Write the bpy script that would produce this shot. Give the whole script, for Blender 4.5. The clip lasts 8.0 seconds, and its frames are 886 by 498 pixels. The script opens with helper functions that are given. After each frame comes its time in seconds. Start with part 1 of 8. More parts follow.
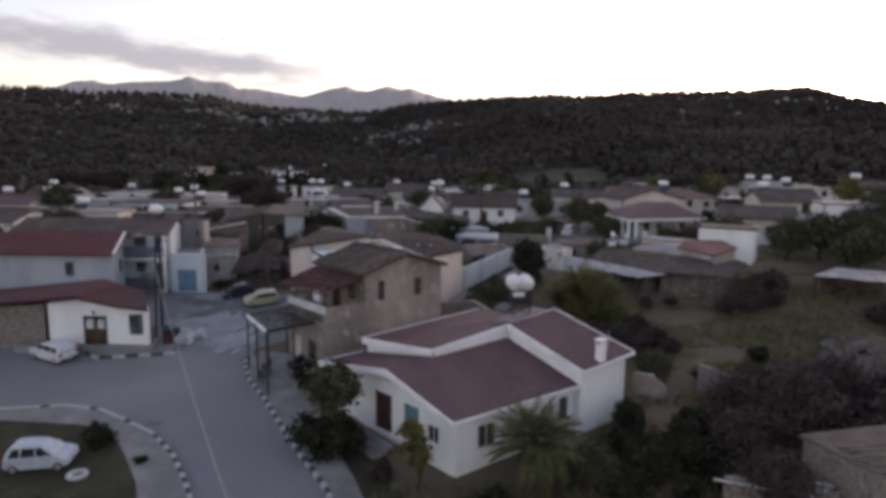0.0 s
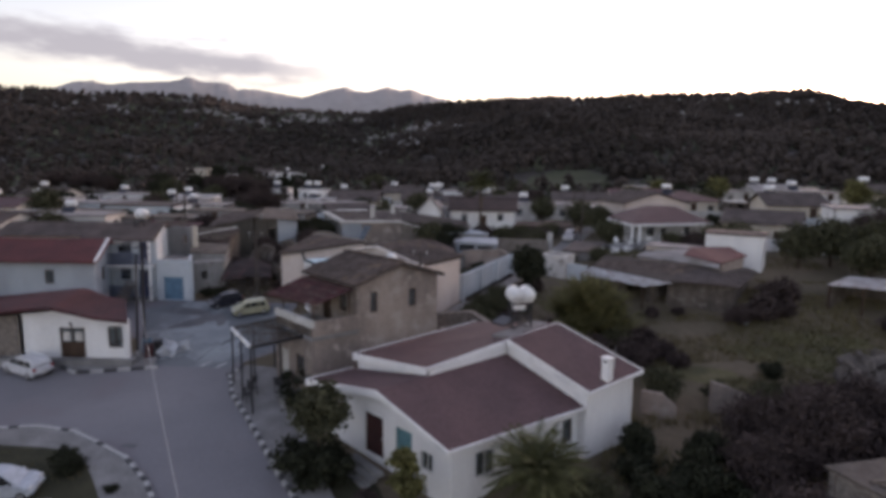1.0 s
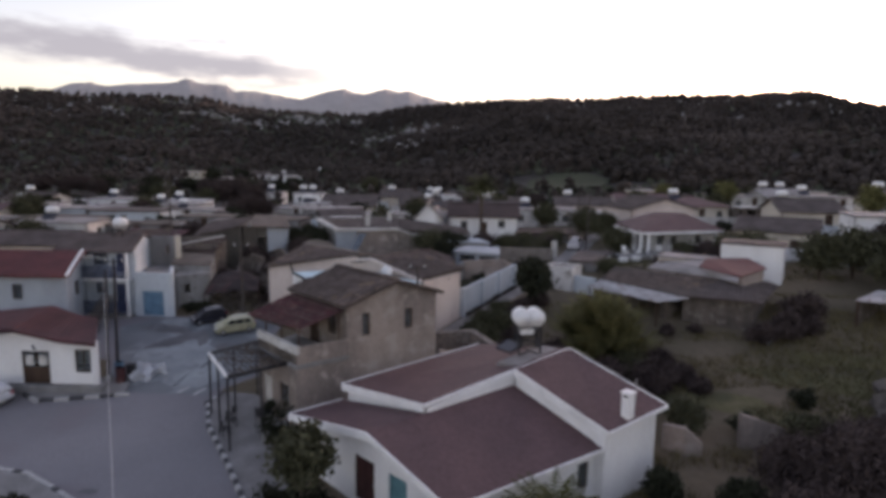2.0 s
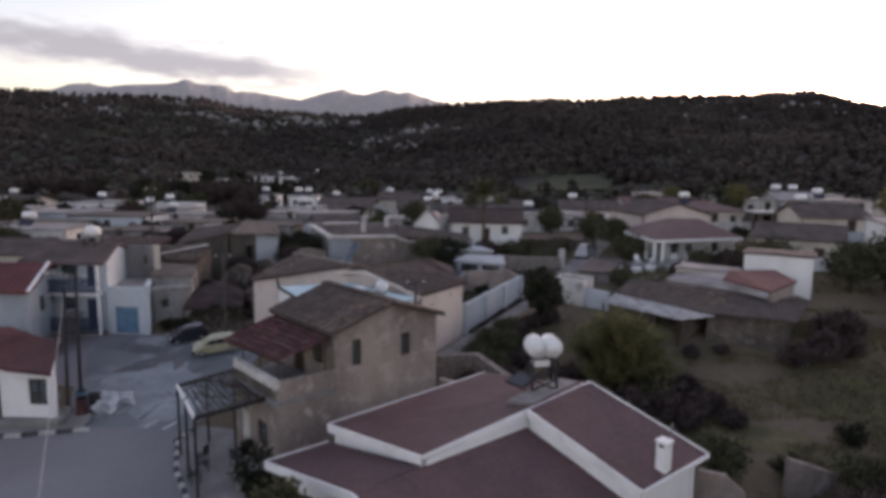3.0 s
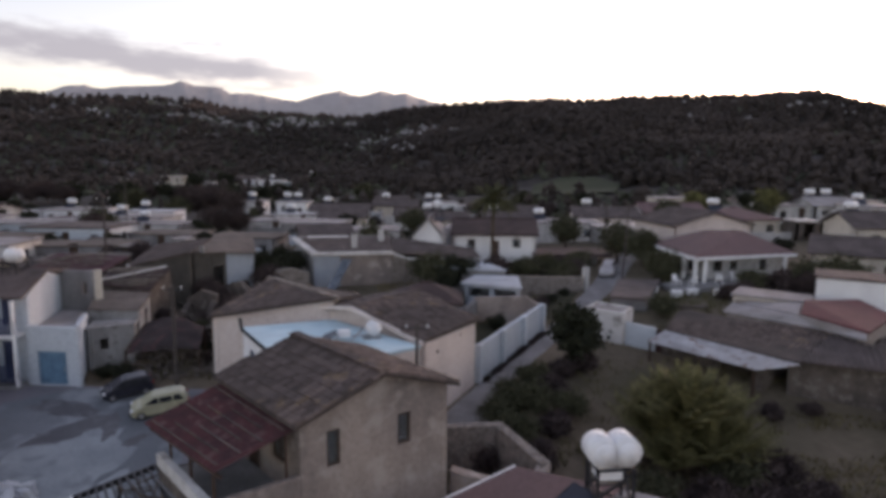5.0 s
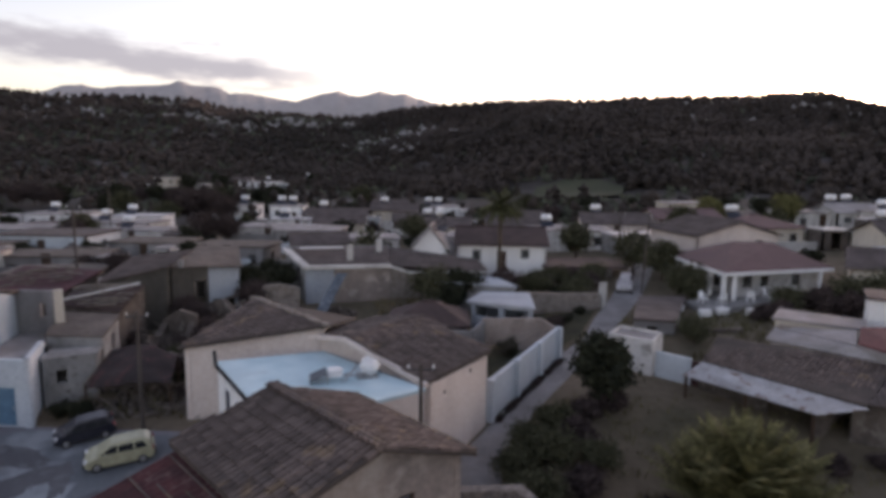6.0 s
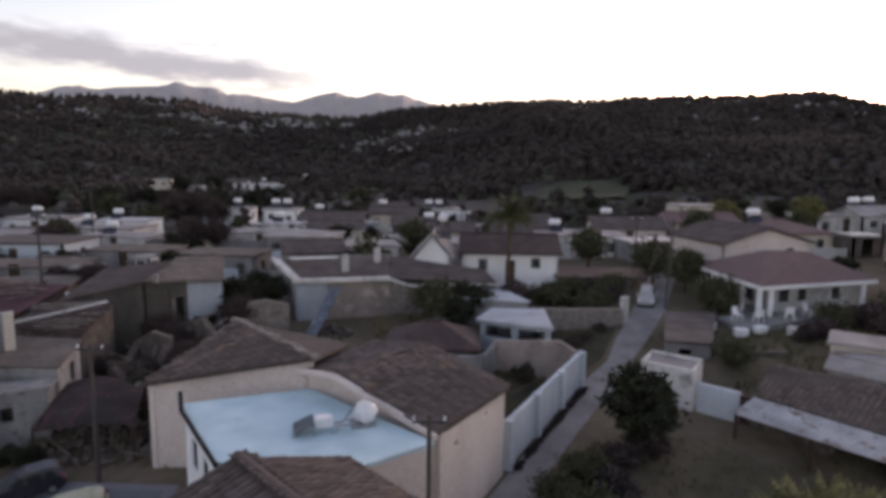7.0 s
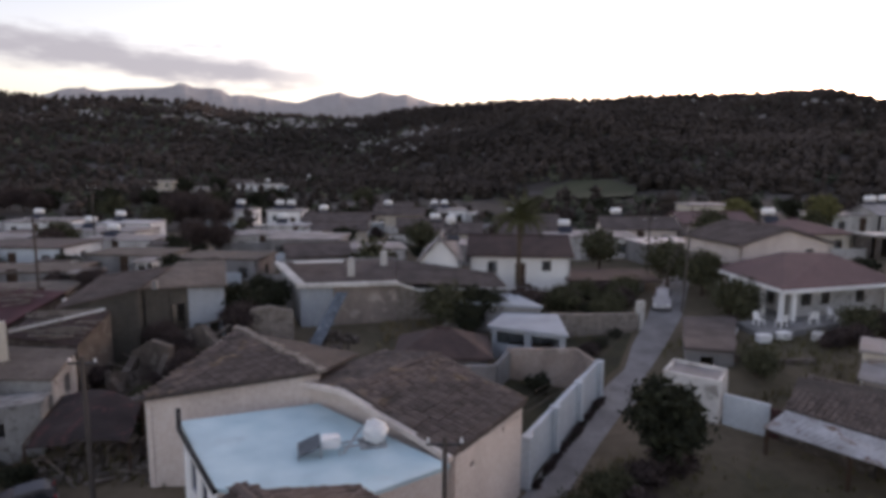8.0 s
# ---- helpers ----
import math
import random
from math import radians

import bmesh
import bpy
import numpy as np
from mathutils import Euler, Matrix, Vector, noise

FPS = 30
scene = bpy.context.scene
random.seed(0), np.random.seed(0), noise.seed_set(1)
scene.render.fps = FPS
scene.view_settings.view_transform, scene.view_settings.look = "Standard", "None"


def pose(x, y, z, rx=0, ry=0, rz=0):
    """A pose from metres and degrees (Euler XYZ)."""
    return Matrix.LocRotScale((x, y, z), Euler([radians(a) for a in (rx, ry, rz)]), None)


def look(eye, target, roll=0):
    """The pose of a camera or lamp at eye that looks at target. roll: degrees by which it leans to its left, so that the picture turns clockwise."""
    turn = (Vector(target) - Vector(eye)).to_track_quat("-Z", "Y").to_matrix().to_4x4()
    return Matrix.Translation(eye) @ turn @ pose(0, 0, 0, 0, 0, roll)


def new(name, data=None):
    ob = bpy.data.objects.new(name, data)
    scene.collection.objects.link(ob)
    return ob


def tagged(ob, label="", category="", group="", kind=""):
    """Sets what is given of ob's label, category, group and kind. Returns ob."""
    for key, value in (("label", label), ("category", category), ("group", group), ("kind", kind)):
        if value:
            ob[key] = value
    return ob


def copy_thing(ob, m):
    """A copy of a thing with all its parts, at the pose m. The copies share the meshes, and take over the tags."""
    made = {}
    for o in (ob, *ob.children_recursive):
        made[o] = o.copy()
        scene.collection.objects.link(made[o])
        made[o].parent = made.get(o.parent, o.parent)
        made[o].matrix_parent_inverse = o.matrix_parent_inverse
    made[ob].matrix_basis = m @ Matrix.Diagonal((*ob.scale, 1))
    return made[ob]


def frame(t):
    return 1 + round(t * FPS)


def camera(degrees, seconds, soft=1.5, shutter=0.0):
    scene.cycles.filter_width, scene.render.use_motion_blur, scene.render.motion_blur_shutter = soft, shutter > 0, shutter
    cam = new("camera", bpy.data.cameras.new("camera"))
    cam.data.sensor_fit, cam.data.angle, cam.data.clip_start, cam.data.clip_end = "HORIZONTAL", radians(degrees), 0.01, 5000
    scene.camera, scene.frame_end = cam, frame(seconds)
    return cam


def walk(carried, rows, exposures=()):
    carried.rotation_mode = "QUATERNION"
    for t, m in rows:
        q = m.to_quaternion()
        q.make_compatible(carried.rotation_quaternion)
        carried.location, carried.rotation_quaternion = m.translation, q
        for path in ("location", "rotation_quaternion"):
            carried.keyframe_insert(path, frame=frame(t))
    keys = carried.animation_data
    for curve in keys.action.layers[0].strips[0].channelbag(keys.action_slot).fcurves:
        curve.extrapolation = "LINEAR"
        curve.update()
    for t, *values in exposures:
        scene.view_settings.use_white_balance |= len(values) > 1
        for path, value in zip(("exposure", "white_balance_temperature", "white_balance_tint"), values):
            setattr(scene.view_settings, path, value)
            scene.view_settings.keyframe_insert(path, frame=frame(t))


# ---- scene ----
cam = camera(71.4, 8.0, soft=4.2)
PATH = [
    (0, (0.955, 1.085, 13.249), (0.922, 3.064, 12.965), 0.5),
    (0.5, (1.012, 1.979, 13.338), (0.98, 3.959, 13.056), 0.5),
    (1, (1.103, 3.282, 13.448), (1.072, 5.262, 13.167), 0.6),
    (1.5, (1.054, 4.932, 13.612), (1.026, 6.912, 13.334), 0.6),
    (3, (0.832, 10.976, 13.986), (0.808, 12.957, 13.713), 0.6),
    (3.5, (0.672, 13.209, 14.045), (0.651, 15.19, 13.772), 0.5),
    (4, (0.516, 15.533, 14.023), (0.497, 17.514, 13.752), 0.5),
    (4.5, (0.33, 17.857, 14.087), (0.313, 19.839, 13.817), 0.4),
    (6, (-0.359, 24.94, 14.643), (-0.369, 26.922, 14.376), 0.6),
    (6.5, (-0.61, 27.341, 14.702), (-0.618, 29.324, 14.435), 0.5),
    (7, (-0.858, 29.658, 14.766), (-0.863, 31.64, 14.501), 0.5),
    (7.5, (-1.125, 30.99, 14.812), (-1.13, 32.972, 14.547), 0.4),
    (8, (-1.217, 31.173, 14.818), (-1.235, 33.155, 14.552), 0.2),
]
walk(cam, [(t, look(eye, target, roll)) for t, eye, target, roll in PATH], [(0, 1.9, 6500, 32), (8, 1.9, 6500, 32)])

# world: evening sky, the sun just behind the western ridge
SUN_AZ, SUN_EL = 37.0, 4.0
world = bpy.data.worlds.new("evening_sky")
scene.world = world
world.use_nodes = True
wt = world.node_tree
wt.nodes.clear()


sky = wt.nodes.new("ShaderNodeTexSky")
sky.sky_type, sky.sun_disc = "NISHITA", False
sky.sun_elevation, sky.sun_rotation = radians(SUN_EL), radians(SUN_AZ)
sky.altitude, sky.air_density, sky.dust_density, sky.ozone_density = 300, 1.0, 2.0, 1.0
soft_sky = wt.nodes.new("ShaderNodeHueSaturation")
soft_sky.inputs["Saturation"].default_value = 0.68
wt.links.new(sky.outputs[0], soft_sky.inputs["Color"])


def wmath(op, a, b=None, c=None):
    n = wt.nodes.new("ShaderNodeMath")
    n.operation = op
    for i, v in enumerate((a, b, c)):
        if v is None:
            continue
        if isinstance(v, (int, float)):
            n.inputs[i].default_value = v
        else:
            wt.links.new(v, n.inputs[i])
    return n.outputs[0]


# a long grey cloud bank over the mountains, and thin veils elsewhere
coord = wt.nodes.new("ShaderNodeTexCoord")
axes = wt.nodes.new("ShaderNodeSeparateXYZ")
wt.links.new(coord.outputs["Generated"], axes.inputs[0])
azim = wmath("MULTIPLY", wmath("ARCTAN2", axes.outputs[0], axes.outputs[1]), 57.2958)
elev = wmath("MULTIPLY", wmath("ARCSINE", axes.outputs[2]), 57.2958)
spot = wt.nodes.new("ShaderNodeCombineXYZ")
wt.links.new(wmath("MULTIPLY", azim, 0.22), spot.inputs[0])
wt.links.new(wmath("MULTIPLY", elev, 0.8), spot.inputs[1])
puff = wt.nodes.new("ShaderNodeTexNoise")
puff.inputs["Scale"].default_value, puff.inputs["Detail"].default_value, puff.inputs["Roughness"].default_value = 1.0, 6, 0.55
wt.links.new(spot.outputs[0], puff.inputs["Vector"])
middle = wmath("MULTIPLY_ADD", azim, -0.07, 6.5)
half = wmath("MINIMUM", wmath("MULTIPLY_ADD", azim, -0.12, -0.55), 1.45)
inside = wmath("SUBTRACT", 1.0, wmath("DIVIDE", wmath("ABSOLUTE", wmath("SUBTRACT", elev, middle)), wmath("MAXIMUM", half, 0.05)))
bank = wmath("ADD", inside, wmath("MULTIPLY", wmath("SUBTRACT", puff.outputs["Fac"], 0.5), 3.0))
bank_range = wt.nodes.new("ShaderNodeMapRange")
bank_range.interpolation_type = "SMOOTHSTEP"
bank_range.inputs["From Min"].default_value, bank_range.inputs["From Max"].default_value = -0.6, 0.9
wt.links.new(bank, bank_range.inputs["Value"])
cloud = wt.nodes.new("ShaderNodeMix")
cloud.data_type = "RGBA"
fade = wmath("MINIMUM", wmath("MAXIMUM", wmath("MULTIPLY_ADD", azim, -0.07, -0.3), 0.0), 0.92)
wt.links.new(wmath("MULTIPLY", bank_range.outputs[0], fade), cloud.inputs["Factor"])
wt.links.new(soft_sky.outputs[0], cloud.inputs["A"])
cloud.inputs["B"].default_value = (0.84, 0.90, 0.89, 1)
sky_bg = wt.nodes.new("ShaderNodeBackground")
sky_bg.inputs["Strength"].default_value = 0.15
wt.links.new(cloud.outputs["Result"], sky_bg.inputs["Color"])
sky_out = wt.nodes.new("ShaderNodeOutputWorld")
wt.links.new(sky_bg.outputs[0], sky_out.inputs["Surface"])

sun_data = bpy.data.lights.new("sun", "SUN")
sun_data.energy, sun_data.angle, sun_data.color = 1.8, radians(0.6), (1.0, 0.80, 0.62)
sun = new("sun", sun_data)
sun_way = Vector((math.sin(radians(SUN_AZ)) * math.cos(radians(SUN_EL)), math.cos(radians(SUN_AZ)) * math.cos(radians(SUN_EL)), math.sin(radians(SUN_EL))))
sun.matrix_world = look(sun_way * 100, (0, 0, 0))


# ---- materials ----
def surface(name, color, second=None, rough=0.8, scale=1.5, fine=18.0, bump=0.25, metal=0.0, spots=None, spec=0.3, varied=0.0, streak=0.0):
    """A weathered surface: two colours mixed by a broad noise, a finer grain, bump, and stains."""
    m = bpy.data.materials.new(name)
    m.use_nodes = True
    t = m.node_tree
    b = t.nodes["Principled BSDF"]
    b.inputs["Roughness"].default_value, b.inputs["Metallic"].default_value = rough, metal
    b.inputs["Specular IOR Level"].default_value = spec
    second = second or tuple(c * 0.7 for c in color)
    geo = t.nodes.new("ShaderNodeTexCoord")
    obj = geo.outputs["Object"]
    n1 = t.nodes.new("ShaderNodeTexNoise")
    n1.inputs["Scale"].default_value, n1.inputs["Detail"].default_value = scale, 5
    n2 = t.nodes.new("ShaderNodeTexNoise")
    n2.inputs["Scale"].default_value, n2.inputs["Detail"].default_value = fine, 3
    t.links.new(obj, n2.inputs["Vector"])
    if streak:
        mp = t.nodes.new("ShaderNodeMapping")
        mp.inputs["Scale"].default_value = (1, 1, streak)
        t.links.new(obj, mp.inputs["Vector"])
        t.links.new(mp.outputs[0], n1.inputs["Vector"])
    else:
        t.links.new(obj, n1.inputs["Vector"])
    ramp = t.nodes.new("ShaderNodeValToRGB")
    ramp.color_ramp.elements[0].position, ramp.color_ramp.elements[1].position = 0.36, 0.66
    ramp.color_ramp.elements[0].color, ramp.color_ramp.elements[1].color = (*second, 1), (*color, 1)
    t.links.new(n1.outputs["Fac"], ramp.inputs["Fac"])
    out = ramp.outputs["Color"]
    grain = t.nodes.new("ShaderNodeMix")
    grain.data_type, grain.blend_type = "RGBA", "OVERLAY"
    grain.inputs["Factor"].default_value = 0.35
    t.links.new(out, grain.inputs["A"])
    t.links.new(n2.outputs["Fac"], grain.inputs["B"])
    out = grain.outputs["Result"]
    if spots:
        n3 = t.nodes.new("ShaderNodeTexNoise")
        n3.inputs["Scale"].default_value, n3.inputs["Detail"].default_value = scale * 2.7, 6
        t.links.new(obj, n3.inputs["Vector"])
        r3 = t.nodes.new("ShaderNodeValToRGB")
        r3.color_ramp.elements[0].position, r3.color_ramp.elements[1].position = 0.55, 0.68
        t.links.new(n3.outputs["Fac"], r3.inputs["Fac"])
        mix = t.nodes.new("ShaderNodeMix")
        mix.data_type = "RGBA"
        t.links.new(r3.outputs["Color"], mix.inputs["Factor"])
        t.links.new(out, mix.inputs["A"])
        mix.inputs["B"].default_value = (*spots, 1)
        out = mix.outputs["Result"]
    if varied:
        info = t.nodes.new("ShaderNodeObjectInfo")
        isl = t.nodes.new("ShaderNodeNewGeometry")
        add = t.nodes.new("ShaderNodeMath")
        add.operation = "ADD"
        t.links.new(info.outputs["Random"], add.inputs[0])
        t.links.new(isl.outputs["Random Per Island"], add.inputs[1])
        fr = t.nodes.new("ShaderNodeMath")
        fr.operation = "FRACT"
        t.links.new(add.outputs[0], fr.inputs[0])
        rng = t.nodes.new("ShaderNodeMapRange")
        rng.inputs["To Min"].default_value, rng.inputs["To Max"].default_value = 1 - varied, 1 + varied
        t.links.new(fr.outputs[0], rng.inputs["Value"])
        mul = t.nodes.new("ShaderNodeVectorMath")
        mul.operation = "SCALE"
        t.links.new(out, mul.inputs[0])
        t.links.new(rng.outputs[0], mul.inputs["Scale"])
        out = mul.outputs[0]
    t.links.new(out, b.inputs["Base Color"])
    if bump:
        bp = t.nodes.new("ShaderNodeBump")
        bp.inputs["Strength"].default_value, bp.inputs["Distance"].default_value = bump, 0.05
        t.links.new(n2.outputs["Fac"], bp.inputs["Height"])
        t.links.new(bp.outputs[0], b.inputs["Normal"])
    return m


def glass(name):
    m = bpy.data.materials.new(name)
    m.use_nodes = True
    b = m.node_tree.nodes["Principled BSDF"]
    b.inputs["Base Color"].default_value = (0.55, 0.62, 0.66, 1)
    b.inputs["Roughness"].default_value, b.inputs["Transmission Weight"].default_value = 0.05, 0.9
    b.inputs["IOR"].default_value = 1.45
    return m


M = {
    "white": surface("white_wall_paint", (0.80, 0.80, 0.80), (0.69, 0.69, 0.69), 0.85, 0.6, 9, 0.15, streak=0.3),
    "white_old": surface("dirty_white_wall_paint", (0.60, 0.59, 0.57), (0.42, 0.41, 0.39), 0.9, 0.7, 8, 0.25, spots=(0.30, 0.28, 0.26), streak=0.35),
    "fascia": surface("white_roof_fascia", (0.82, 0.82, 0.82), (0.68, 0.68, 0.68), 0.7, 1.2, 14, 0.1),
    "bluewhite": surface("pale_blue_wall_paint", (0.49, 0.54, 0.58), (0.39, 0.435, 0.475), 0.85, 0.6, 9, 0.15, streak=0.3),
    "pink": surface("pink_cream_wall_paint", (0.66, 0.58, 0.53), (0.54, 0.47, 0.43), 0.85, 0.5, 7, 0.2, streak=0.3),
    "cream": surface("cream_wall_paint", (0.62, 0.57, 0.48), (0.48, 0.43, 0.36), 0.85, 0.6, 8, 0.2, streak=0.3),
    "brownwall": surface("bare_brown_render", (0.34, 0.285, 0.25), (0.19, 0.16, 0.145), 0.95, 0.45, 6, 0.5, spots=(0.37, 0.325, 0.29), streak=0.4),
    "adobe": surface("weathered_mud_brick", (0.13, 0.108, 0.092), (0.075, 0.063, 0.055), 0.95, 0.9, 7, 0.7, spots=(0.17, 0.15, 0.13)),
    "greywall": surface("grey_cement_render", (0.27, 0.265, 0.265), (0.17, 0.165, 0.165), 0.95, 0.7, 8, 0.35, streak=0.4),
    "stone": surface("rubble_stone_wall", (0.25, 0.22, 0.195), (0.14, 0.12, 0.105), 0.95, 3.0, 9, 0.9, spots=(0.32, 0.29, 0.26)),
    "redroof": surface("dull_red_roof_tiles", (0.125, 0.074, 0.076), (0.098, 0.060, 0.063), 0.75, 0.5, 5, 0.4),
    "redroof_b": surface("bright_red_roof_tiles", (0.145, 0.052, 0.052), (0.10, 0.04, 0.042), 0.75, 0.6, 5, 0.4),
    "redroof_d": surface("dark_maroon_roof_tiles", (0.092, 0.033, 0.037), (0.058, 0.024, 0.028), 0.75, 0.6, 5, 0.4),
    "tile": surface("old_clay_tile", (0.16, 0.12, 0.105), (0.082, 0.066, 0.06), 0.9, 0.7, 10, 0.5, spots=(0.175, 0.125, 0.085), varied=0.32),
    "tile_bed": surface("dark_tile_bedding", (0.10, 0.08, 0.07), (0.06, 0.05, 0.045), 0.95, 1.0, 8, 0.5),
    "greyroof": surface("grey_brown_roof", (0.125, 0.10, 0.095), (0.075, 0.062, 0.058), 0.9, 0.8, 6, 0.5),
    "darkroof": surface("dark_brown_roof_tiles", (0.082, 0.056, 0.052), (0.055, 0.04, 0.038), 0.9, 0.8, 6, 0.5),
    "sheetblue": surface("dull_blue_grey_sheet", (0.11, 0.13, 0.155), (0.06, 0.075, 0.09), 0.6, 1.0, 8, 0.3, spots=(0.20, 0.22, 0.24)),
    "flatroof": surface("grey_concrete_roof", (0.33, 0.31, 0.31), (0.21, 0.195, 0.19), 0.9, 0.6, 6, 0.3),
    "blueroof": surface("pale_blue_roof_coating", (0.50, 0.655, 0.70), (0.43, 0.58, 0.635), 0.6, 0.25, 0.9, 0.0, spots=(0.42, 0.55, 0.60)),
    "rust": surface("rusty_corrugated_sheet", (0.095, 0.033, 0.034), (0.05, 0.022, 0.024), 0.8, 0.9, 9, 0.3, spots=(0.13, 0.075, 0.072)),
    "tin": surface("grey_corrugated_sheet", (0.48, 0.48, 0.50), (0.33, 0.325, 0.33), 0.6, 0.8, 7, 0.2, metal=0.1, spots=(0.18, 0.12, 0.09)),
    "asphalt": surface("worn_asphalt", (0.215, 0.21, 0.225), (0.165, 0.162, 0.178), 0.85, 0.1, 14, 0.3, spots=(0.185, 0.172, 0.187)),
    "concrete": surface("pale_concrete", (0.25, 0.247, 0.245), (0.16, 0.158, 0.157), 0.9, 0.7, 10, 0.3),
    "pavement": surface("grey_pavement_concrete", (0.25, 0.245, 0.245), (0.16, 0.155, 0.155), 0.9, 0.6, 9, 0.3),
    "kerb_white": surface("white_kerb_paint", (0.48, 0.48, 0.48), (0.34, 0.34, 0.34), 0.8, 2.0, 12, 0.2),
    "kerb_black": surface("black_kerb_paint", (0.085, 0.085, 0.09), (0.055, 0.055, 0.06), 0.8, 2.0, 12, 0.2),
    "soil": surface("dry_soil_and_weeds", (0.155, 0.122, 0.088), (0.075, 0.066, 0.042), 1.0, 0.12, 2.2, 0.9, spots=(0.115, 0.096, 0.066)),
    "lawn": surface("dark_lawn", (0.055, 0.052, 0.030), (0.032, 0.033, 0.02), 1.0, 0.7, 9, 0.8),
    "wood": surface("dark_wood", (0.08, 0.05, 0.035), (0.05, 0.03, 0.02), 0.7, 2.0, 20, 0.3, streak=0.15),
    "darkpole": surface("dark_tarred_pole", (0.045, 0.042, 0.045), (0.025, 0.024, 0.027), 0.8, 1.5, 16, 0.3, streak=0.1),
    "pole": surface("grey_weathered_pole", (0.10, 0.085, 0.075), (0.06, 0.05, 0.045), 0.8, 1.5, 16, 0.3, streak=0.1),
    "bark": surface("rough_bark", (0.12, 0.09, 0.065), (0.06, 0.045, 0.035), 0.95, 4.0, 18, 0.8, streak=0.3),
    "leaf": surface("dark_green_leaves", (0.038, 0.041, 0.025), (0.021, 0.024, 0.016), 0.85, 1.2, 6, 0.0, spec=0.12, varied=0.4),
    "drygrass": surface("dry_field_grass", (0.18, 0.145, 0.082), (0.10, 0.095, 0.046), 0.9, 0.09, 6, 0.0, spec=0.12, varied=0.25),
    "leaf_olive": surface("olive_green_leaves", (0.085, 0.085, 0.05), (0.05, 0.052, 0.03), 0.8, 1.2, 6, 0.0, spec=0.12, varied=0.4),
    "leaf_light": surface("yellow_green_leaves", (0.165, 0.155, 0.062), (0.09, 0.09, 0.038), 0.75, 1.2, 6, 0.0, spec=0.12, varied=0.4),
    "palm_leaf": surface("dull_green_palm_fronds", (0.095, 0.096, 0.042), (0.052, 0.055, 0.026), 0.75, 1.2, 6, 0.0, spec=0.12, varied=0.4),
    "cane_leaf": surface("yellow_green_palm_fronds", (0.19, 0.172, 0.078), (0.10, 0.096, 0.042), 0.8, 1.2, 6, 0.0, spec=0.12, varied=0.35),
    "leaf_brown": surface("brown_bare_twigs", (0.085, 0.064, 0.06), (0.048, 0.037, 0.036), 0.9, 1.2, 6, 0.0, spec=0.12, varied=0.4),
    "pine": surface("pine_needles", (0.066, 0.054, 0.048), (0.036, 0.031, 0.028), 0.95, 0.012, 2, 0.0, spec=0.1, varied=0.2),
    "scrub": surface("grey_green_scrub", (0.065, 0.07, 0.045), (0.04, 0.045, 0.03), 0.95, 0.05, 2, 0.0, varied=0.45),
    "rock": surface("pale_limestone", (0.36, 0.345, 0.34), (0.19, 0.18, 0.175), 0.95, 0.4, 3, 0.6, varied=0.25),
    "bluepaint": surface("dull_blue_paint", (0.13, 0.24, 0.34), (0.09, 0.17, 0.25), 0.6, 1.5, 12, 0.1),
    "darkblue": surface("dark_blue_paint", (0.05, 0.065, 0.13), (0.035, 0.045, 0.09), 0.6, 1.5, 12, 0.1),
    "teal": surface("teal_shutter_paint", (0.12, 0.25, 0.28), (0.08, 0.18, 0.21), 0.6, 2.0, 14, 0.1),
    "brownpaint": surface("dark_brown_door", (0.06, 0.025, 0.025), (0.04, 0.018, 0.018), 0.6, 2.0, 14, 0.1),
    "plastic": surface("white_tank_plastic", (0.80, 0.80, 0.80), (0.70, 0.70, 0.70), 0.45, 1.5, 6, 0.03),
    "steel": surface("dark_steel_frame", (0.06, 0.06, 0.065), (0.035, 0.035, 0.04), 0.5, 3.0, 16, 0.1, metal=0.6),
    "galv": surface("galvanised_steel", (0.45, 0.45, 0.46), (0.32, 0.32, 0.33), 0.45, 3.0, 12, 0.1, metal=0.7),
    "carglass": surface("dark_car_glass", (0.012, 0.014, 0.018), (0.01, 0.011, 0.014), 0.25, 1.0, 8, 0.0, spec=0.1),
    "panel": surface("black_solar_panel", (0.02, 0.025, 0.04), (0.015, 0.018, 0.03), 0.3, 1.0, 8, 0.0, spec=0.35),
    "carwhite": surface("white_car_paint", (0.60, 0.61, 0.64), (0.55, 0.56, 0.59), 0.25, 0.8, 4, 0.0, spec=0.6),
    "carsilver": surface("silver_car_paint", (0.43, 0.47, 0.53), (0.38, 0.42, 0.48), 0.3, 0.8, 4, 0.0, spec=0.6),
    "cargrey": surface("grey_car_paint", (0.34, 0.33, 0.34), (0.30, 0.29, 0.30), 0.3, 0.8, 4, 0.0, spec=0.5),
    "caryellow": surface("pale_yellow_car_paint", (0.40, 0.39, 0.27), (0.35, 0.34, 0.23), 0.25, 0.8, 4, 0.0, spec=0.6),
    "cardark": surface("dark_car_paint", (0.03, 0.03, 0.04), (0.02, 0.02, 0.03), 0.2, 0.8, 4, 0.0, spec=0.6),
    "rubber": surface("black_rubber", (0.025, 0.025, 0.025), (0.015, 0.015, 0.015), 0.85, 4.0, 20, 0.2),
    "lampglass": surface("headlight_glass", (0.7, 0.7, 0.7), (0.6, 0.6, 0.6), 0.1, 4.0, 20, 0.0, spec=0.7),
    "redlamp": surface("red_tail_light", (0.35, 0.02, 0.02), (0.25, 0.015, 0.015), 0.2, 4.0, 20, 0.0, spec=0.6),
    "tarp": surface("pale_grey_tarpaulin", (0.55, 0.57, 0.60), (0.40, 0.42, 0.45), 0.6, 2.0, 8, 0.3),
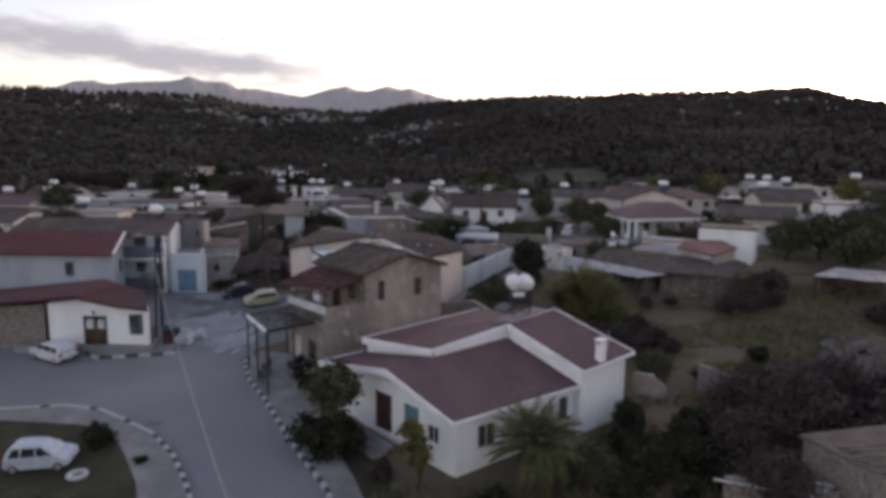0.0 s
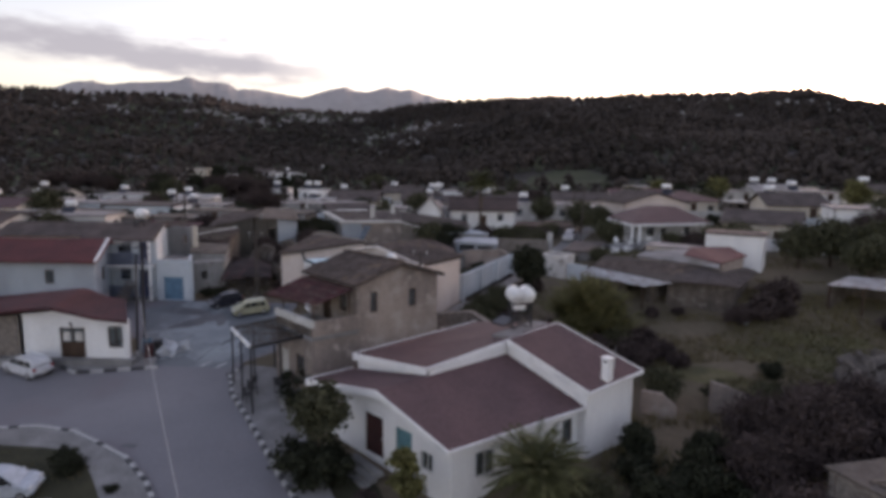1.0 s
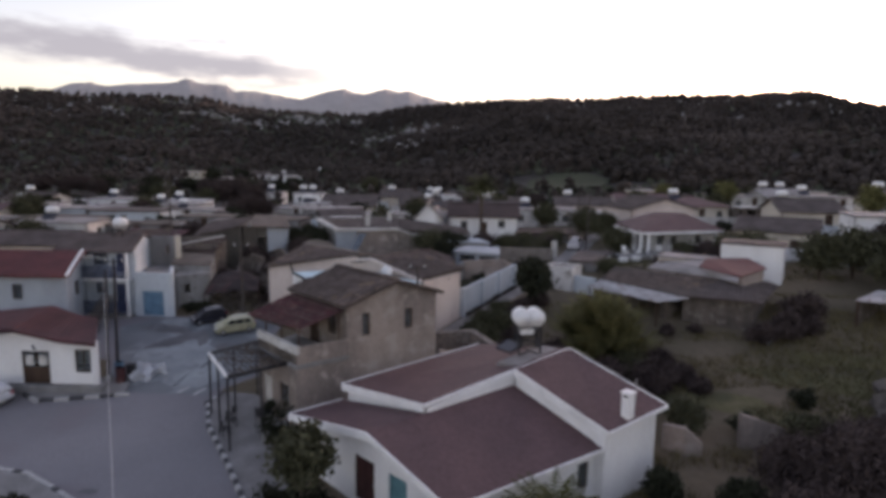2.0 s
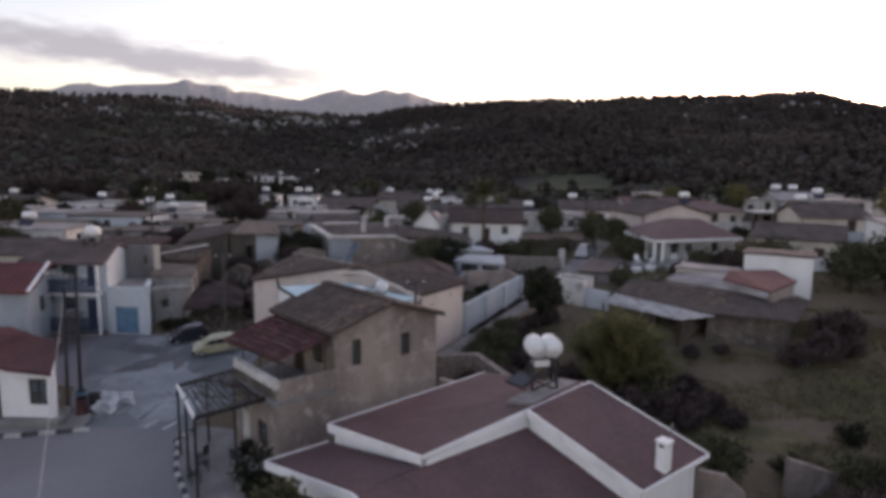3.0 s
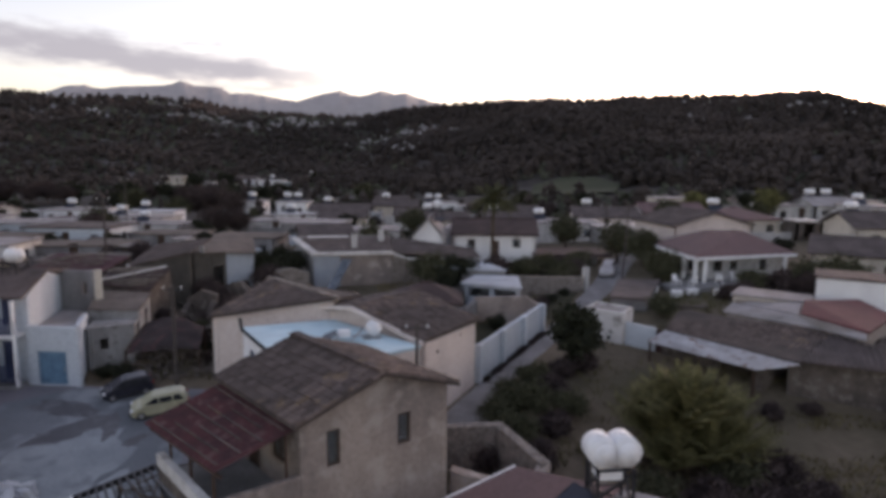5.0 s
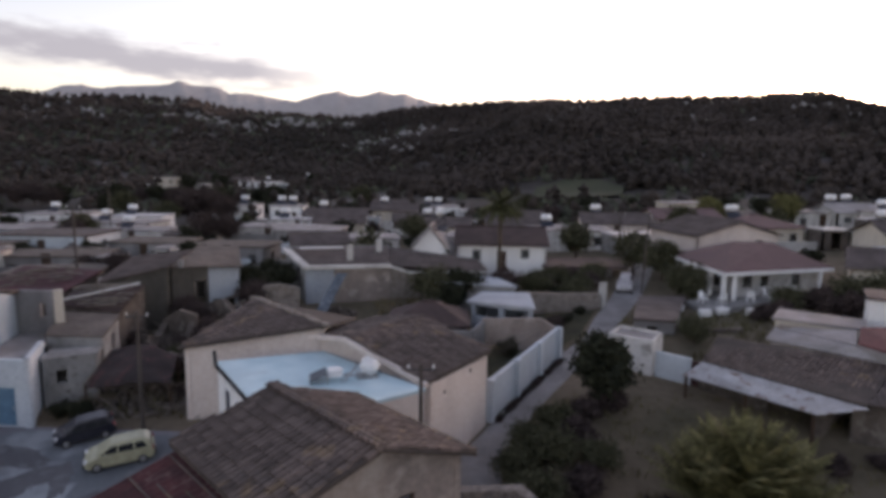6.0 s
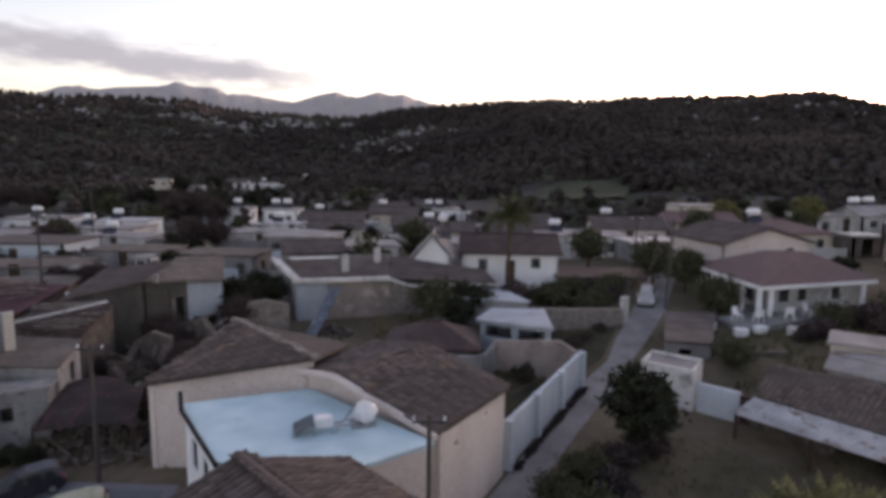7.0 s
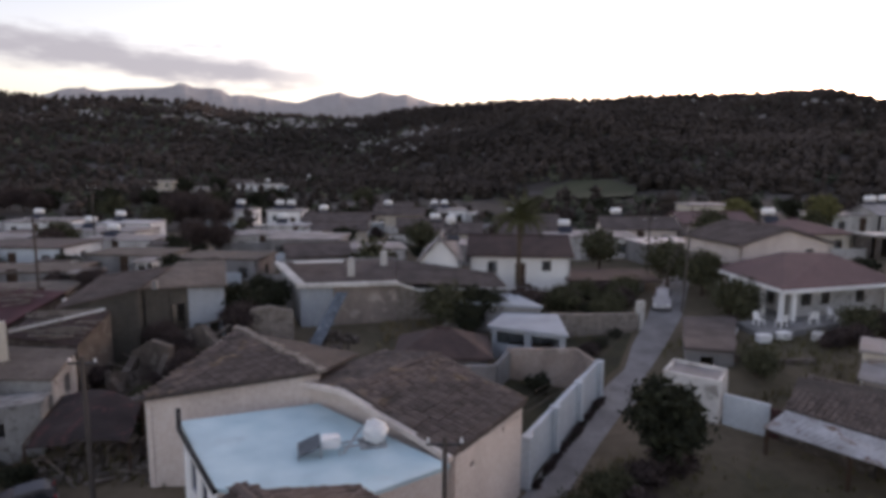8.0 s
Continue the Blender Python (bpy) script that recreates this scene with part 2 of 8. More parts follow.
    "mountain": surface("haze_painted_mountain", (0.145, 0.152, 0.155), (0.125, 0.132, 0.138), 1.0, 0.004, 0.02, 0.0),
    "dirtywall": surface("dirty_grey_plaster", (0.32, 0.32, 0.315), (0.20, 0.195, 0.19), 0.9, 0.8, 8, 0.3, spots=(0.15, 0.14, 0.135), streak=0.35),
    "plaza": surface("stained_concrete_apron", (0.17, 0.185, 0.20), (0.105, 0.117, 0.13), 0.7, 0.16, 9, 0.3, spots=(0.23, 0.25, 0.265)),
    "greyblue": surface("grey_blue_wall_paint", (0.37, 0.41, 0.45), (0.29, 0.32, 0.355), 0.85, 0.6, 9, 0.2, streak=0.3),
    "olivewall": surface("olive_brown_render", (0.098, 0.09, 0.077), (0.062, 0.057, 0.05), 0.95, 0.7, 6, 0.4, spots=(0.06, 0.055, 0.05), streak=0.4),
    "rottenwood": surface("grey_weathered_timber", (0.22, 0.19, 0.165), (0.12, 0.10, 0.085), 0.9, 2.0, 18, 0.4, streak=0.15),
    "boulder": surface("grey_boulder_stone", (0.145, 0.125, 0.112), (0.08, 0.07, 0.062), 0.95, 1.2, 7, 0.8),
    "earthroof": surface("earth_covered_roof", (0.16, 0.135, 0.12), (0.10, 0.085, 0.075), 1.0, 0.8, 6, 0.7, spots=(0.10, 0.085, 0.07)),
    "darktarp": surface("dark_brown_tarpaulin", (0.05, 0.035, 0.034), (0.026, 0.02, 0.02), 0.85, 0.8, 7, 0.4, spots=(0.075, 0.035, 0.035)),
    "paleapron": surface("pale_bluish_concrete", (0.29, 0.32, 0.335), (0.19, 0.21, 0.225), 0.7, 0.35, 9, 0.3, spots=(0.175, 0.19, 0.205)),
    "dampapron": surface("damp_dark_concrete", (0.10, 0.10, 0.108), (0.07, 0.07, 0.078), 0.45, 0.5, 9, 0.2, spots=(0.14, 0.145, 0.155)),
    "weeds": surface("green_brown_weeds", (0.115, 0.105, 0.052), (0.07, 0.068, 0.036), 1.0, 0.5, 4, 0.6, spots=(0.14, 0.115, 0.07)),
    "glass": glass("window_glass"),
}

# the farthest range: its pale distance haze is painted in as colour and glow
haze_shader = M["mountain"].node_tree.nodes["Principled BSDF"]
haze_shader.inputs["Emission Color"].default_value, haze_shader.inputs["Emission Strength"].default_value = (0.95, 0.97, 0.97, 1), 0.03


# ---- building tools ----
def top_of(ob):
    while ob.parent:
        ob = ob.parent
    return ob


def part(name, bm, material, parent=None, label="", smooth=False):
    """Links a bmesh, made in world coordinates, as one mesh object under a thing or a part."""
    me = bpy.data.meshes.new(name)
    if parent:
        bm.transform(Matrix.Translation(-top_of(parent).location))
    bm.normal_update()
    bm.to_mesh(me)
    bm.free()
    if smooth:
        me.shade_smooth()
    me.materials.append(M[material] if isinstance(material, str) else material)
    ob = new(name, me)
    if parent:
        ob.parent = parent
    return tagged(ob, label)


def mesh_part(name, verts, faces, material, parent=None, label=""):
    """As part(), from plain lists of points and faces; for large meshes."""
    me = bpy.data.meshes.new(name)
    if parent:
        o = top_of(parent).location
        verts = np.asarray(verts) - np.array(o)
    me.from_pydata([tuple(v) for v in verts], [], [tuple(f) for f in faces])
    me.update()
    me.materials.append(M[material])
    ob = new(name, me)
    if parent:
        ob.parent = parent
    return tagged(ob, label)


def thing(name, x, y, z, label, category, group="", kind=""):
    ob = new(name)
    ob.empty_display_size = 0.3
    ob.location = (x, y, z)
    return tagged(ob, label, category, group, kind)


def box(bm, c, size, rz=0.0, m=None):
    mat = m if m is not None else Matrix.Translation(c) @ Matrix.Rotation(radians(rz), 4, "Z")
    v = bmesh.ops.create_cube(bm, size=1.0, matrix=mat @ Matrix.Diagonal((*size, 1)))
    return v["verts"]


def bar(bm, a, b, w, h=None):
    """A square bar from a to b."""
    a, b = Vector(a), Vector(b)
    d = b - a
    q = d.to_track_quat("Z", "Y").to_matrix().to_4x4()
    return box(bm, None, (w, h or w, d.length), m=Matrix.Translation((a + b) / 2) @ q)


def rod(bm, a, b, r0, r1=None, seg=8):
    """A round, tapered rod from a to b."""
    a, b = Vector(a), Vector(b)
    d = b - a
    q = d.to_track_quat("Z", "Y").to_matrix().to_4x4()
    bmesh.ops.create_cone(bm, cap_ends=True, segments=seg, radius1=r0, radius2=r0 if r1 is None else r1, depth=d.length, matrix=Matrix.Translation((a + b) / 2) @ q)


def slab(bm, pts, thick):
    """A plate whose upper face is given by its corners; thick metres downwards."""
    pts = [Vector(p) for p in pts]
    n = sum((pts[i].cross(pts[(i + 1) % len(pts)]) for i in range(len(pts))), Vector())
    if n.z < 0:
        pts.reverse()
    up = [bm.verts.new(p) for p in pts]
    lo = [bm.verts.new(p - Vector((0, 0, thick))) for p in pts]
    bm.faces.new(up)
    bm.faces.new(lo[::-1])
    for i in range(len(pts)):
        j = (i + 1) % len(pts)
        bm.faces.new((up[j], up[i], lo[i], lo[j]))


GROUND_Y = [-60, 20, 27, 40, 50, 58, 70, 80, 100, 150, 220, 300]
GROUND_H = [-2.0, -1.6, -1.2, 0, 1.0, 2.0, 3.2, 4.0, 4.2, 4.0, 6.0, 7.0]


LANE_Y, LANE_X = [47, 54.5, 58.5, 62.8, 70.6, 77, 86], [1.2, 3.5, 5.9, 8.6, 12.8, 16.3, 20.5]


def ground_z(x, y):
    """The village street climbs from the near road; the field side lies a little higher, with a raised yard beside the lane."""
    side = 0.06 * min(max(x - 12, 0), 45) * min(max((y - 38) / 14, 0), 1)
    if x > 0 and 46 < y < 76:
        off = min(max((x - float(np.interp(y, LANE_Y, LANE_X)) - 0.2) / 2.2, 0), 1) * min(max((40 - x) / 15, 0), 1)
        side += 0.95 * off * off * (3 - 2 * off) * min(max((y - 46) / 9, 0), 1) * min(max((76 - y) / 12, 0), 1)
    return float(np.interp(y, GROUND_Y, GROUND_H)) + side


def skew(x, y, a1, a2):
    """A plan frame: metres u along the bearing a1 and v along a2, from (x, y)."""
    c1, s1, c2, s2 = math.cos(radians(a1)), math.sin(radians(a1)), math.cos(radians(a2)), math.sin(radians(a2))
    return lambda u, v: (x + u * c1 + v * c2, y + u * s1 + v * s2)


def opening_parts(parent, origin, d, n, s0, s1, za, zb, kind):
    """What fills an opening: frame, panes, shutters or a door leaf. origin, d: the wall's foot and way; n: outward."""
    frame_mat, leaf = {"window": ("white_old", None), "bluewin": ("darkblue", None), "teal": ("teal", "teal"), "door": ("wood", "wood"), "browndoor": ("brownpaint", "brownpaint"),
                       "bluedoor": ("darkblue", "darkblue"), "garage": ("bluepaint", "bluepaint"), "darkwin": ("wood", None), "hole": (None, None), "glassdoor": ("wood", None), "whitedoor": ("white_old", "white_old")}[kind]
    if kind == "hole":
        return

    def at(s, depth, z):
        p = origin + d * s - n * depth
        return Vector((p.x, p.y, z))

    w, h = s1 - s0, zb - za
    ang = math.degrees(math.atan2(d.y, d.x))
    bm = bmesh.new()
    f = 0.07 if w < 1.5 else 0.09
    rings = []
    for a, b, z0, z1 in ((s0, s1, za, zb), (s0 + f, s1 - f, za + f, zb - f)):
        for depth in (0.07, 0.15):
            rings.append([bm.verts.new(at(s, depth, z)) for s, z in ((a, z0), (b, z0), (b, z1), (a, z1))])
    for p, q in ((0, 1), (0, 2), (2, 3), (1, 3)):
        for i in range(4):
            j = (i + 1) % 4
            bm.faces.new((rings[p][i], rings[p][j], rings[q][j], rings[q][i]))
    bmesh.ops.recalc_face_normals(bm, faces=bm.faces[:])
    is_door = kind in ("glassdoor", "door", "browndoor", "bluedoor", "garage", "whitedoor")
    ob = part("door" if is_door else "window", bm, frame_mat, parent)

    def piece(name, s, depth, z, size, material):
        bm = bmesh.new()
        box(bm, at(s, depth, z), size, ang)
        return part(name, bm, material, ob)

    mid = (s0 + s1) / 2
    if not leaf and w > 0.75:
        piece("mullion", mid, 0.11, (za + zb) / 2, (0.05, 0.06, h - 2 * f), frame_mat)
    if kind == "glassdoor":
        piece("door_panel", mid, 0.12, za + 0.25 * h, (w - 2 * f, 0.05, 0.5 * h - f), frame_mat)
    if leaf:
        piece("leaf" if is_door else "shutter", mid, 0.14, (za + zb) / 2, (w - 2 * f, 0.04, h - 2 * f), leaf)
        k, r = (4, 3) if kind == "garage" else (2, 2)
        for i in range(k):
            for j in range(r):
                piece("door_panel", s0 + f + (w - 2 * f) * (i + 0.5) / k, 0.115, za + f + (h - 2 * f) * (j + 0.5) / r, ((w - 2 * f) / k * 0.8, 0.03, (h - 2 * f) / r * 0.8), leaf)
        if is_door:
            piece("handle", s1 - f - 0.1, 0.09, za + 0.45 * h, (0.04, 0.06, 0.14), "galv")
    else:
        piece("pane", mid, 0.12, (za + zb) / 2, (w - 2 * f, 0.012, h - 2 * f), "glass").visible_shadow = False


def wall(parent, p0, p1, z0, top, openings=(), material="white", thick=0.25, name="wall"):
    """A wall with thickness and real openings; outside is to the right of the way p0 to p1. top: a height or a profile [(s, z), ...]."""
    p0, p1 = Vector((*p0, 0)), Vector((*p1, 0))
    length = (p1 - p0).length
    d = (p1 - p0) / length
    n = Vector((d.y, -d.x, 0))
    prof = top if isinstance(top, (list, tuple)) else [(0, top), (length, top)]
    ss, zs = [s for s, _ in prof], [z for _, z in prof]

    def roof(s):
        return float(np.interp(s, ss, zs))

    cuts = sorted({0.0, length, *[s for s in ss if 0 < s < length], *[q for o in openings for q in o[:2]]})
    bm = bmesh.new()

    def face(pts):
        bm.faces.new([bm.verts.new((p0 + d * s - n * k).xy.to_3d() + Vector((0, 0, z))) for s, k, z in pts])

    for a, b in zip(cuts, cuts[1:]):
        if b - a < 1e-4:
            continue
        here = sorted([(o[2], o[3]) for o in openings if o[0] <= a + 1e-4 and o[1] >= b - 1e-4])
        lo = z0
        for za, zb in here + [(None, None)]:
            ta, tb = (roof(a), roof(b)) if za is None else (za, za)
            if min(ta, tb) > lo + 1e-3:
                face([(a, 0, lo), (b, 0, lo), (b, 0, tb), (a, 0, ta)])
                face([(b, thick, lo), (a, thick, lo), (a, thick, ta), (b, thick, tb)])
            lo = zb if zb is not None else lo
        face([(a, 0, roof(a)), (b, 0, roof(b)), (b, thick, roof(b)), (a, thick, roof(a))])
    for s0, s1, za, zb, *_ in openings:
        face([(s0, 0, za), (s0, 0, zb), (s0, thick, zb), (s0, thick, za)])
        face([(s1, 0, zb), (s1, 0, za), (s1, thick, za), (s1, thick, zb)])
        face([(s0, 0, za), (s0, thick, za), (s1, thick, za), (s1, 0, za)])
        face([(s0, 0, zb), (s1, 0, zb), (s1, thick, zb), (s0, thick, zb)])
    for s in (0.0, length):
        face([(s, 0, z0), (s, 0, roof(s)), (s, thick, roof(s)), (s, thick, z0)])
    ob = part(name, bm, material, parent)
    for s0, s1, za, zb, kind in openings:
        opening_parts(parent, p0, d, n, s0, s1, za, zb, kind)
    return ob


def walls(parent, corners, z0, tops, openings=None, material="white", skip=()):
    """Walls round a footprint. tops: one height per corner, or per wall a profile, by the wall's number in openings' manner."""
    openings = openings or {}
    k = len(corners)
    area = sum(corners[i][0] * corners[(i + 1) % k][1] - corners[(i + 1) % k][0] * corners[i][1] for i in range(k))
    for i in range(k):
        if i in skip:
            continue
        a, b = corners[i], corners[(i + 1) % k]
        ops = list(openings.get(i, ()))
        length = math.dist(a, b)
        t = tops.get(i) if isinstance(tops, dict) else [(0, tops[i]), (length, tops[(i + 1) % k])]
        t = [(0, t), (length, t)] if isinstance(t, (int, float)) else t
        if area < 0:
            a, b = b, a
            ops = [(length - o[1], length - o[0], *o[2:]) for o in ops]
            t = sorted((length - s, z) for s, z in t)
        wall(parent, a, b, z0, t, ops, material)


def roof_ribs(roof, pts, material, step, high):
    """Rows of tile ribs that run down the slope, clipped to the roof's outline."""
    pts = [Vector(p) for p in pts]
    n = sum((pts[i].cross(pts[(i + 1) % len(pts)]) for i in range(len(pts))), Vector()).normalized()
    if n.z < 0:
        n = -n
    down = Vector((n.x, n.y, 0))
    if down.length < 0.02:
        return
    down = (down - n * down.dot(n)).normalized()
    side = n.cross(down)
    o = pts[0]
    flat = [((p - o).dot(side), (p - o).dot(down)) for p in pts]
    base = top_of(roof).location
    rng = random.Random(round(o.x * 50) + 3)
    vs, fs = [], []
    u = min(f[0] for f in flat) + step * 0.5
    while u < max(f[0] for f in flat):
        cut = []
        for (u0, v0), (u1, v1) in zip(flat, flat[1:] + flat[:1]):
            if (u0 > u) != (u1 > u):
                cut.append(v0 + (v1 - v0) * (u - u0) / (u1 - u0))
        cut.sort()
        for a, b in zip(cut[::2], cut[1::2]):
            if b - a < 0.3:
                continue
            c = u + rng.uniform(-0.02, 0.02)
            w, lift = step * 0.27, high * rng.uniform(0.8, 1.15)
            k = len(vs)
            for v in (a - 0.02, b + 0.03):
                for x, h in ((-w, -0.01), (-w * 0.5, lift), (w * 0.5, lift), (w, -0.01)):
                    vs.append(tuple(o + side * (c + x) + down * v + n * h - base))
            fs += [(k, k + 1, k + 5, k + 4), (k + 1, k + 2, k + 6, k + 5), (k + 2, k + 3, k + 7, k + 6), (k, k + 3, k + 2, k + 1), (k + 4, k + 5, k + 6, k + 7)]
        u += step
    if not vs:
        return
    me = bpy.data.meshes.new("roof_tiles")
    me.from_pydata(vs, [], fs)
    me.materials.append(M[material])
    ob = new("roof_tiles", me)
    ob.parent = roof
    tagged(ob, "fine rows of roof tiles", kind="stuff")


RIBS = {"greyroof": (0.3, 0.05), "rust": (0.22, 0.035)}


def roof_plane(parent, pts, thick, material, label="", fascia=None):
    bm = bmesh.new()
    slab(bm, pts, thick)
    ob = part("roof", bm, material, parent, label)
    if material in RIBS:
        roof_ribs(ob, pts, material, *RIBS[material])
    if fascia:
        pts = [Vector(p) for p in pts]
        c = sum(pts, Vector()) / len(pts)
        for edge in fascia:
            i, tall = edge if isinstance(edge, tuple) else (edge, 0.34)
            a, b = pts[i], pts[(i + 1) % len(pts)]
            out = ((a + b) / 2 - c)
            out.z = 0
            e = (b - a)
            out -= e * (out.dot(e) / e.length_squared)
            out.normalize()
            bm = bmesh.new()
            o = out * 0.035 - Vector((0, 0, tall / 2 - 0.04))
            q = (b - a).normalized()
            ang = Matrix((q, out, q.cross(out))).transposed().to_4x4()
            box(bm, None, ((b - a).length, 0.07, tall), m=Matrix.Translation((a + b) / 2 + o) @ ang)
            part("fascia", bm, "fascia", ob, "white painted roof fascia")
    return ob


def tile_mesh():
    """One barrel tile: 0.24 m wide, 0.42 m long, along y."""
    vs, fs = [], []
    for y, r, z in ((0.0, 0.125, 0.012), (0.42, 0.10, 0.0)):
        for k in range(5):
            a = math.pi * k / 4
            vs.append((-r * math.cos(a), y, z + r * 0.75 * math.sin(a)))
    for k in range(4):
        fs.append((k, k + 1, k + 6, k + 5))
    vs.append((0, 0.0, 0.0))
    fs.append((0, 10, 4, 3, 2, 1))
    return vs, fs


TILE = tile_mesh()


def tiles(roof, a, b, c, d, near, singles=150):
    """Barrel tiles in rows on the plane with corners a b (the eave) c d, clipped to it. The ones nearest to the plan place near are parts, the rest are joined."""
    poly = [Vector(p) for p in (a, b, c, d) if p is not None]
    base = top_of(roof).location
    n = sum((poly[i].cross(poly[(i + 1) % len(poly)]) for i in range(len(poly))), Vector()).normalized()
    if n.z < 0:
        n = -n
    x = poly[1] - poly[0]
    x = (x - n * x.dot(n)).normalized()
    y = n.cross(x)
    if y.z < 0:
        x, y = -x, -y
    o = poly[0]
    flat = [((p - o).dot(x), (p - o).dot(y)) for p in poly]

    def inside(u, v):
        hit = False
        for i in range(len(flat)):
            (u0, v0), (u1, v1) = flat[i], flat[(i + 1) % len(flat)]
            if (v0 > v) != (v1 > v) and u < (u1 - u0) * (v - v0) / (v1 - v0) + u0:
                hit = not hit
        return hit

    spots = []
    rng = random.Random(round(o.x * 100) + 7)
    u0, u1 = min(f[0] for f in flat), max(f[0] for f in flat)
    v0, v1 = min(f[1] for f in flat), max(f[1] for f in flat)
    turn = Matrix((x, y, n)).transposed().to_4x4()
    for r in range(int((v1 - v0) / 0.36) + 1):
        for k in range(int((u1 - u0) / 0.25) + 1):
            u, v = u0 + 0.25 * (k + 0.5), v0 + 0.36 * r
            if not inside(u, v + 0.1):
                continue
            lift = 0.012 + rng.uniform(-0.012, 0.02) + 0.02 * noise.noise(Vector((u * 0.7, v * 0.7, 1)))
            jit = Matrix.Rotation(rng.uniform(-0.07, 0.07), 4, "Z")
            spots.append(Matrix.Translation(o + x * u + y * v + n * lift - base) @ turn @ jit)
    spots.sort(key=lambda m: (m.translation.x + base.x - near[0]) ** 2 + (m.translation.y + base.y - near[1]) ** 2)
    me = bpy.data.meshes.new("tile")
    me.from_pydata(*[TILE[0], [], TILE[1]])
    me.materials.append(M["tile"])
    for m in spots[:singles]:
        ob = new("tile", me)
        ob.parent = roof
        ob.matrix_basis = m
    vs, fs = [], []
    for m in spots[singles:]:
        k = len(vs)
        vs += [tuple(m @ Vector(v)) for v in TILE[0]]
        fs += [tuple(i + k for i in f) for f in TILE[1]]
    if vs:
        me = bpy.data.meshes.new("roof_tiles")
        me.from_pydata(vs, [], fs)
        me.materials.append(M["tile"])
        ob = new("roof_tiles", me)
        ob.parent = roof
        tagged(ob, "rows of old clay barrel tiles", kind="stuff")


# ---- ground, hills, roads ----
RIDGE_AZ = [-100, -60, -45, -34.5, -33.3, -31.3, -28.8, -25.6, -23.8, -21.5, -20.2, -19.4, -17.1, -14.8, -11.5, -7.7, -6.2, -3.7, 0.3, 3.7, 8.1, 12.4, 14.7, 19.2, 21.3, 25.4, 28.8, 29.6, 31, 33.4, 45, 60, 100]
RIDGE_UP = [2, 4.6, 4.9, 4.85, 5.0, 4.85, 4.95, 5.05, 5.15, 5.02, 4.9, 4.55, 4.33, 4.11, 4.1, 3.92, 4.15, 4.6, 4.85, 5.0, 5.2, 5.2, 5.42, 5.4, 5.3, 5.4, 5.42, 5.3, 4.8, 4.2, 3.7, 3.2, 1.5]


def hill(x, y):
    """Height of the land: the village, then wooded hills to a ridge, then low country out to the horizon."""
    r, az = math.hypot(x, y), math.degrees(math.atan2(x, max(y, 1e-3) if y > 0 else y))
    z0 = ground_z(max(min(x, 60), -90), min(y, 300))
    if abs(az) > 100:
        return z0
    right = min(max((az + 6) / 12, 0), 1)
    start, top = 285 - 85 * right, 540 - 50 * right
    s = (r - start) / (top - start)
    zr = 13.2 + top * math.tan(radians(float(np.interp(az, RIDGE_AZ, RIDGE_UP))))
    if s <= 0:
        return z0
    n = noise.fractal(Vector((x / 90, y / 90, 0)), 0.9, 2.1, 5)
    if s <= 1:
        k = 0.6 * s + 0.4 * s * s * (3 - 2 * s)
        return z0 + (zr - z0) * k + n * 14 * s * (1 - s) * 2
    fall = min((s - 1) / 1.2, 1)
    return zr - (zr + 30) * fall * fall * (3 - 2 * fall) + n * 6 * (1 - fall) * min(1, (s - 1) * 6)


def spread(stops):
    out = []
    for (a, b, step) in stops:
        k = max(1, round((b - a) / step))
        out += [a + (b - a) * i / k for i in range(k)]
    return out + [stops[-1][1]]


gx = sorted(spread([(-4200, -1200, 500), (-1200, -500, 50), (-500, -90, 12), (-90, -60, 6), (-60, 0, 6), (0, 22, 1.0), (22, 57, 5), (57, 90, 6), (90, 560, 12), (560, 1200, 50), (1200, 4200, 500)]))
gy = sorted(set(spread([(-900, -60, 120), (-60, 20, 10), (20, 45, 2.5), (45, 78, 1.0), (78, 80, 2), (80, 180, 5), (180, 620, 9), (620, 1300, 60), (1300, 4600, 400)]) + GROUND_Y + [38, 52]))
verts = [(x, y, hill(x, y)) for y in gy for x in gx]
k = len(gx)
faces = [(j * k + i, j * k + i + 1, (j + 1) * k + i + 1, (j + 1) * k + i) for j in range(len(gy) - 1) for i in range(k - 1)]
ground = mesh_part("ground", verts, faces, "soil")
ground.data.materials.append(surface("scrubby_hillside", (0.048, 0.042, 0.038), (0.026, 0.023, 0.021), 1.0, 0.02, 0.5, 0.6, spots=(0.115, 0.106, 0.104)))
for f in ground.data.polygons:
    f.use_smooth = True
    if f.center.y > 128 or abs(f.center.x) > 130:
        f.material_index = 1
tagged(ground, "dry sloping village ground rising to scrub-covered hills", "ground", kind="structure")

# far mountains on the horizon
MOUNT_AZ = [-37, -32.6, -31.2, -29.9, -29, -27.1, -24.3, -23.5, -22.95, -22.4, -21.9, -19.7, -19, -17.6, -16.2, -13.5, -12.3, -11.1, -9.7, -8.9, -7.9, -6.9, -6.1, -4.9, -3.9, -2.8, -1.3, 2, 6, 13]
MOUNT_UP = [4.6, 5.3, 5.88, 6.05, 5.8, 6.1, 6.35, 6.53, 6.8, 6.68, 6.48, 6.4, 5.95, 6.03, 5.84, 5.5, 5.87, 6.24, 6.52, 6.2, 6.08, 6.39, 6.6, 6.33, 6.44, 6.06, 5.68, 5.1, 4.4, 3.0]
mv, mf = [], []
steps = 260
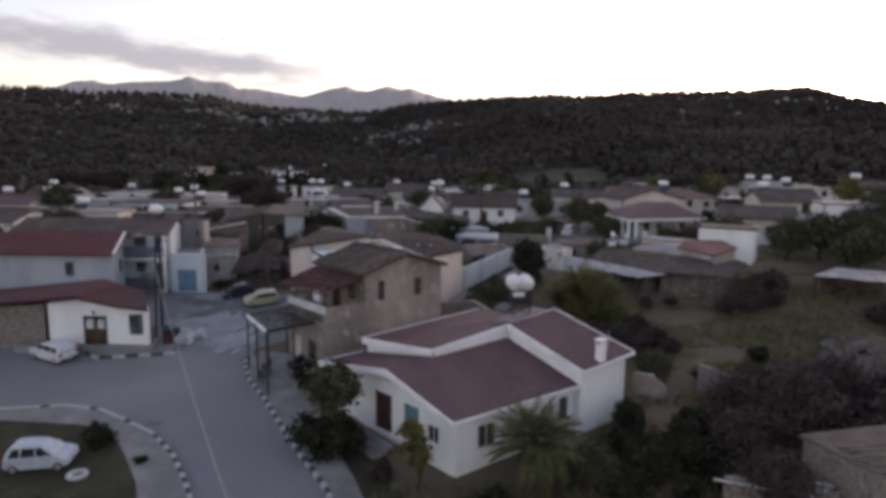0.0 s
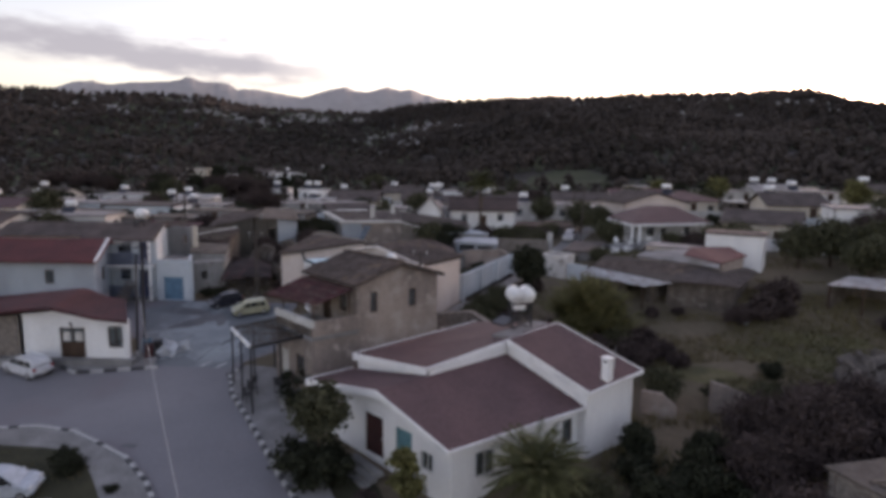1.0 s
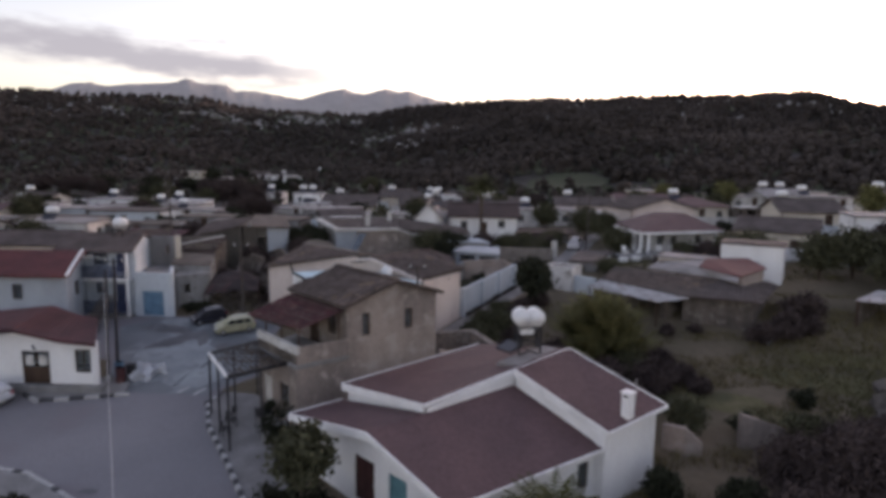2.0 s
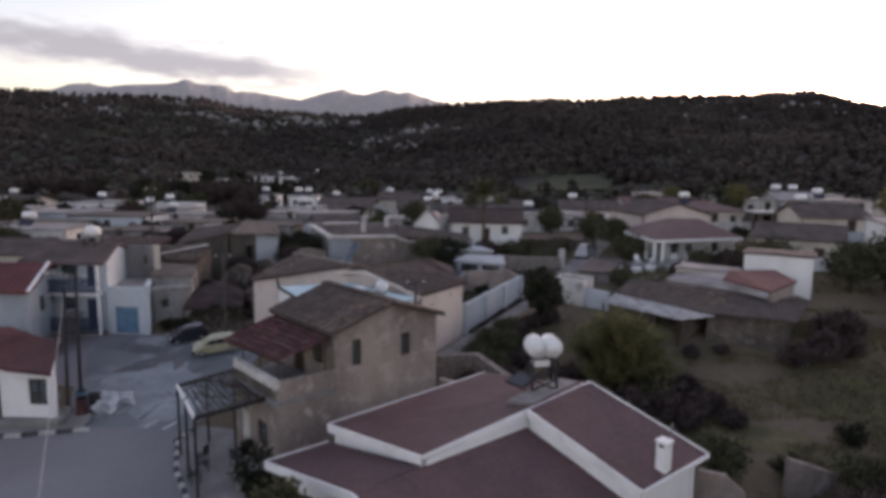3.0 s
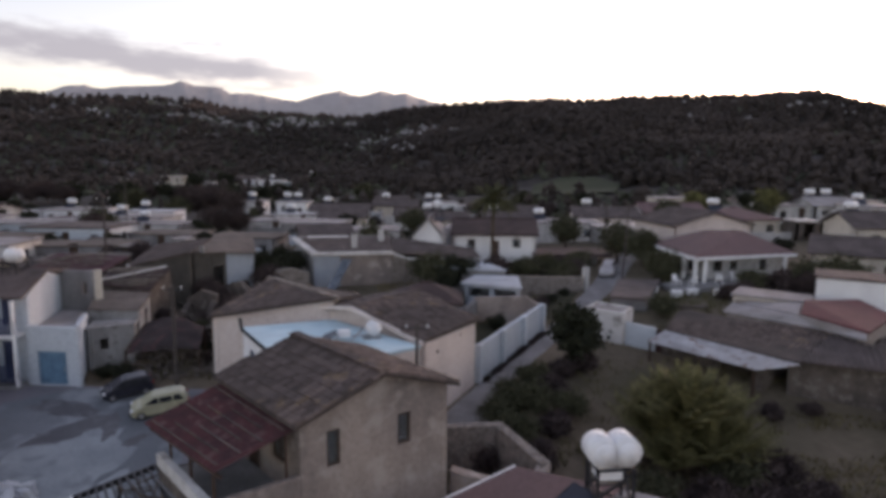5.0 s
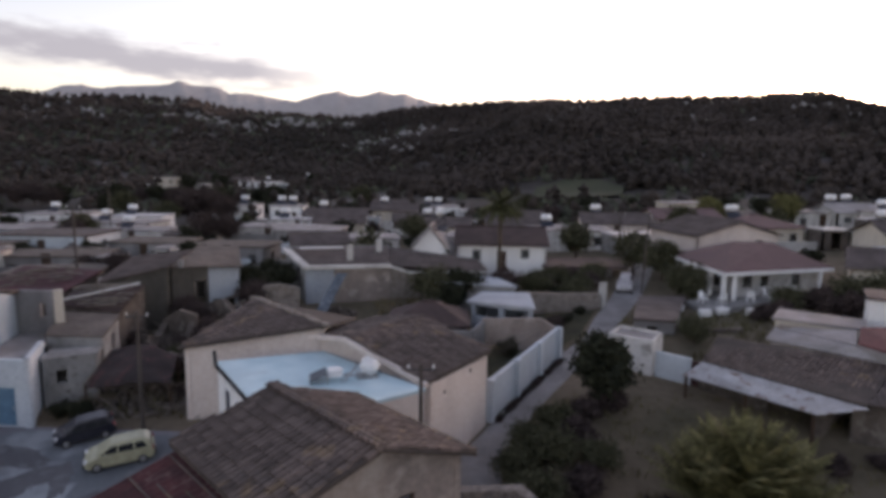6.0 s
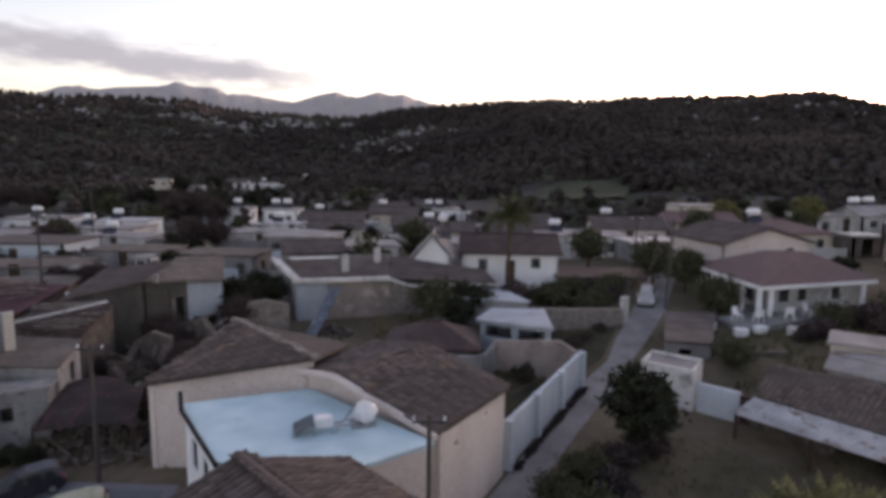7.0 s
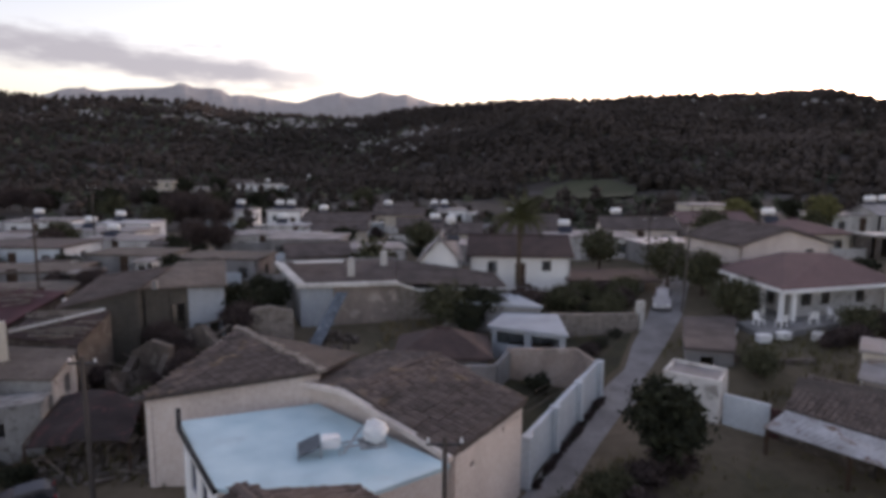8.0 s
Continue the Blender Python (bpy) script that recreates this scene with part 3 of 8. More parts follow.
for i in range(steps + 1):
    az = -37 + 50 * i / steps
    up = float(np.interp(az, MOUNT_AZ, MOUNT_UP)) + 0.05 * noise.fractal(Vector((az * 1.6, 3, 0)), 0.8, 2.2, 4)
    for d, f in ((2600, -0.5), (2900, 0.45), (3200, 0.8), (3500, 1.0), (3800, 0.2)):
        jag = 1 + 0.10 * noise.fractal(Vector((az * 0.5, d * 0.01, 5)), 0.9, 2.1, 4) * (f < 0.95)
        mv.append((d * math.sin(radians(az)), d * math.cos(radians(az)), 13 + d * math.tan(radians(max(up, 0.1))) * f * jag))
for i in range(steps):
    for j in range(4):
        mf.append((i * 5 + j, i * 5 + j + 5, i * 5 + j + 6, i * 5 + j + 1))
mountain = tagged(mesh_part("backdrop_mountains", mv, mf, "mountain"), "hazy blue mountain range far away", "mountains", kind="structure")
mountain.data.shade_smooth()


def sheet(name, outline, lift, material, label, category, depth=0.0, kind="structure"):
    """A paved sheet that follows the ground, lift metres above it, with a real edge of that depth."""
    bm = bmesh.new()
    f = bm.faces.new([bm.verts.new((x, y, 0)) for x, y in outline])
    if f.normal.z < 0:
        f.normal_flip()
    lo, hi = min(y for _, y in outline), max(y for _, y in outline)
    for y in sorted({*range(math.ceil(lo), math.ceil(hi)), *[g for g in GROUND_Y if lo < g < hi]}):
        bmesh.ops.bisect_plane(bm, geom=bm.verts[:] + bm.edges[:] + bm.faces[:], plane_co=(0, y, 0), plane_no=(0, 1, 0))
    bmesh.ops.recalc_face_normals(bm, faces=bm.faces[:])
    for f in bm.faces:
        if f.normal.z < 0:
            f.normal_flip()
    edge = [e for e in bm.edges if e.is_boundary]
    for v in bm.verts:
        v.co.z = ground_z(v.co.x, v.co.y) + lift
    if depth:
        ext = bmesh.ops.extrude_edge_only(bm, edges=edge)
        for v in ext["geom"]:
            if isinstance(v, bmesh.types.BMVert):
                v.co.z -= depth
    return tagged(part(name, bm, material), label, category, kind=kind)


def along(points, step):
    """Points every step metres along a line of plan points, with the heading."""
    out, left = [], 0.0
    for a, b in zip(points, points[1:]):
        a, b = Vector(a), Vector(b)
        L = (b - a).length
        s = left
        while s < L:
            p = a.lerp(b, s / L)
            out.append((p.x, p.y, math.degrees(math.atan2(b.y - a.y, b.x - a.x))))
            s += step
        left = s - L
    return out


ROAD = [(9.5, -8), (-2.3, 21), (-4.5, 26.4), (-6.9, 30), (-9.6, 34.4), (-11.7, 37.6), (-12.75, 40.2), (-12.5, 42.2), (-10.9, 44), (-12.0, 49), (-11.8, 53.8), (-21, 54.1), (-31, 54), (-31, 47),
        (-21.5, 46), (-20.0, 43.0), (-18.2, 41), (-22.4, 40), (-24.2, 42.0), (-60, 42.0), (-60, -8)]
sheet("road", ROAD, 0.02, "asphalt", "worn grey asphalt street and junction", "road")
sheet("plaza", [(-13.3, 41.2), (-12.9, 42.2), (-11.4, 44), (-12.5, 49), (-12.3, 53.4), (-21, 53.8), (-24, 52), (-21.6, 47), (-20.2, 43.4), (-18.6, 41.5)], 0.028, "plaza", "pale worn concrete apron before the garages", "pavement")


def stain(name, x, y, rx, ry, rz, lift, material, label, seed):
    """An irregular patch on the ground, its outline frayed by noise."""
    c, s = math.cos(radians(rz)), math.sin(radians(rz))
    ring_pts = []
    for i in range(40):
        a = 6.2832 * i / 40
        k = 1 + 0.55 * noise.fractal(Vector((1.3 * math.cos(a), 1.3 * math.sin(a), seed)), 0.9, 2.0, 4)
        u, v = rx * k * math.cos(a), ry * k * math.sin(a)
        ring_pts.append((x + u * c - v * s, y + u * s + v * c))
    return sheet(name, ring_pts, lift, material, label, "stain")


stain("soil_bed", -2.6, 27.2, 3.2, 1.1, -62, 0.03, "lawn", "dark bare soil bed beside the pavement", 21)
stain("pale_patch", -17.4, 46.2, 2.7, 3.4, 10, 0.034, "paleapron", "pale patch on the concrete apron", 3)
stain("pale_patch", -14.6, 43.6, 1.1, 1.9, -20, 0.034, "paleapron", "pale streak on the concrete apron", 9)
stain("damp_patch", -20.4, 51.6, 2.3, 0.7, -12, 0.036, "dampapron", "dark damp streak on the concrete apron", 5)
stain("damp_patch", -18.6, 49.4, 2.2, 0.8, 35, 0.038, "dampapron", "dark damp patch on the concrete apron", 17)
stain("damp_patch", -16.9, 49.9, 0.45, 1.3, 20, 0.036, "dampapron", "dark damp streak on the concrete apron", 6)
stain("damp_patch", -15.0, 48.6, 0.8, 0.35, 60, 0.036, "dampapron", "dark damp streak on the concrete apron", 8)
stain("damp_patch", -22.0, 44.6, 0.5, 0.9, 30, 0.036, "dampapron", "dark oil stain beside the poles", 12)
stain("drain_cover", -14.8, 32.0, 0.4, 0.22, 0, 0.034, "dampapron", "dark drain patch in the asphalt", 14)
for dash in ([(-15.15, 41.45), (-14.95, 41.4), (-14.6, 42.2), (-14.8, 42.25)], [(-14.1, 41.3), (-13.9, 41.25), (-13.5, 42.05), (-13.7, 42.1)]):
    sheet("road_dash", dash, 0.04, "kerb_white", "short worn white dash on the asphalt", "road marking")
ISLAND = [(-30, 32.6), (-24, 33), (-20.5, 33.55), (-18.3, 33.1), (-16.6, 32.15), (-14.4, 30.8), (-12.55, 29.0), (-11.1, 27.0), (-10.0, 25.2), (-8.1, 20.5), (-4.0, 9), (-30, 9)]
sheet("island_pavement", ISLAND, 0.15, "concrete", "raised concrete walk round the traffic island", "pavement", 0.2)
sheet("island_lawn", [(-30, 31.7), (-22.9, 31.75), (-18.8, 31.5), (-17.2, 31.2), (-16.2, 30.5), (-14.7, 28.7), (-13.1, 26.6), (-12.2, 25.0), (-11, 21), (-8, 11), (-30, 11)], 0.165, "lawn", "dark rough grass of the traffic island", "lawn")
PAVE = [(-2.3, 21), (-4.5, 26.4), (-6.9, 30), (-9.6, 34.4), (-11.7, 37.6), (-12.75, 40.2), (-12.2, 41.5), (-10.2, 41.2), (-7.2, 37.2), (-6.0, 32), (-3.4, 27.2), (-0.8, 21), (11.2, -8), (9.5, -8)]
sheet("pavement", PAVE, 0.14, "pavement", "grey concrete pavement along the kerb", "pavement", 0.2)
sheet("pavement_b", [(-18.1, 41.0), (-18.4, 42.5), (-20, 43.2), (-24.2, 43), (-24.0, 41.0), (-22.8, 40.25), (-21.6, 40.3)], 0.14, "pavement", "grey concrete pavement before the white house", "pavement", 0.2)
LANE = [(-1.8, 46.6), (1.2, 47.0), (3.5, 54.5), (5.9, 58.5), (8.6, 62.8), (10.8, 66.7), (13.2, 70.7), (16.3, 76.3), (20.5, 86), (30, 104), (28, 105), (18.4, 87), (13.7, 76.3), (10.9, 70.6), (9.3, 66.7), (6.9, 63.4), (2.2, 55.2), (-0.7, 50.2)]
sheet("lane", LANE, 0.03, "pavement", "narrow grey village lane between walls", "road")


def kerb(points, label, pair=0.48, cycle=(0, 1)):
    """A painted kerb; cycle: which stones follow in turn, white (0) or black (1)."""
    line = along(points, pair)
    x, y, _ = line[0]
    root = thing("kerb", x, y, ground_z(x, y), label, "kerb", kind="structure")
    meshes = []
    for m in ("kerb_white", "kerb_black"):
        bm = bmesh.new()
        box(bm, (0, 0, 0), (pair - 0.015, 0.22, 0.30))
        bmesh.ops.bevel(bm, geom=bm.edges[:], offset=0.02, segments=1, affect="EDGES")
        me = bpy.data.meshes.new("kerb_stone")
        bm.to_mesh(me)
        bm.free()
        me.materials.append(M[m])
        meshes.append(me)
    for i, (x, y, a) in enumerate(line):
        ob = new("kerb_stone", meshes[cycle[i % len(cycle)]])
        ob.parent = root
        slope = math.degrees(math.atan2(ground_z(x + math.cos(radians(a)), y + math.sin(radians(a))) - ground_z(x, y), 1))
        ob.matrix_basis = Matrix.Translation(Vector((x, y, ground_z(x, y) + 0.045)) - root.location) @ pose(0, 0, 0, 0, 0, a) @ pose(0, 0, 0, 0, -slope, 0)


kerb([(9.5, -8)] + PAVE[:7], "black and white painted kerb along the street")
kerb(ISLAND[1:6], "worn whitish kerb round the island", cycle=(0, 0, 0, 0, 0, 1))
kerb(ISLAND[5:11], "black and white painted kerb round the island")
kerb([(-18.1, 41.0), (-21.6, 40.25), (-22.8, 40.25), (-24.0, 41.0)], "black and white painted kerb before the white house", 0.8)
sheet("apron", [(6.3, 61.0), (8.3, 61.6), (9.2, 63.2), (7.6, 63.9), (7.1, 63.3)], 0.042, "concrete", "pale concrete apron at the end of the lane wall", "pavement")
sheet("yard", [(6.9, 64.6), (9.0, 66.9), (10.6, 70.6), (11.5, 72.8), (6.0, 71.3), (6.1, 66.4)], 0.05, "lawn", "dark overgrown yard beside the lane", "ground")
sheet("terrace", [(18.6, 68.7), (25.4, 70.9), (25.0, 72.3), (20.9, 71.0), (20.2, 72.6), (18.2, 72.0)], 0.4, "concrete", "raised grey terrace before the verandah house", "pavement", 1.1)


# ---- the white house with the dull red roofs ----
def white_house():
    A = skew(1.06, 27.02, 40, -44)
    x, y = A(5, -5)
    root = thing("house", x, y, -1.2, "white single-storey house with dull red stepped roofs and white fascias", "house")

    def P(u, v, z):
        return (*A(u, v), z)

    z0 = -1.7
    lower = [A(0.45, -10.1), A(0.45, -0.35), A(7.8, 0.3), A(7.8, 0.75), A(11.1, 1.05), A(11.2, -9.6), A(2.9, -10.0)]
    walls(root, lower, z0, {0: [(0, 1.9), (5.4, 2.82), (9.75, 1.62)], 1: [(0, 1.58), (7.38, 1.78)], 2: 2.5, 3: [(0, 2.5), (3.3, 2.9)], 4: [(0, 2.95), (5.2, 4.2), (10.7, 3.2)], 5: [(0, 3.2), (8.3, 2.75)], 6: 1.9},
          {0: [(3.95, 5.3, -0.5, 1.5, "browndoor"), (6.2, 7.3, 0.1, 1.45, "teal"), (7.85, 8.65, 0.0, 0.9, "window")], 1: [(1.3, 2.4, -0.15, 1.05, "window"), (6.45, 7.1, 0.1, 1.3, "darkwin")]})
    roof_plane(root, [P(0, 0, 1.72), P(0, -4.7, 3.0), P(7.8, -4.3, 3.45), P(7.9, 0.72, 1.88)], 0.14, "redroof", "dull red tiled lower roof", ((0, 0.26), (3, 0.15)))
    roof_plane(root, [P(0, -10.5, 2.03), P(2.8, -10.4, 2.1), P(2.8, -4.7, 3.12), P(0, -4.7, 3.0)], 0.14, "redroof", "dull red tiled lower roof", (0, 3))
    roof_plane(root, [P(2.75, -10.35, 2.92), P(11.5, -10.0, 3.45), P(11.6, -4.05, 4.5), P(2.8, -4.6, 3.5)], 0.14, "redroof", "dull red tiled upper roof", ((0, 0.18), (2, 0.15), (3, 0.36)))
    roof_plane(root, [P(7.72, -4.05, 4.2), P(11.6, -4.0, 4.5), P(11.35, 1.4, 3.12), P(7.75, 0.95, 2.68)], 0.14, "redroof", "dull red tiled upper roof", ((1, 0.15), (2, 0.16), 3))
    # the stepped white wall between the lower and the upper roofs
    wall(root, A(2.95, -10.2), A(2.95, -4.55), 1.6, [(0, 2.75), (5.65, 3.35)])
    wall(root, A(2.95, -4.5), A(7.85, -4.15), 2.6, [(0, 3.35), (4.9, 4.0)])
    wall(root, A(7.85, -4.1), A(7.85, 0.8), 1.4, [(0, 4.0), (4.9, 2.5)])
    bm = bmesh.new()
    slab(bm, [(3.3, 36.0, 4.12), (4.3, 35.6, 4.14), (6.6, 37.6, 4.42), (5.6, 38.1, 4.42)], 0.16)
    part("tank_plinth", bm, "flatroof", root, "pale flat plinth under the tanks")
    # chimney, with a slit in its head
    cx, cy = 8.75, 32.45
    bm = bmesh.new()
    box(bm, (cx, cy, 3.42), (0.40, 0.40, 1.2), 40)
    box(bm, (cx, cy, 4.05), (0.5, 0.5, 0.07), 40)
    ch = part("chimney", bm, "fascia", root, "white square chimney")
    bm = bmesh.new()
    box(bm, (cx, cy, 3.9), (0.42, 0.2, 0.12), 40)
    part("vent", bm, "kerb_black", ch)
    bm = bmesh.new()
    rod(bm, (9.35, 33.4, 2.9), (9.35, 33.4, 4.3), 0.03)
    part("vent_pipe", bm, "galv", root)
    # low stone terrace by the entrance
    bm = bmesh.new()
    for i in range(3):
        x, y = A(-0.35 - 0.35 * i, -5.0)
        box(bm, (x, y, -0.62 - 0.18 * i), (0.4, 2.4, 0.2), 40)
    part("entrance_steps", bm, "concrete", root)


white_house()


def water_tanks(x, y, z, label, group="roof water tanks", rz=0.0, twin=True, panel=(0.2, -1.0, 0)):
    """White tanks on a steel stand with a solar panel."""
    root = thing("water_tank", x, y, z, label, "water tank", group)
    c, s = math.cos(radians(rz)), math.sin(radians(rz))

    def Q(a, b, h):
        return (x + a * c - b * s, y + a * s + b * c, z + h)

    hh = 1.5
    w, d = 0.55, 0.42

    def steel(name, a, b, size):
        bm = bmesh.new()
        bar(bm, Q(*a), Q(*b), size)
        part(name, bm, "steel", root)

    for a in (-w, w):
        for b in (-d, d):
            steel("leg", (a, b, 0), (a, b, hh), 0.085)
        steel("rail", (a, -d, hh), (a, d, hh), 0.06)
        steel("rail", (a, -d, 0.6), (a, d, 0.6), 0.05)
        steel("brace", (a, -d, 0.1), (a, d, hh - 0.1), 0.06)
    for b in (-d, d):
        steel("rail", (-w, b, hh), (w, b, hh), 0.06)
        steel("rail", (-w, b, 0.6), (w, b, 0.6), 0.05)
        steel("brace", (-w, b, 0.1), (w, b, 0.6), 0.06)
        steel("brace", (w, b, 0.1), (-w, b, 0.6), 0.06)
        steel("brace", (-w, b, 0.65), (w, b, hh - 0.1), 0.06)
    if twin:
        bm = bmesh.new()
        box(bm, Q(-0.1, 0, hh - 0.2), (0.7, 0.6, 0.34), rz)
        part("cistern", bm, "plastic", root, "small white cistern under the tanks")
    for i, b in enumerate((-0.5, 0.5) if twin else (0.0,)):
        bm = bmesh.new()
        rod(bm, Q(b * 0.7, -0.52, hh + 0.47), Q(b * 0.7, 0.52, hh + 0.47), 0.44, seg=20)
        bmesh.ops.bevel(bm, geom=[e for e in bm.edges if e.calc_face_angle(0) > 1], offset=0.15, segments=3, affect="EDGES")
        tank = part("tank", bm, "plastic", root, "white plastic tank", smooth=True)
        bm = bmesh.new()
        rod(bm, Q(b * 0.68, 0, hh + 0.88), Q(b * 0.68, 0, hh + 0.95), 0.12, seg=14)
        part("lid", bm, "plastic", tank)
    bm = bmesh.new()
    q = Matrix.Translation(Q(panel[0], panel[1], 0.45)) @ Matrix.Rotation(radians(rz + panel[2]), 4, "Z") @ Matrix.Rotation(radians(18), 4, "X")
    box(bm, None, (1.0, 0.85, 0.08), m=q)
    pn = part("solar_panel", bm, "panel", root, "black solar water panel")
    bm = bmesh.new()
    for a in (-0.51, 0.51):
        box(bm, None, (0.04, 0.89, 0.1), m=q @ Matrix.Translation((a, 0, 0)))
    for b in (-0.43, 0.43):
        box(bm, None, (1.06, 0.04, 0.1), m=q @ Matrix.Translation((0, b, 0)))
    part("panel_frame", bm, "steel", pn)
    return root


water_tanks(4.95, 37.3, 4.15, "pair of white water tanks on a steel stand", rz=8, panel=(-0.95, 0.0, -60))


# ---- the old brown two-storey house with the terrace ----
def brown_house():
    D = skew(-4.46, 38.58, 38, -47)
    x, y = D(3, -2.7)
    root = thing("house", x, y, 0.0, "old brown rendered two-storey house with a clay tile gable roof", "house")

    def P(u, v, z):
        return (*D(u, v), z)

    z0 = -0.6
    foot = [D(0, 0), D(5.85, 0), D(5.85, -5.5), D(0, -5.5)]
    g = [(0, 6.3), (2.9, 7.15), (5.85, 6.35)]
    walls(root, foot, z0, {0: g, 1: 6.35, 2: [(0, 6.35), (2.95, 7.15), (5.85, 6.3)], 3: 6.3},
          {0: [(0.9, 1.4, 4.45, 5.7, "darkwin"), (3.65, 4.2, 4.45, 5.6, "darkwin")], 3: [(1.6, 2.6, 3.5, 5.5, "door"), (3.5, 4.4, 4.4, 5.5, "darkwin")]}, "brownwall")
    # ground floor that carries the terrace
    low = [D(-2.9, 0), D(0.0, 0), D(0.0, -5.5), D(-2.9, -4.3)]
    walls(root, low, z0, {0: 3.4, 2: 3.4, 3: 3.4}, {3: [(0.6, 1.5, 0.1, 2.2, "whitedoor"), (2.4, 3.4, 1.0, 2.2, "darkwin")]}, "brownwall", skip=(1,))
    bm = bmesh.new()
    slab(bm, [P(-3.0, 0.1, 3.55), P(0.02, 0.1, 3.55), P(0.02, -5.5, 3.55), P(-3.0, -4.4, 3.55)], 0.2)
    part("terrace_floor", bm, "concrete", root)
    wall(root, D(-2.9, -4.3), D(-2.9, 0.0), 3.3, 4.08, material="adobe", thick=0.18, name="parapet")
    wall(root, D(-2.94, -4.32), D(-2.94, 0.02), 4.08, 4.5, material="white_old", thick=0.24, name="parapet_band")
    wall(root, D(-2.9, 0.0), D(-0.02, 0.0), 3.3, 4.45, material="brownwall", thick=0.18, name="parapet")
    # tiled gable roof
    ea, eb = P(-0.35, 0.35, 6.28), P(-0.35, -5.8, 6.28)
    ra, rb = P(2.9, 0.35, 7.35), P(2.9, -5.8, 7.35)
    fa, fb = P(6.15, 0.35, 6.3), P(6.15, -5.8, 6.3)
    near = D(2.5, -5)
    r1 = roof_plane(root, [ea, ra, rb, eb], 0.12, "tile_bed", "old clay tile roof slope")
    r2 = roof_plane(root, [fa, fb, rb, ra], 0.12, "tile_bed", "old clay tile roof slope")
    tiles(r1, eb, ea, ra, rb, near, 160)
    tiles(r2, fa, fb, rb, ra, near, 130)
    bm = bmesh.new()
    rod(bm, Vector(ra) + Vector((0, 0, 0.03)), Vector(rb) + Vector((0, 0, 0.03)), 0.14, seg=8)
    part("ridge_cap", bm, "tile", root)
    # rusty awning over the terrace
    aw = thing("awning", *D(-1.5, -2.6), 3.55, "rusty corrugated metal awning over the terrace", "awning")
    bm = bmesh.new()
    rows = 36
    for i in range(rows):
        a, b = -5.75 + 5.65 * i / rows, -5.75 + 5.65 * (i + 1) / rows
        h = 0.075 * (i % 2)
        k = 0.075 * ((i + 1) % 2)
        ua, ub = -2.9 + 0.22 * i / rows, -2.9 + 0.22 * (i + 1) / rows
        vs = [bm.verts.new(P(ua, a, 5.08 + 0.28 * i / rows + h)), bm.verts.new(P(ub, b, 5.08 + 0.28 * (i + 1) / rows + k)), bm.verts.new(P(-0.12, b, 6.0 + k)), bm.verts.new(P(-0.12, a, 6.0 + h))]
        bm.faces.new(vs)
    bmesh.ops.remove_doubles(bm, verts=bm.verts[:], dist=0.001)
    bmesh.ops.solidify(bm, geom=bm.faces[:], thickness=0.012)
    cover = part("sheet", bm, "rust", aw)
    for i in range(7):
        k = (i + 0.6) / 7.4
        far, near_end = Vector(P(-2.9, -5.75, 5.08)).lerp(Vector(P(-0.12, -5.75, 6.0)), k), Vector(P(-2.68, -0.1, 5.36)).lerp(Vector(P(-0.12, -0.1, 6.0)), k)
        lap = (far.lerp(near_end, 0.04 + 0.2 * (i % 3)), far.lerp(near_end, 0.97 - 0.13 * (i % 2)))
        bm = bmesh.new()
        bar(bm, lap[0] + Vector((0, 0, 0.075)), lap[1] + Vector((0, 0, 0.075)), 0.05, 0.03)
        part("sheet_lap", bm, "tile", cover)
    for u, v in ((-2.6, -0.3), (-2.6, -2.1), (-2.6, -3.9), (-0.4, -0.2)):
        bm = bmesh.new()
        bar(bm, P(u, v, 3.56), P(u, v, 5.18 + (u + 2.6) * 0.3 + v * 0.03), 0.07)
        part("post", bm, "wood", aw)
    bm = bmesh.new()
    bar(bm, P(-2.5, 0, 5.2), P(-2.8, -5.2, 5.06), 0.08)
    part("beam", bm, "wood", aw)


brown_house()


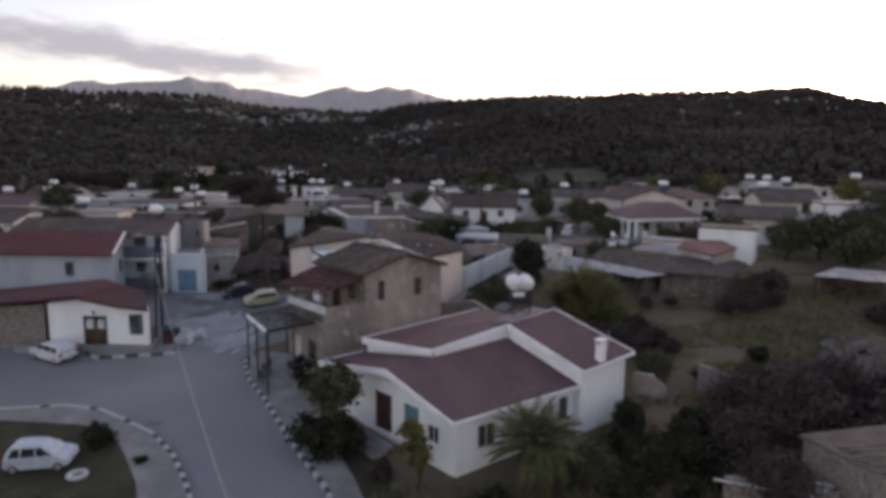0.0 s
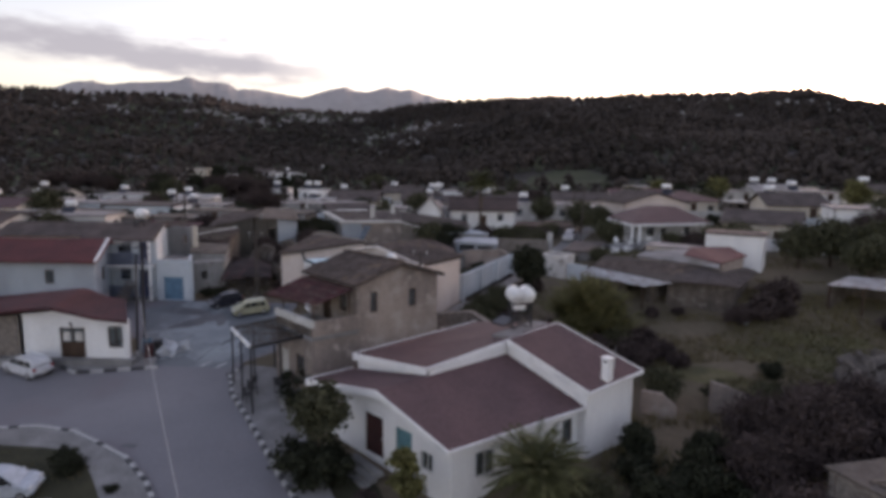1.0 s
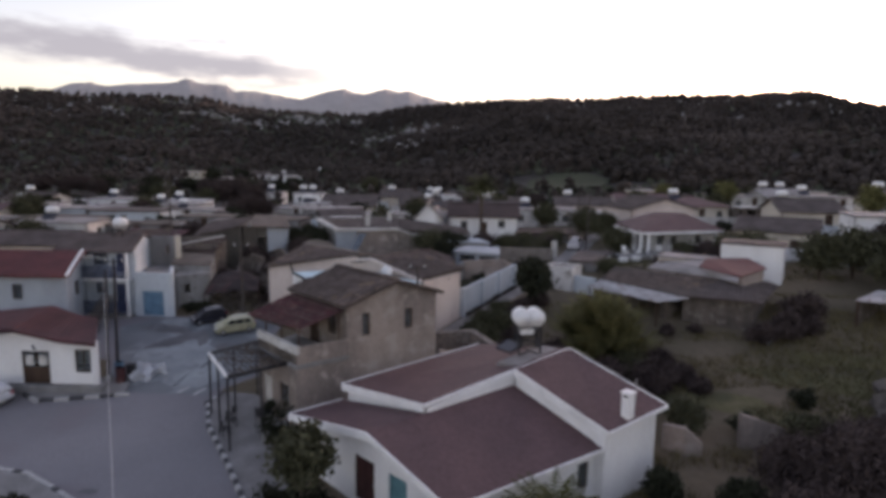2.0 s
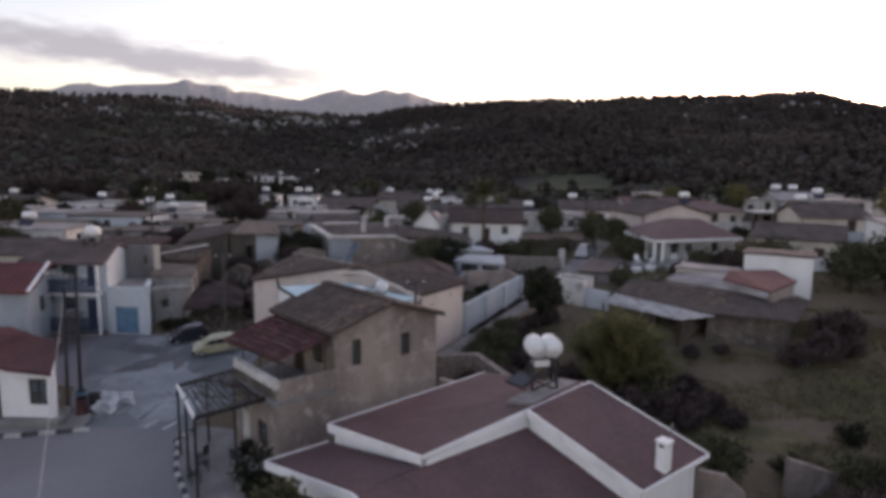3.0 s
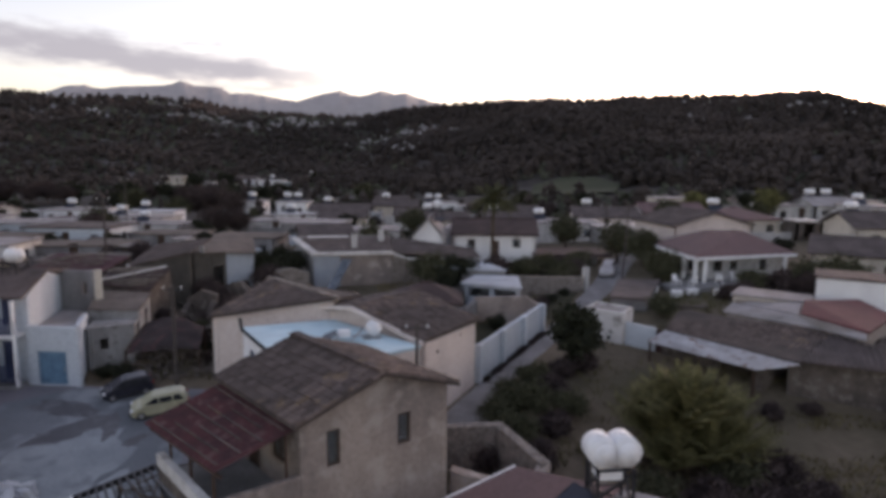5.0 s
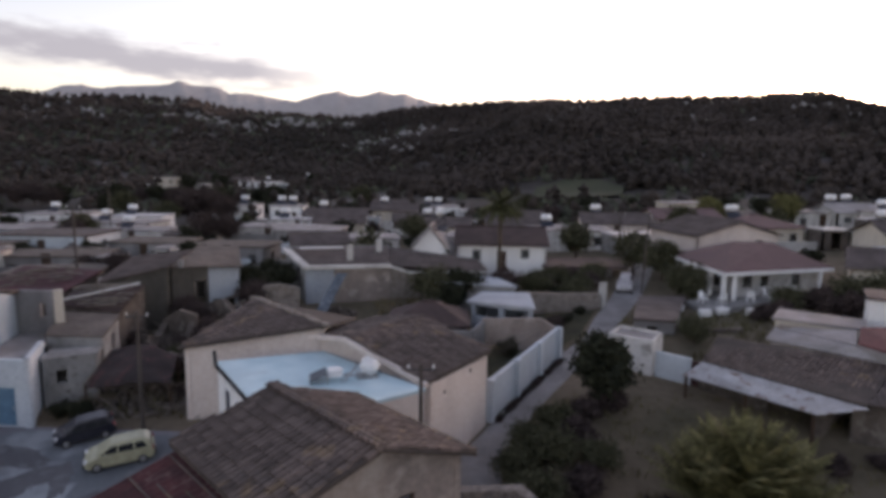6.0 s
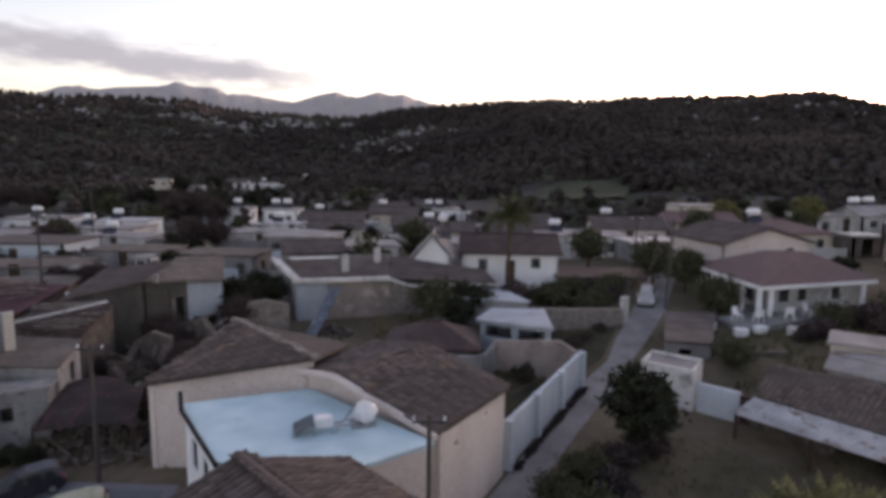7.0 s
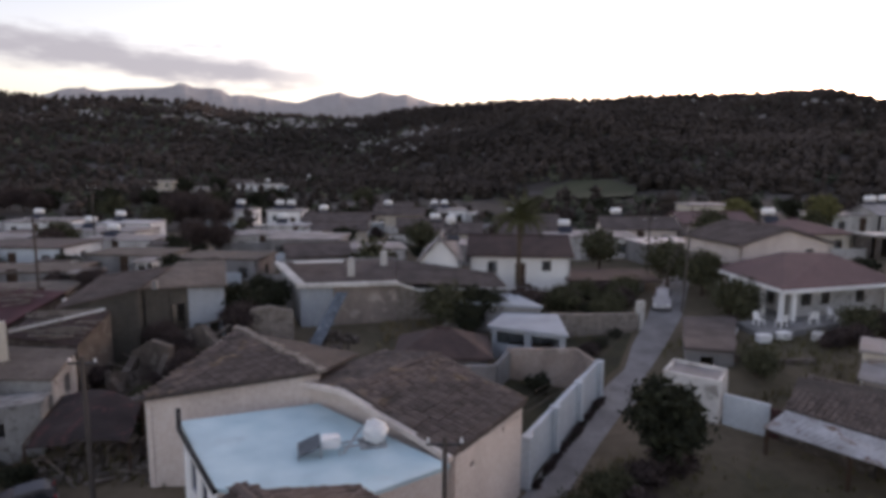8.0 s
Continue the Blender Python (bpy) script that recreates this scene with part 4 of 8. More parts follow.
# ---- steel pergola before the brown house ----
def pergola():
    root = thing("pergola", -9.8, 38.4, 0.1, "dark steel pergola with tangled bare vines beside the pavement", "pergola")
    c = [(-12.0, 38.8), (-9.7, 35.2), (-7.2, 37.6), (-10.2, 41.2)]
    top = 3.45
    for i in range(4):
        for t in (0.0, 0.5):
            x, y = c[i][0] + (c[(i + 1) % 4][0] - c[i][0]) * t, c[i][1] + (c[(i + 1) % 4][1] - c[i][1]) * t
            bm = bmesh.new()
            bar(bm, (x, y, ground_z(x, y)), (x, y, top), 0.09)
            part("post", bm, "steel", root)
    for a, b in ((0, 1), (1, 2), (2, 3), (3, 0)):
        bm = bmesh.new()
        bar(bm, (*c[a], top), (*c[b], top), 0.09, 0.2)
        part("beam", bm, "fascia" if a == 0 else "steel", root)
    for i in range(1, 12):
        t = i / 12
        a = Vector((*c[0], top + 0.06)).lerp(Vector((*c[3], top + 0.06)), t)
        b = Vector((*c[1], top + 0.06)).lerp(Vector((*c[2], top + 0.06)), t)
        bm = bmesh.new()
        bar(bm, a, b, 0.07)
        part("slat", bm, "steel", root)
    rng = random.Random(6)
    for i in range(32):
        t, s, a, L = rng.random(), rng.random(), rng.uniform(0, 6.28), rng.uniform(0.4, 1.3)
        p = Vector((*c[0], 0)).lerp(Vector((*c[3], 0)), t).lerp(Vector((*c[1], 0)).lerp(Vector((*c[2], 0)), t), 0.15 + 0.85 * s)
        p.z = top + rng.uniform(0.06, 0.3)
        bm = bmesh.new()
        rod(bm, p, p + Vector((L * math.cos(a), L * math.sin(a), rng.uniform(-0.2, 0.2))), 0.035, 0.015, 5)
        part("vine_stem", bm, "bark", root)
    for k in range(5):
        rng = random.Random(k)
        x, y = -9.8 + rng.uniform(-1.2, 1.2), 37.4 + rng.uniform(-1, 1)
        z = ground_z(x, y) + 0.14
        seat = thing("chair", x, y, z, "dark garden chair under the pergola", "chair", "garden chairs")
        turn = Matrix.Translation((x, y, z)) @ Matrix.Rotation(rng.uniform(0, 6), 4, "Z")
        bm = bmesh.new()
        box(bm, None, (0.45, 0.45, 0.04), m=turn @ Matrix.Translation((0, 0, 0.44)))
        part("seat", bm, "steel", seat)
        bm = bmesh.new()
        box(bm, None, (0.45, 0.04, 0.42), m=turn @ Matrix.Translation((0, 0.22, 0.7)))
        part("backrest", bm, "steel", seat)
        for u in (-0.2, 0.2):
            for v in (-0.2, 0.2):
                bm = bmesh.new()
                bar(bm, turn @ Vector((u, v, 0)), turn @ Vector((u, v, 0.44)), 0.035)
                part("leg", bm, "steel", seat)


pergola()


# ---- low white house with the red roof, and the building behind it ----
def red_roof_house():
    root = thing("house", -24, 44, 0.4, "low white house with a wavy red tile roof and dark doors", "house")
    y = 41.5
    walls(root, [(-26.8, y), (-19.75, y), (-22.3, 45.6), (-26.8, 45.6)], 0.0, {0: [(0, 3.4), (2.8, 3.75), (6.95, 3.2)], 1: 3.2, 2: [(0, 3.2), (2.2, 3.7), (4.5, 3.4)], 3: 3.4},
          {0: [(2.6, 4.25, 0.62, 2.6, "glassdoor"), (5.75, 6.7, 1.3, 2.72, "darkwin")]})
    walls(root, [(-40, y + 0.15), (-26.81, y + 0.15), (-26.81, 45.6), (-40, 45.6)], -0.2, {0: [(0, 2.5), (8.0, 3.0), (13.19, 3.35)], 2: 2.9, 3: 2.7}, {0: [(5, 6, 1.2, 2.2, "darkwin")]}, "stone", skip=(1,))
    bm = bmesh.new()
    slab(bm, [(-28.7, 40.9, 0.62), (-19.4, 41.1, 0.62), (-19.4, 42, 0.62), (-28.7, 42, 0.62)], 0.6)
    part("porch_step", bm, "concrete", root)
    line = [(-40.5, 2.62, 0), (-32.0, 3.35, 0), (-24.3, 4.12, -0.8), (-21.4, 3.5, -1.9), (-19.3, 3.3, -2.9)]
    for (xa, za, da), (xb, zb, db) in zip(line, line[1:]):
        r = roof_plane(root, [(xa, 40.7, za), (xb, 40.7, zb), (xb + db, 46.0, zb + 0.12), (xa + da, 46.0, za + 0.12)], 0.16, "redroof_d", "dark red tile roof slope")
        n = round((xb - xa) / 0.4)
        for i in range(n):
            x = xa + (xb - xa) * (i + 0.5) / n
            z = za + (zb - za) * (i + 0.5) / n
            back = da + (db - da) * (i + 0.5) / n
            bm = bmesh.new()
            bar(bm, (x, 40.68, z + 0.01), (x + back, 46.0, z + 0.13), 0.12, 0.06)
            part("tile_rib", bm, "redroof_d", r)
    bm = bmesh.new()
    rod(bm, (-23.3, 41.35, 2.75), (-23.3, 41.2, 3.0), 0.06)
    part("wall_lamp", bm, "steel", root)
    for x in (-23.78, -22.98):
        bm = bmesh.new()
        box(bm, (x, 41.57, 2.0), (0.46, 0.05, 0.6))
        part("door_pane", bm, "white_old", root, "pale pane in the dark door")

    back = thing("house", -33, 54, 1.0, "grey-blue two-storey house with a red tile roof", "house")
    walls(back, [(-41, 50), (-26.7, 50), (-28.5, 56.5), (-41, 56.5)], 0.2, {0: 5.6, 1: [(0, 5.6), (3.2, 6.7), (6.5, 5.6)], 2: 5.6, 3: [(0, 5.6), (3.2, 6.7), (6.5, 5.6)]},
          {0: [(10.35, 11.1, 3.7, 4.8, "darkwin"), (3.0, 4.0, 3.7, 4.8, "darkwin")], 1: [(2, 3, 3.6, 4.7, "darkwin")]}, "greyblue")
    roof_plane(back, [(-41.5, 49.5, 5.55), (-26.2, 49.5, 5.55), (-27.2, 53.2, 6.85), (-41.5, 53.2, 6.85)], 0.15, "redroof_b", "red tile roof slope")
    roof_plane(back, [(-41.5, 53.2, 6.85), (-27.2, 53.2, 6.85), (-28.3, 57, 5.55), (-41.5, 57, 5.55)], 0.15, "redroof_b", "red tile roof slope")
    for i in range(40):
        x = -41.3 + 15.2 * i / 39
        bm = bmesh.new()
        bar(bm, (x, 49.5, 5.58), (x - 0.9 * i / 39, 53.2, 6.88), 0.14, 0.06)
        part("tile_rib", bm, "redroof_b", back)
    bm = bmesh.new()
    bar(bm, (-26.25, 49.45, 5.58), (-27.25, 53.2, 6.9), 0.2, 0.14)
    part("ridge_flashing", bm, "fascia", back, "white roof flashing")
    # open stair and cluttered balcony on the gable side
    bm = bmesh.new()
    for i in range(12):
        box(bm, (-25.6 + 0.0 * i, 50.2 + 0.28 * i, 1.2 + 0.19 * i), (1.0, 0.3, 0.08))
    part("outside_stair", bm, "adobe", back)


red_roof_house()


# ---- the house with blue balconies and the garage ----
def balcony_house():
    root = thing("house", -26, 57, 1.6, "white two-storey house with dark blue balconies and a pale garage wing", "house")
    y = 54.6
    walls(root, [(-29.6, y), (-24.0, y), (-25.8, 61.2), (-31.0, 61.5)], 1.0, {0: 6.6, 1: [(0, 6.6), (3.45, 7.5), (6.9, 6.6)], 2: 6.6, 3: [(0, 6.6), (3.45, 7.5), (6.9, 6.6)]},
          {0: [(2.3, 3.45, 5.5, 6.45, "bluewin"), (4.1, 4.9, 4.95, 6.45, "bluedoor"), (2.4, 3.3, 3.2, 4.1, "bluewin"), (4.0, 4.8, 1.7, 4.0, "bluedoor"), (0.5, 1.3, 5.5, 6.3, "bluewin")]}, "bluewhite")
    roof_plane(root, [(-30.1, 53.9, 6.75), (-23.8, 53.9, 6.75), (-24.8, 58.05, 7.7), (-30.6, 58.05, 7.7)], 0.14, "greyroof", "dark tile roof slope")
    roof_plane(root, [(-30.6, 58.05, 7.7), (-24.8, 58.05, 7.7), (-25.7, 62, 6.7), (-31.2, 62, 6.7)], 0.14, "greyroof", "dark tile roof slope")
    for z in (4.65, 1.9):
        bm = bmesh.new()
        if z > 3:
            box(bm, (-26.8, 54.05, z - 0.15), (5.5, 1.1, 0.14))
            b = part("balcony", bm, "white", root)
        else:
            box(bm, (-26.8, 54.05, z - 0.5), (5.5, 1.1, 0.5))
            b = part("porch", bm, "concrete", root)
        bm = bmesh.new()
        bar(bm, (-29.5, 53.55, z + 0.9), (-24.1, 53.55, z + 0.9), 0.06)
        bar(bm, (-29.5, 53.55, z + 0.08), (-24.1, 53.55, z + 0.08), 0.05)
        for i in range(37):
            x = -29.5 + 5.4 * i / 36
            bar(bm, (x, 53.55, z), (x, 53.55, z + 0.9), 0.06)
        part("railing", bm, "darkblue", b, "dark blue metal railing")
    for x in (-29.5, -24.15):
        bm = bmesh.new()
        bar(bm, (x, 53.6, 1.2), (x, 53.6, 6.6), 0.16)
        part("post", bm, "white", root)
    # garage wing with an open roof terrace
    walls(root, [(-23.95, 54.2), (-20.8, 54.0), (-22.2, 57.4), (-24.8, 57.4)], 0.9, {0: 5.0, 1: 5.0, 2: 4.5}, {0: [(0.65, 2.35, 1.6, 3.55, "garage")]}, "bluewhite", skip=(3,))
    wall(root, (-25.6, 60.1), (-23.1, 60.1), 0.9, 7.2, [(1.5, 1.85, 5.6, 6.4, "hole")], "greywall")
    bm = bmesh.new()
    slab(bm, [(-24, 54.3, 4.6), (-20.9, 54.2, 4.6), (-22.3, 57.3, 4.6), (-22.9, 60.0, 4.6), (-25.6, 60.0, 4.6)], 0.15)
    part("terrace_floor", bm, "flatroof", root)
    wall(root, (-23.1, 59.9), (-22.75, 60.2), 4.5, 7.25, material="cream", thick=0.3, name="pillar")
    water_tanks(-26.6, 57.6, 6.6, "white water tank on the dark roof ridge", twin=False, rz=90)


balcony_house()


# ---- the pink house with the pale blue flat roof ----
def pink_house():
    root = thing("house", -7, 52, 1.2, "pink rendered house with a pale blue flat roof", "house")
    flat = [(-11.0, 52.75), (-8.0, 48.2), (-3.8, 47.75), (-1.25, 49.6), (-6.5, 54.6)]
    walls(root, flat, 0.3, {0: 5.35, 1: 5.35, 2: 5.35, 3: 5.4, 4: 5.4}, {0: [(3.0, 3.9, 3.4, 4.6, "bluewin"), (1.2, 2.1, 3.4, 4.6, "bluewin")]}, "white")
    walls(root, [(-8.02, 48.17), (-3.78, 47.7), (-1.2, 49.55), (-4, 50)], 0.3, {0: 5.32, 1: 5.32}, {0: [(1.2, 2.2, 3.2, 4.4, "darkwin")]}, "pink", skip=(2, 3))
    bm = bmesh.new()
    slab(bm, [(x, y, 5.46) for x, y in [(-11.1, 52.8), (-8.1, 48.05), (-3.75, 47.6), (-1.15, 49.6), (-6.4, 54.6)]], 0.14)
    part("roof", bm, "blueroof", root, "pale blue painted flat roof")
    # dark pipe at the roof's edge
    bm = bmesh.new()
    rod(bm, (-11.1, 52.7, 5.95), (-10.75, 51.9, 5.55), 0.09)
    rod(bm, (-10.75, 51.9, 5.55), (-8.0, 47.95, 5.4), 0.09)
    part("gutter_pipe", bm, "rubber", root, "black pipe along the roof edge")
    tall = [(-13.5, 55.0), (-6.5, 55.4), (-7.4, 62.0), (-12.6, 62.0)]
    walls(root, tall, 0.8, {0: [(0, 5.45), (7.0, 6.5)], 1: [(0, 6.4), (6.7, 5.5)], 2: [(0, 5.5), (5.2, 6.1)], 3: [(0, 6.2), (7, 5.4)]}, {}, "pink")
    near = (-9, 55)
    a, b, c, d = (-13.75, 54.7, 5.5), (-6.3, 55.1, 6.62), (-6.35, 55.3, 6.64), (-12.3, 62.6, 6.3)
    r1 = roof_plane(root, [a, b, d], 0.12, "tile_bed", "old clay tile roof slope")
    tiles(r1, d, b, a, None, near, 150)
    r2 = roof_plane(root, [b, (-5.6, 60.5, 5.7), d], 0.12, "tile_bed", "old clay tile roof slope")
    rng = random.Random(3)
    for i in range(16):
        p = Vector(b).lerp(Vector(d), i / 15)
        bm = bmesh.new()
        box(bm, p + Vector((rng.uniform(-.1, .1), rng.uniform(-.1, .1), 0.06)), (rng.uniform(0.25, 0.4), 0.5, 0.16), rng.uniform(20, 70))
        part("ridge_stone", bm, "stone", r1)

    t = thing("house", -2, 55, 1.8, "cream rendered house with a clay tile gable roof", "house")
    el, er = (-1.07, 50.1, 5.5), (1.95, 54.85, 5.5)
    rl, rr = (-5.1, 53.3, 6.55), (-1.6, 57.6, 6.55)
    fl, fr = (-7.6, 56.0, 5.75), (-4.4, 61.2, 5.6)
    walls(t, [(-0.95, 50.3), (1.75, 54.75), (-4.4, 60.6), (-7.2, 55.8)], 0.8, {0: 5.42, 1: [(0, 5.42), (4.4, 6.4), (8.5, 5.5)], 2: 5.5, 3: [(0, 5.6), (3.3, 6.4), (8.3, 5.42)]},
          {0: [(1.0, 1.25, 4.55, 4.75, "hole"), (3.4, 3.6, 4.9, 5.1, "hole")], 1: [(2, 3, 3.6, 4.6, "darkwin")]}, "pink")
    near = (0, 52)
    r1 = roof_plane(t, [el, er, rr, rl], 0.12, "tile_bed", "old clay tile roof slope")
    tiles(r1, el, er, rr, rl, near, 180)
    r2 = roof_plane(t, [rl, rr, fr, fl], 0.12, "tile_bed", "old clay tile roof slope")
    tiles(r2, fr, fl, rl, rr, near, 60)
    bm = bmesh.new()
    rod(bm, rl, rr, 0.14)
    part("ridge_cap", bm, "tile", t)
    bm = bmesh.new()
    bar(bm, (-1.1, 50.05, 5.42), (-5.15, 53.2, 6.48), 0.22, 0.2)
    bar(bm, (-5.15, 53.2, 6.48), (-7.3, 55.5, 5.95), 0.22, 0.2)
    part("gable_coping", bm, "pink", t, "pink rendered gable edge")


pink_house()


def roof_heater(x, y, z, rz):
    """A solar water heater lying on the flat roof, its barrel beside it."""
    root = thing("solar_heater", x, y, z, "solar water heater with a grey panel on the blue roof", "solar heater")
    c, s = math.cos(radians(rz)), math.sin(radians(rz))

    def Q(a, b, h):
        return (x + a * c - b * s, y + a * s + b * c, z + h)

    bm = bmesh.new()
    box(bm, None, (0.62, 0.5, 0.36), m=Matrix.Translation(Q(0.55, 0, 0.36)) @ Matrix.Rotation(radians(rz), 4, "Z"))
    bmesh.ops.bevel(bm, geom=bm.edges[:], offset=0.05, segments=2, affect="EDGES")
    part("tank", bm, "plastic", root, "white box tank")
    bm = bmesh.new()
    box(bm, None, (0.75, 1.0, 0.06), m=Matrix.Translation(Q(-0.15, 0.05, 0.28)) @ Matrix.Rotation(radians(rz), 4, "Z") @ Matrix.Rotation(radians(-22), 4, "Y"))
    part("panel", bm, "sheetblue", root)
    for a, h in ((-0.5, 0.16), (0.2, 0.36), (0.8, 0.2)):
        for b in (-0.4, 0.4):
            bm = bmesh.new()
            bar(bm, Q(a, b, 0), Q(a, b, h), 0.04)
            part("leg", bm, "galv", root)
    for p, q in (((0.9, -0.4, 0.05), (1.6, 0.4, 0.55)), ((0.9, 0.4, 0.05), (1.6, -0.4, 0.55)), ((0.9, -0.4, 0.3), (1.7, -0.4, 0.3))):
        bm = bmesh.new()
        bar(bm, Q(*p), Q(*q), 0.05)
        part("strut", bm, "galv", root)
    barrel = thing("water_tank", *Q(2.0, 0.2, 0), "white round water tank tilted on the blue roof", "water tank", "roof water tanks")
    bm = bmesh.new()
    rod(bm, Q(1.9, 0.1, 0.16), Q(2.2, 0.25, 0.8), 0.40, seg=20)
    bmesh.ops.bevel(bm, geom=[e for e in bm.edges if e.calc_face_angle(0) > 1], offset=0.12, segments=3, affect="EDGES")
    part("tank", bm, "plastic", barrel, smooth=True)
    for a in range(3):
        bm = bmesh.new()
        box(bm, Q(1.95, 0.2 + 0.3 * (a - 1), 0.05), (0.9, 0.1, 0.1), rz)
        part("base_rail", bm, "galv", barrel)


roof_heater(-5.6, 50.3, 5.46, 15)


def pole(x, y, h, label, arms=0, lean=0.0, r=0.11, lamp=False, material="pole", foot=False):
    z = ground_z(x, y)
    root = thing("utility_pole", x, y, z, label, "utility pole", "utility poles")
    bm = bmesh.new()
    rod(bm, (x, y, z - 0.3), (x + lean, y, z + h), r, r * 0.7, 10)
    shaft = part("shaft", bm, material, root)
    if foot:
        bm = bmesh.new()
        rod(bm, (x, y, z - 0.05), (x + lean * 0.08, y, z + 0.55), r + 0.015, r + 0.01, 10)
        part("painted_foot", bm, "kerb_white", shaft, "white painted foot")
    for i in range(arms):
        bm = bmesh.new()
        bar(bm, (x - 0.55 + lean, y, z + h - 0.25 - 0.4 * i), (x + 0.55 + lean, y, z + h - 0.25 - 0.4 * i), 0.07)
        arm = part("crossarm", bm, "steel", root)
        for k in (-0.5, 0, 0.5):
            bm = bmesh.new()
            rod(bm, (x + k + lean, y, z + h - 0.2 - 0.4 * i), (x + k + lean, y, z + h - 0.05 - 0.4 * i), 0.04, 0.03)
            part("insulator", bm, "plastic", arm)
    if lamp:
        bm = bmesh.new()
        bar(bm, (x, y, z + h - 0.1), (x - 1.0, y - 0.3, z + h + 0.1), 0.05)
        a = part("lamp_arm", bm, "galv", root)
        bm = bmesh.new()
        box(bm, (x - 1.2, y - 0.36, z + h + 0.1), (0.5, 0.2, 0.12), 17)
        part("lamp_head", bm, "galv", a)


pole(-1.3, 48.6, 6.0, "weathered pole with brackets beside the pink house", 1)
pole(-20.35, 44.7, 7.2, "dark utility pole beside the white house", 1, 0.2, lamp=True, material="darkpole")
pole(-19.8, 42.6, 7.0, "dark leaning pole with a white painted foot", 0, 0.3, 0.1, material="darkpole", foot=True)
pole(-15.3, 54.0, 6.0, "dark utility pole beside the rubble yard", 1)
pole(16.3, 76.6, 7.0, "pale leaning pole beside the lane", 0, 0.35, 0.09)
pole(18.3, 91, 5.5, "dark utility pole along the lane", 1)
pole(-29, 72, 8.0, "thin utility pole among the houses", 1)
pole(-47, 110, 8.0, "thin utility pole among the far houses", 1)


def masonry(name, points, tops, thick, material, label, category="wall", pillars=0):
    """A free-standing wall along plan points, its top given at each point."""
    x, y = points[0]
    root = thing(name, x, y, ground_z(x, y), label, category)
    for (a, b), (ta, tb) in zip(zip(points, points[1:]), zip(tops, tops[1:])):
        L = math.dist(a, b)
        z0 = min(ground_z(*a), ground_z(*b)) - 0.3
        wall(root, a, b, z0, [(0, ta), (L, tb)], (), material, thick, "panel")
        k = pillars
        for i in range(k + 1 if pillars else 0):
            t = i / k
            x, y = a[0] + (b[0] - a[0]) * t, a[1] + (b[1] - a[1]) * t
            bm = bmesh.new()
            box(bm, (x, y, (z0 + ta + (tb - ta) * t + 0.06) / 2), (0.42, 0.42, ta + (tb - ta) * t + 0.06 - z0), math.degrees(math.atan2(b[1] - a[1], b[0] - a[0])))
            part("pillar", bm, material, root)
    return root


masonry("garden_wall", [(2.05, 55.2), (6.85, 63.1)], [3.85, 4.5], 0.22, "bluewhite", "pale painted lane wall with low pillars", pillars=3)
masonry("garden_wall", [(6.8, 63.2), (5.9, 64.3), (2.2, 65.6)], [4.5, 4.9, 4.5], 0.25, "brownwall", "bare brown rendered courtyard wall")
masonry("garden_wall", [(2.2, 65.6), (1.3, 63.8), (-2.2, 62.5)], [4.4, 4.1, 4.4], 0.25, "greywall", "grey rendered courtyard wall")
masonry("garden_wall", [(5.7, 71.5), (8.6, 72.3), (12.0, 73.2)], [5.05, 4.85, 4.7], 0.4, "stone", "rough pale stone yard wall ending at the lane")
masonry("gate_pillar", [(12.2, 73.35), (12.6, 73.7)], [5.5, 5.5], 0.4, "white_old", "pale gate pillar at the end of the stone wall", "pillar")
masonry("garden_wall", [(4.3, 43.4), (2.6, 46.6), (-0.6, 46.9)], [2.6, 2.9, 2.6], 0.45, "stone", "curved rubble stone yard wall")
masonry("garden_wall", [(0.3, 42.6), (3.4, 42.0), (4.3, 43.4)], [2.6, 2.0, 2.6], 0.45, "brownwall", "low brown yard wall")
masonry("garden_wall", [(11.7, 36.4), (12.6, 35.7), (13.4, 35.5)], [0.9, 1.0, 0.3], 0.3, "brownwall", "short brown wall behind the white house")
masonry("garden_wall", [(15.6, 36.3), (16.6, 36.3), (18.2, 37.0)], [1.5, 1.2, 0.5], 0.35, "brownwall", "crumbling mud brick wall stub")
sheet("courtyard", [(2.4, 55.6), (6.6, 62.9), (5.7, 64.0), (2.2, 65.2), (-1.8, 62.2)], 0.05, "lawn", "dark overgrown courtyard ground", "ground")


def flat_house(name, corners, zb, zt, label, wallmat, roofmat, openings=None, category="house", over=0.2, up=0.12):
    cx, cy = sum(c[0] for c in corners) / len(corners), sum(c[1] for c in corners) / len(corners)
    root = thing(name, cx, cy, zb, label, category)
    walls(root, corners, zb - 0.6, {i: zt for i in range(len(corners))}, openings, wallmat)
    bm = bmesh.new()
    pts = []
    for x, y in corners:
        L = math.hypot(x - cx, y - cy)
        pts.append((x + (x - cx) / L * over, y + (y - cy) / L * over, zt + up))
    slab(bm, pts, up + 0.04)
    part("roof", bm, roofmat, root)
    return root


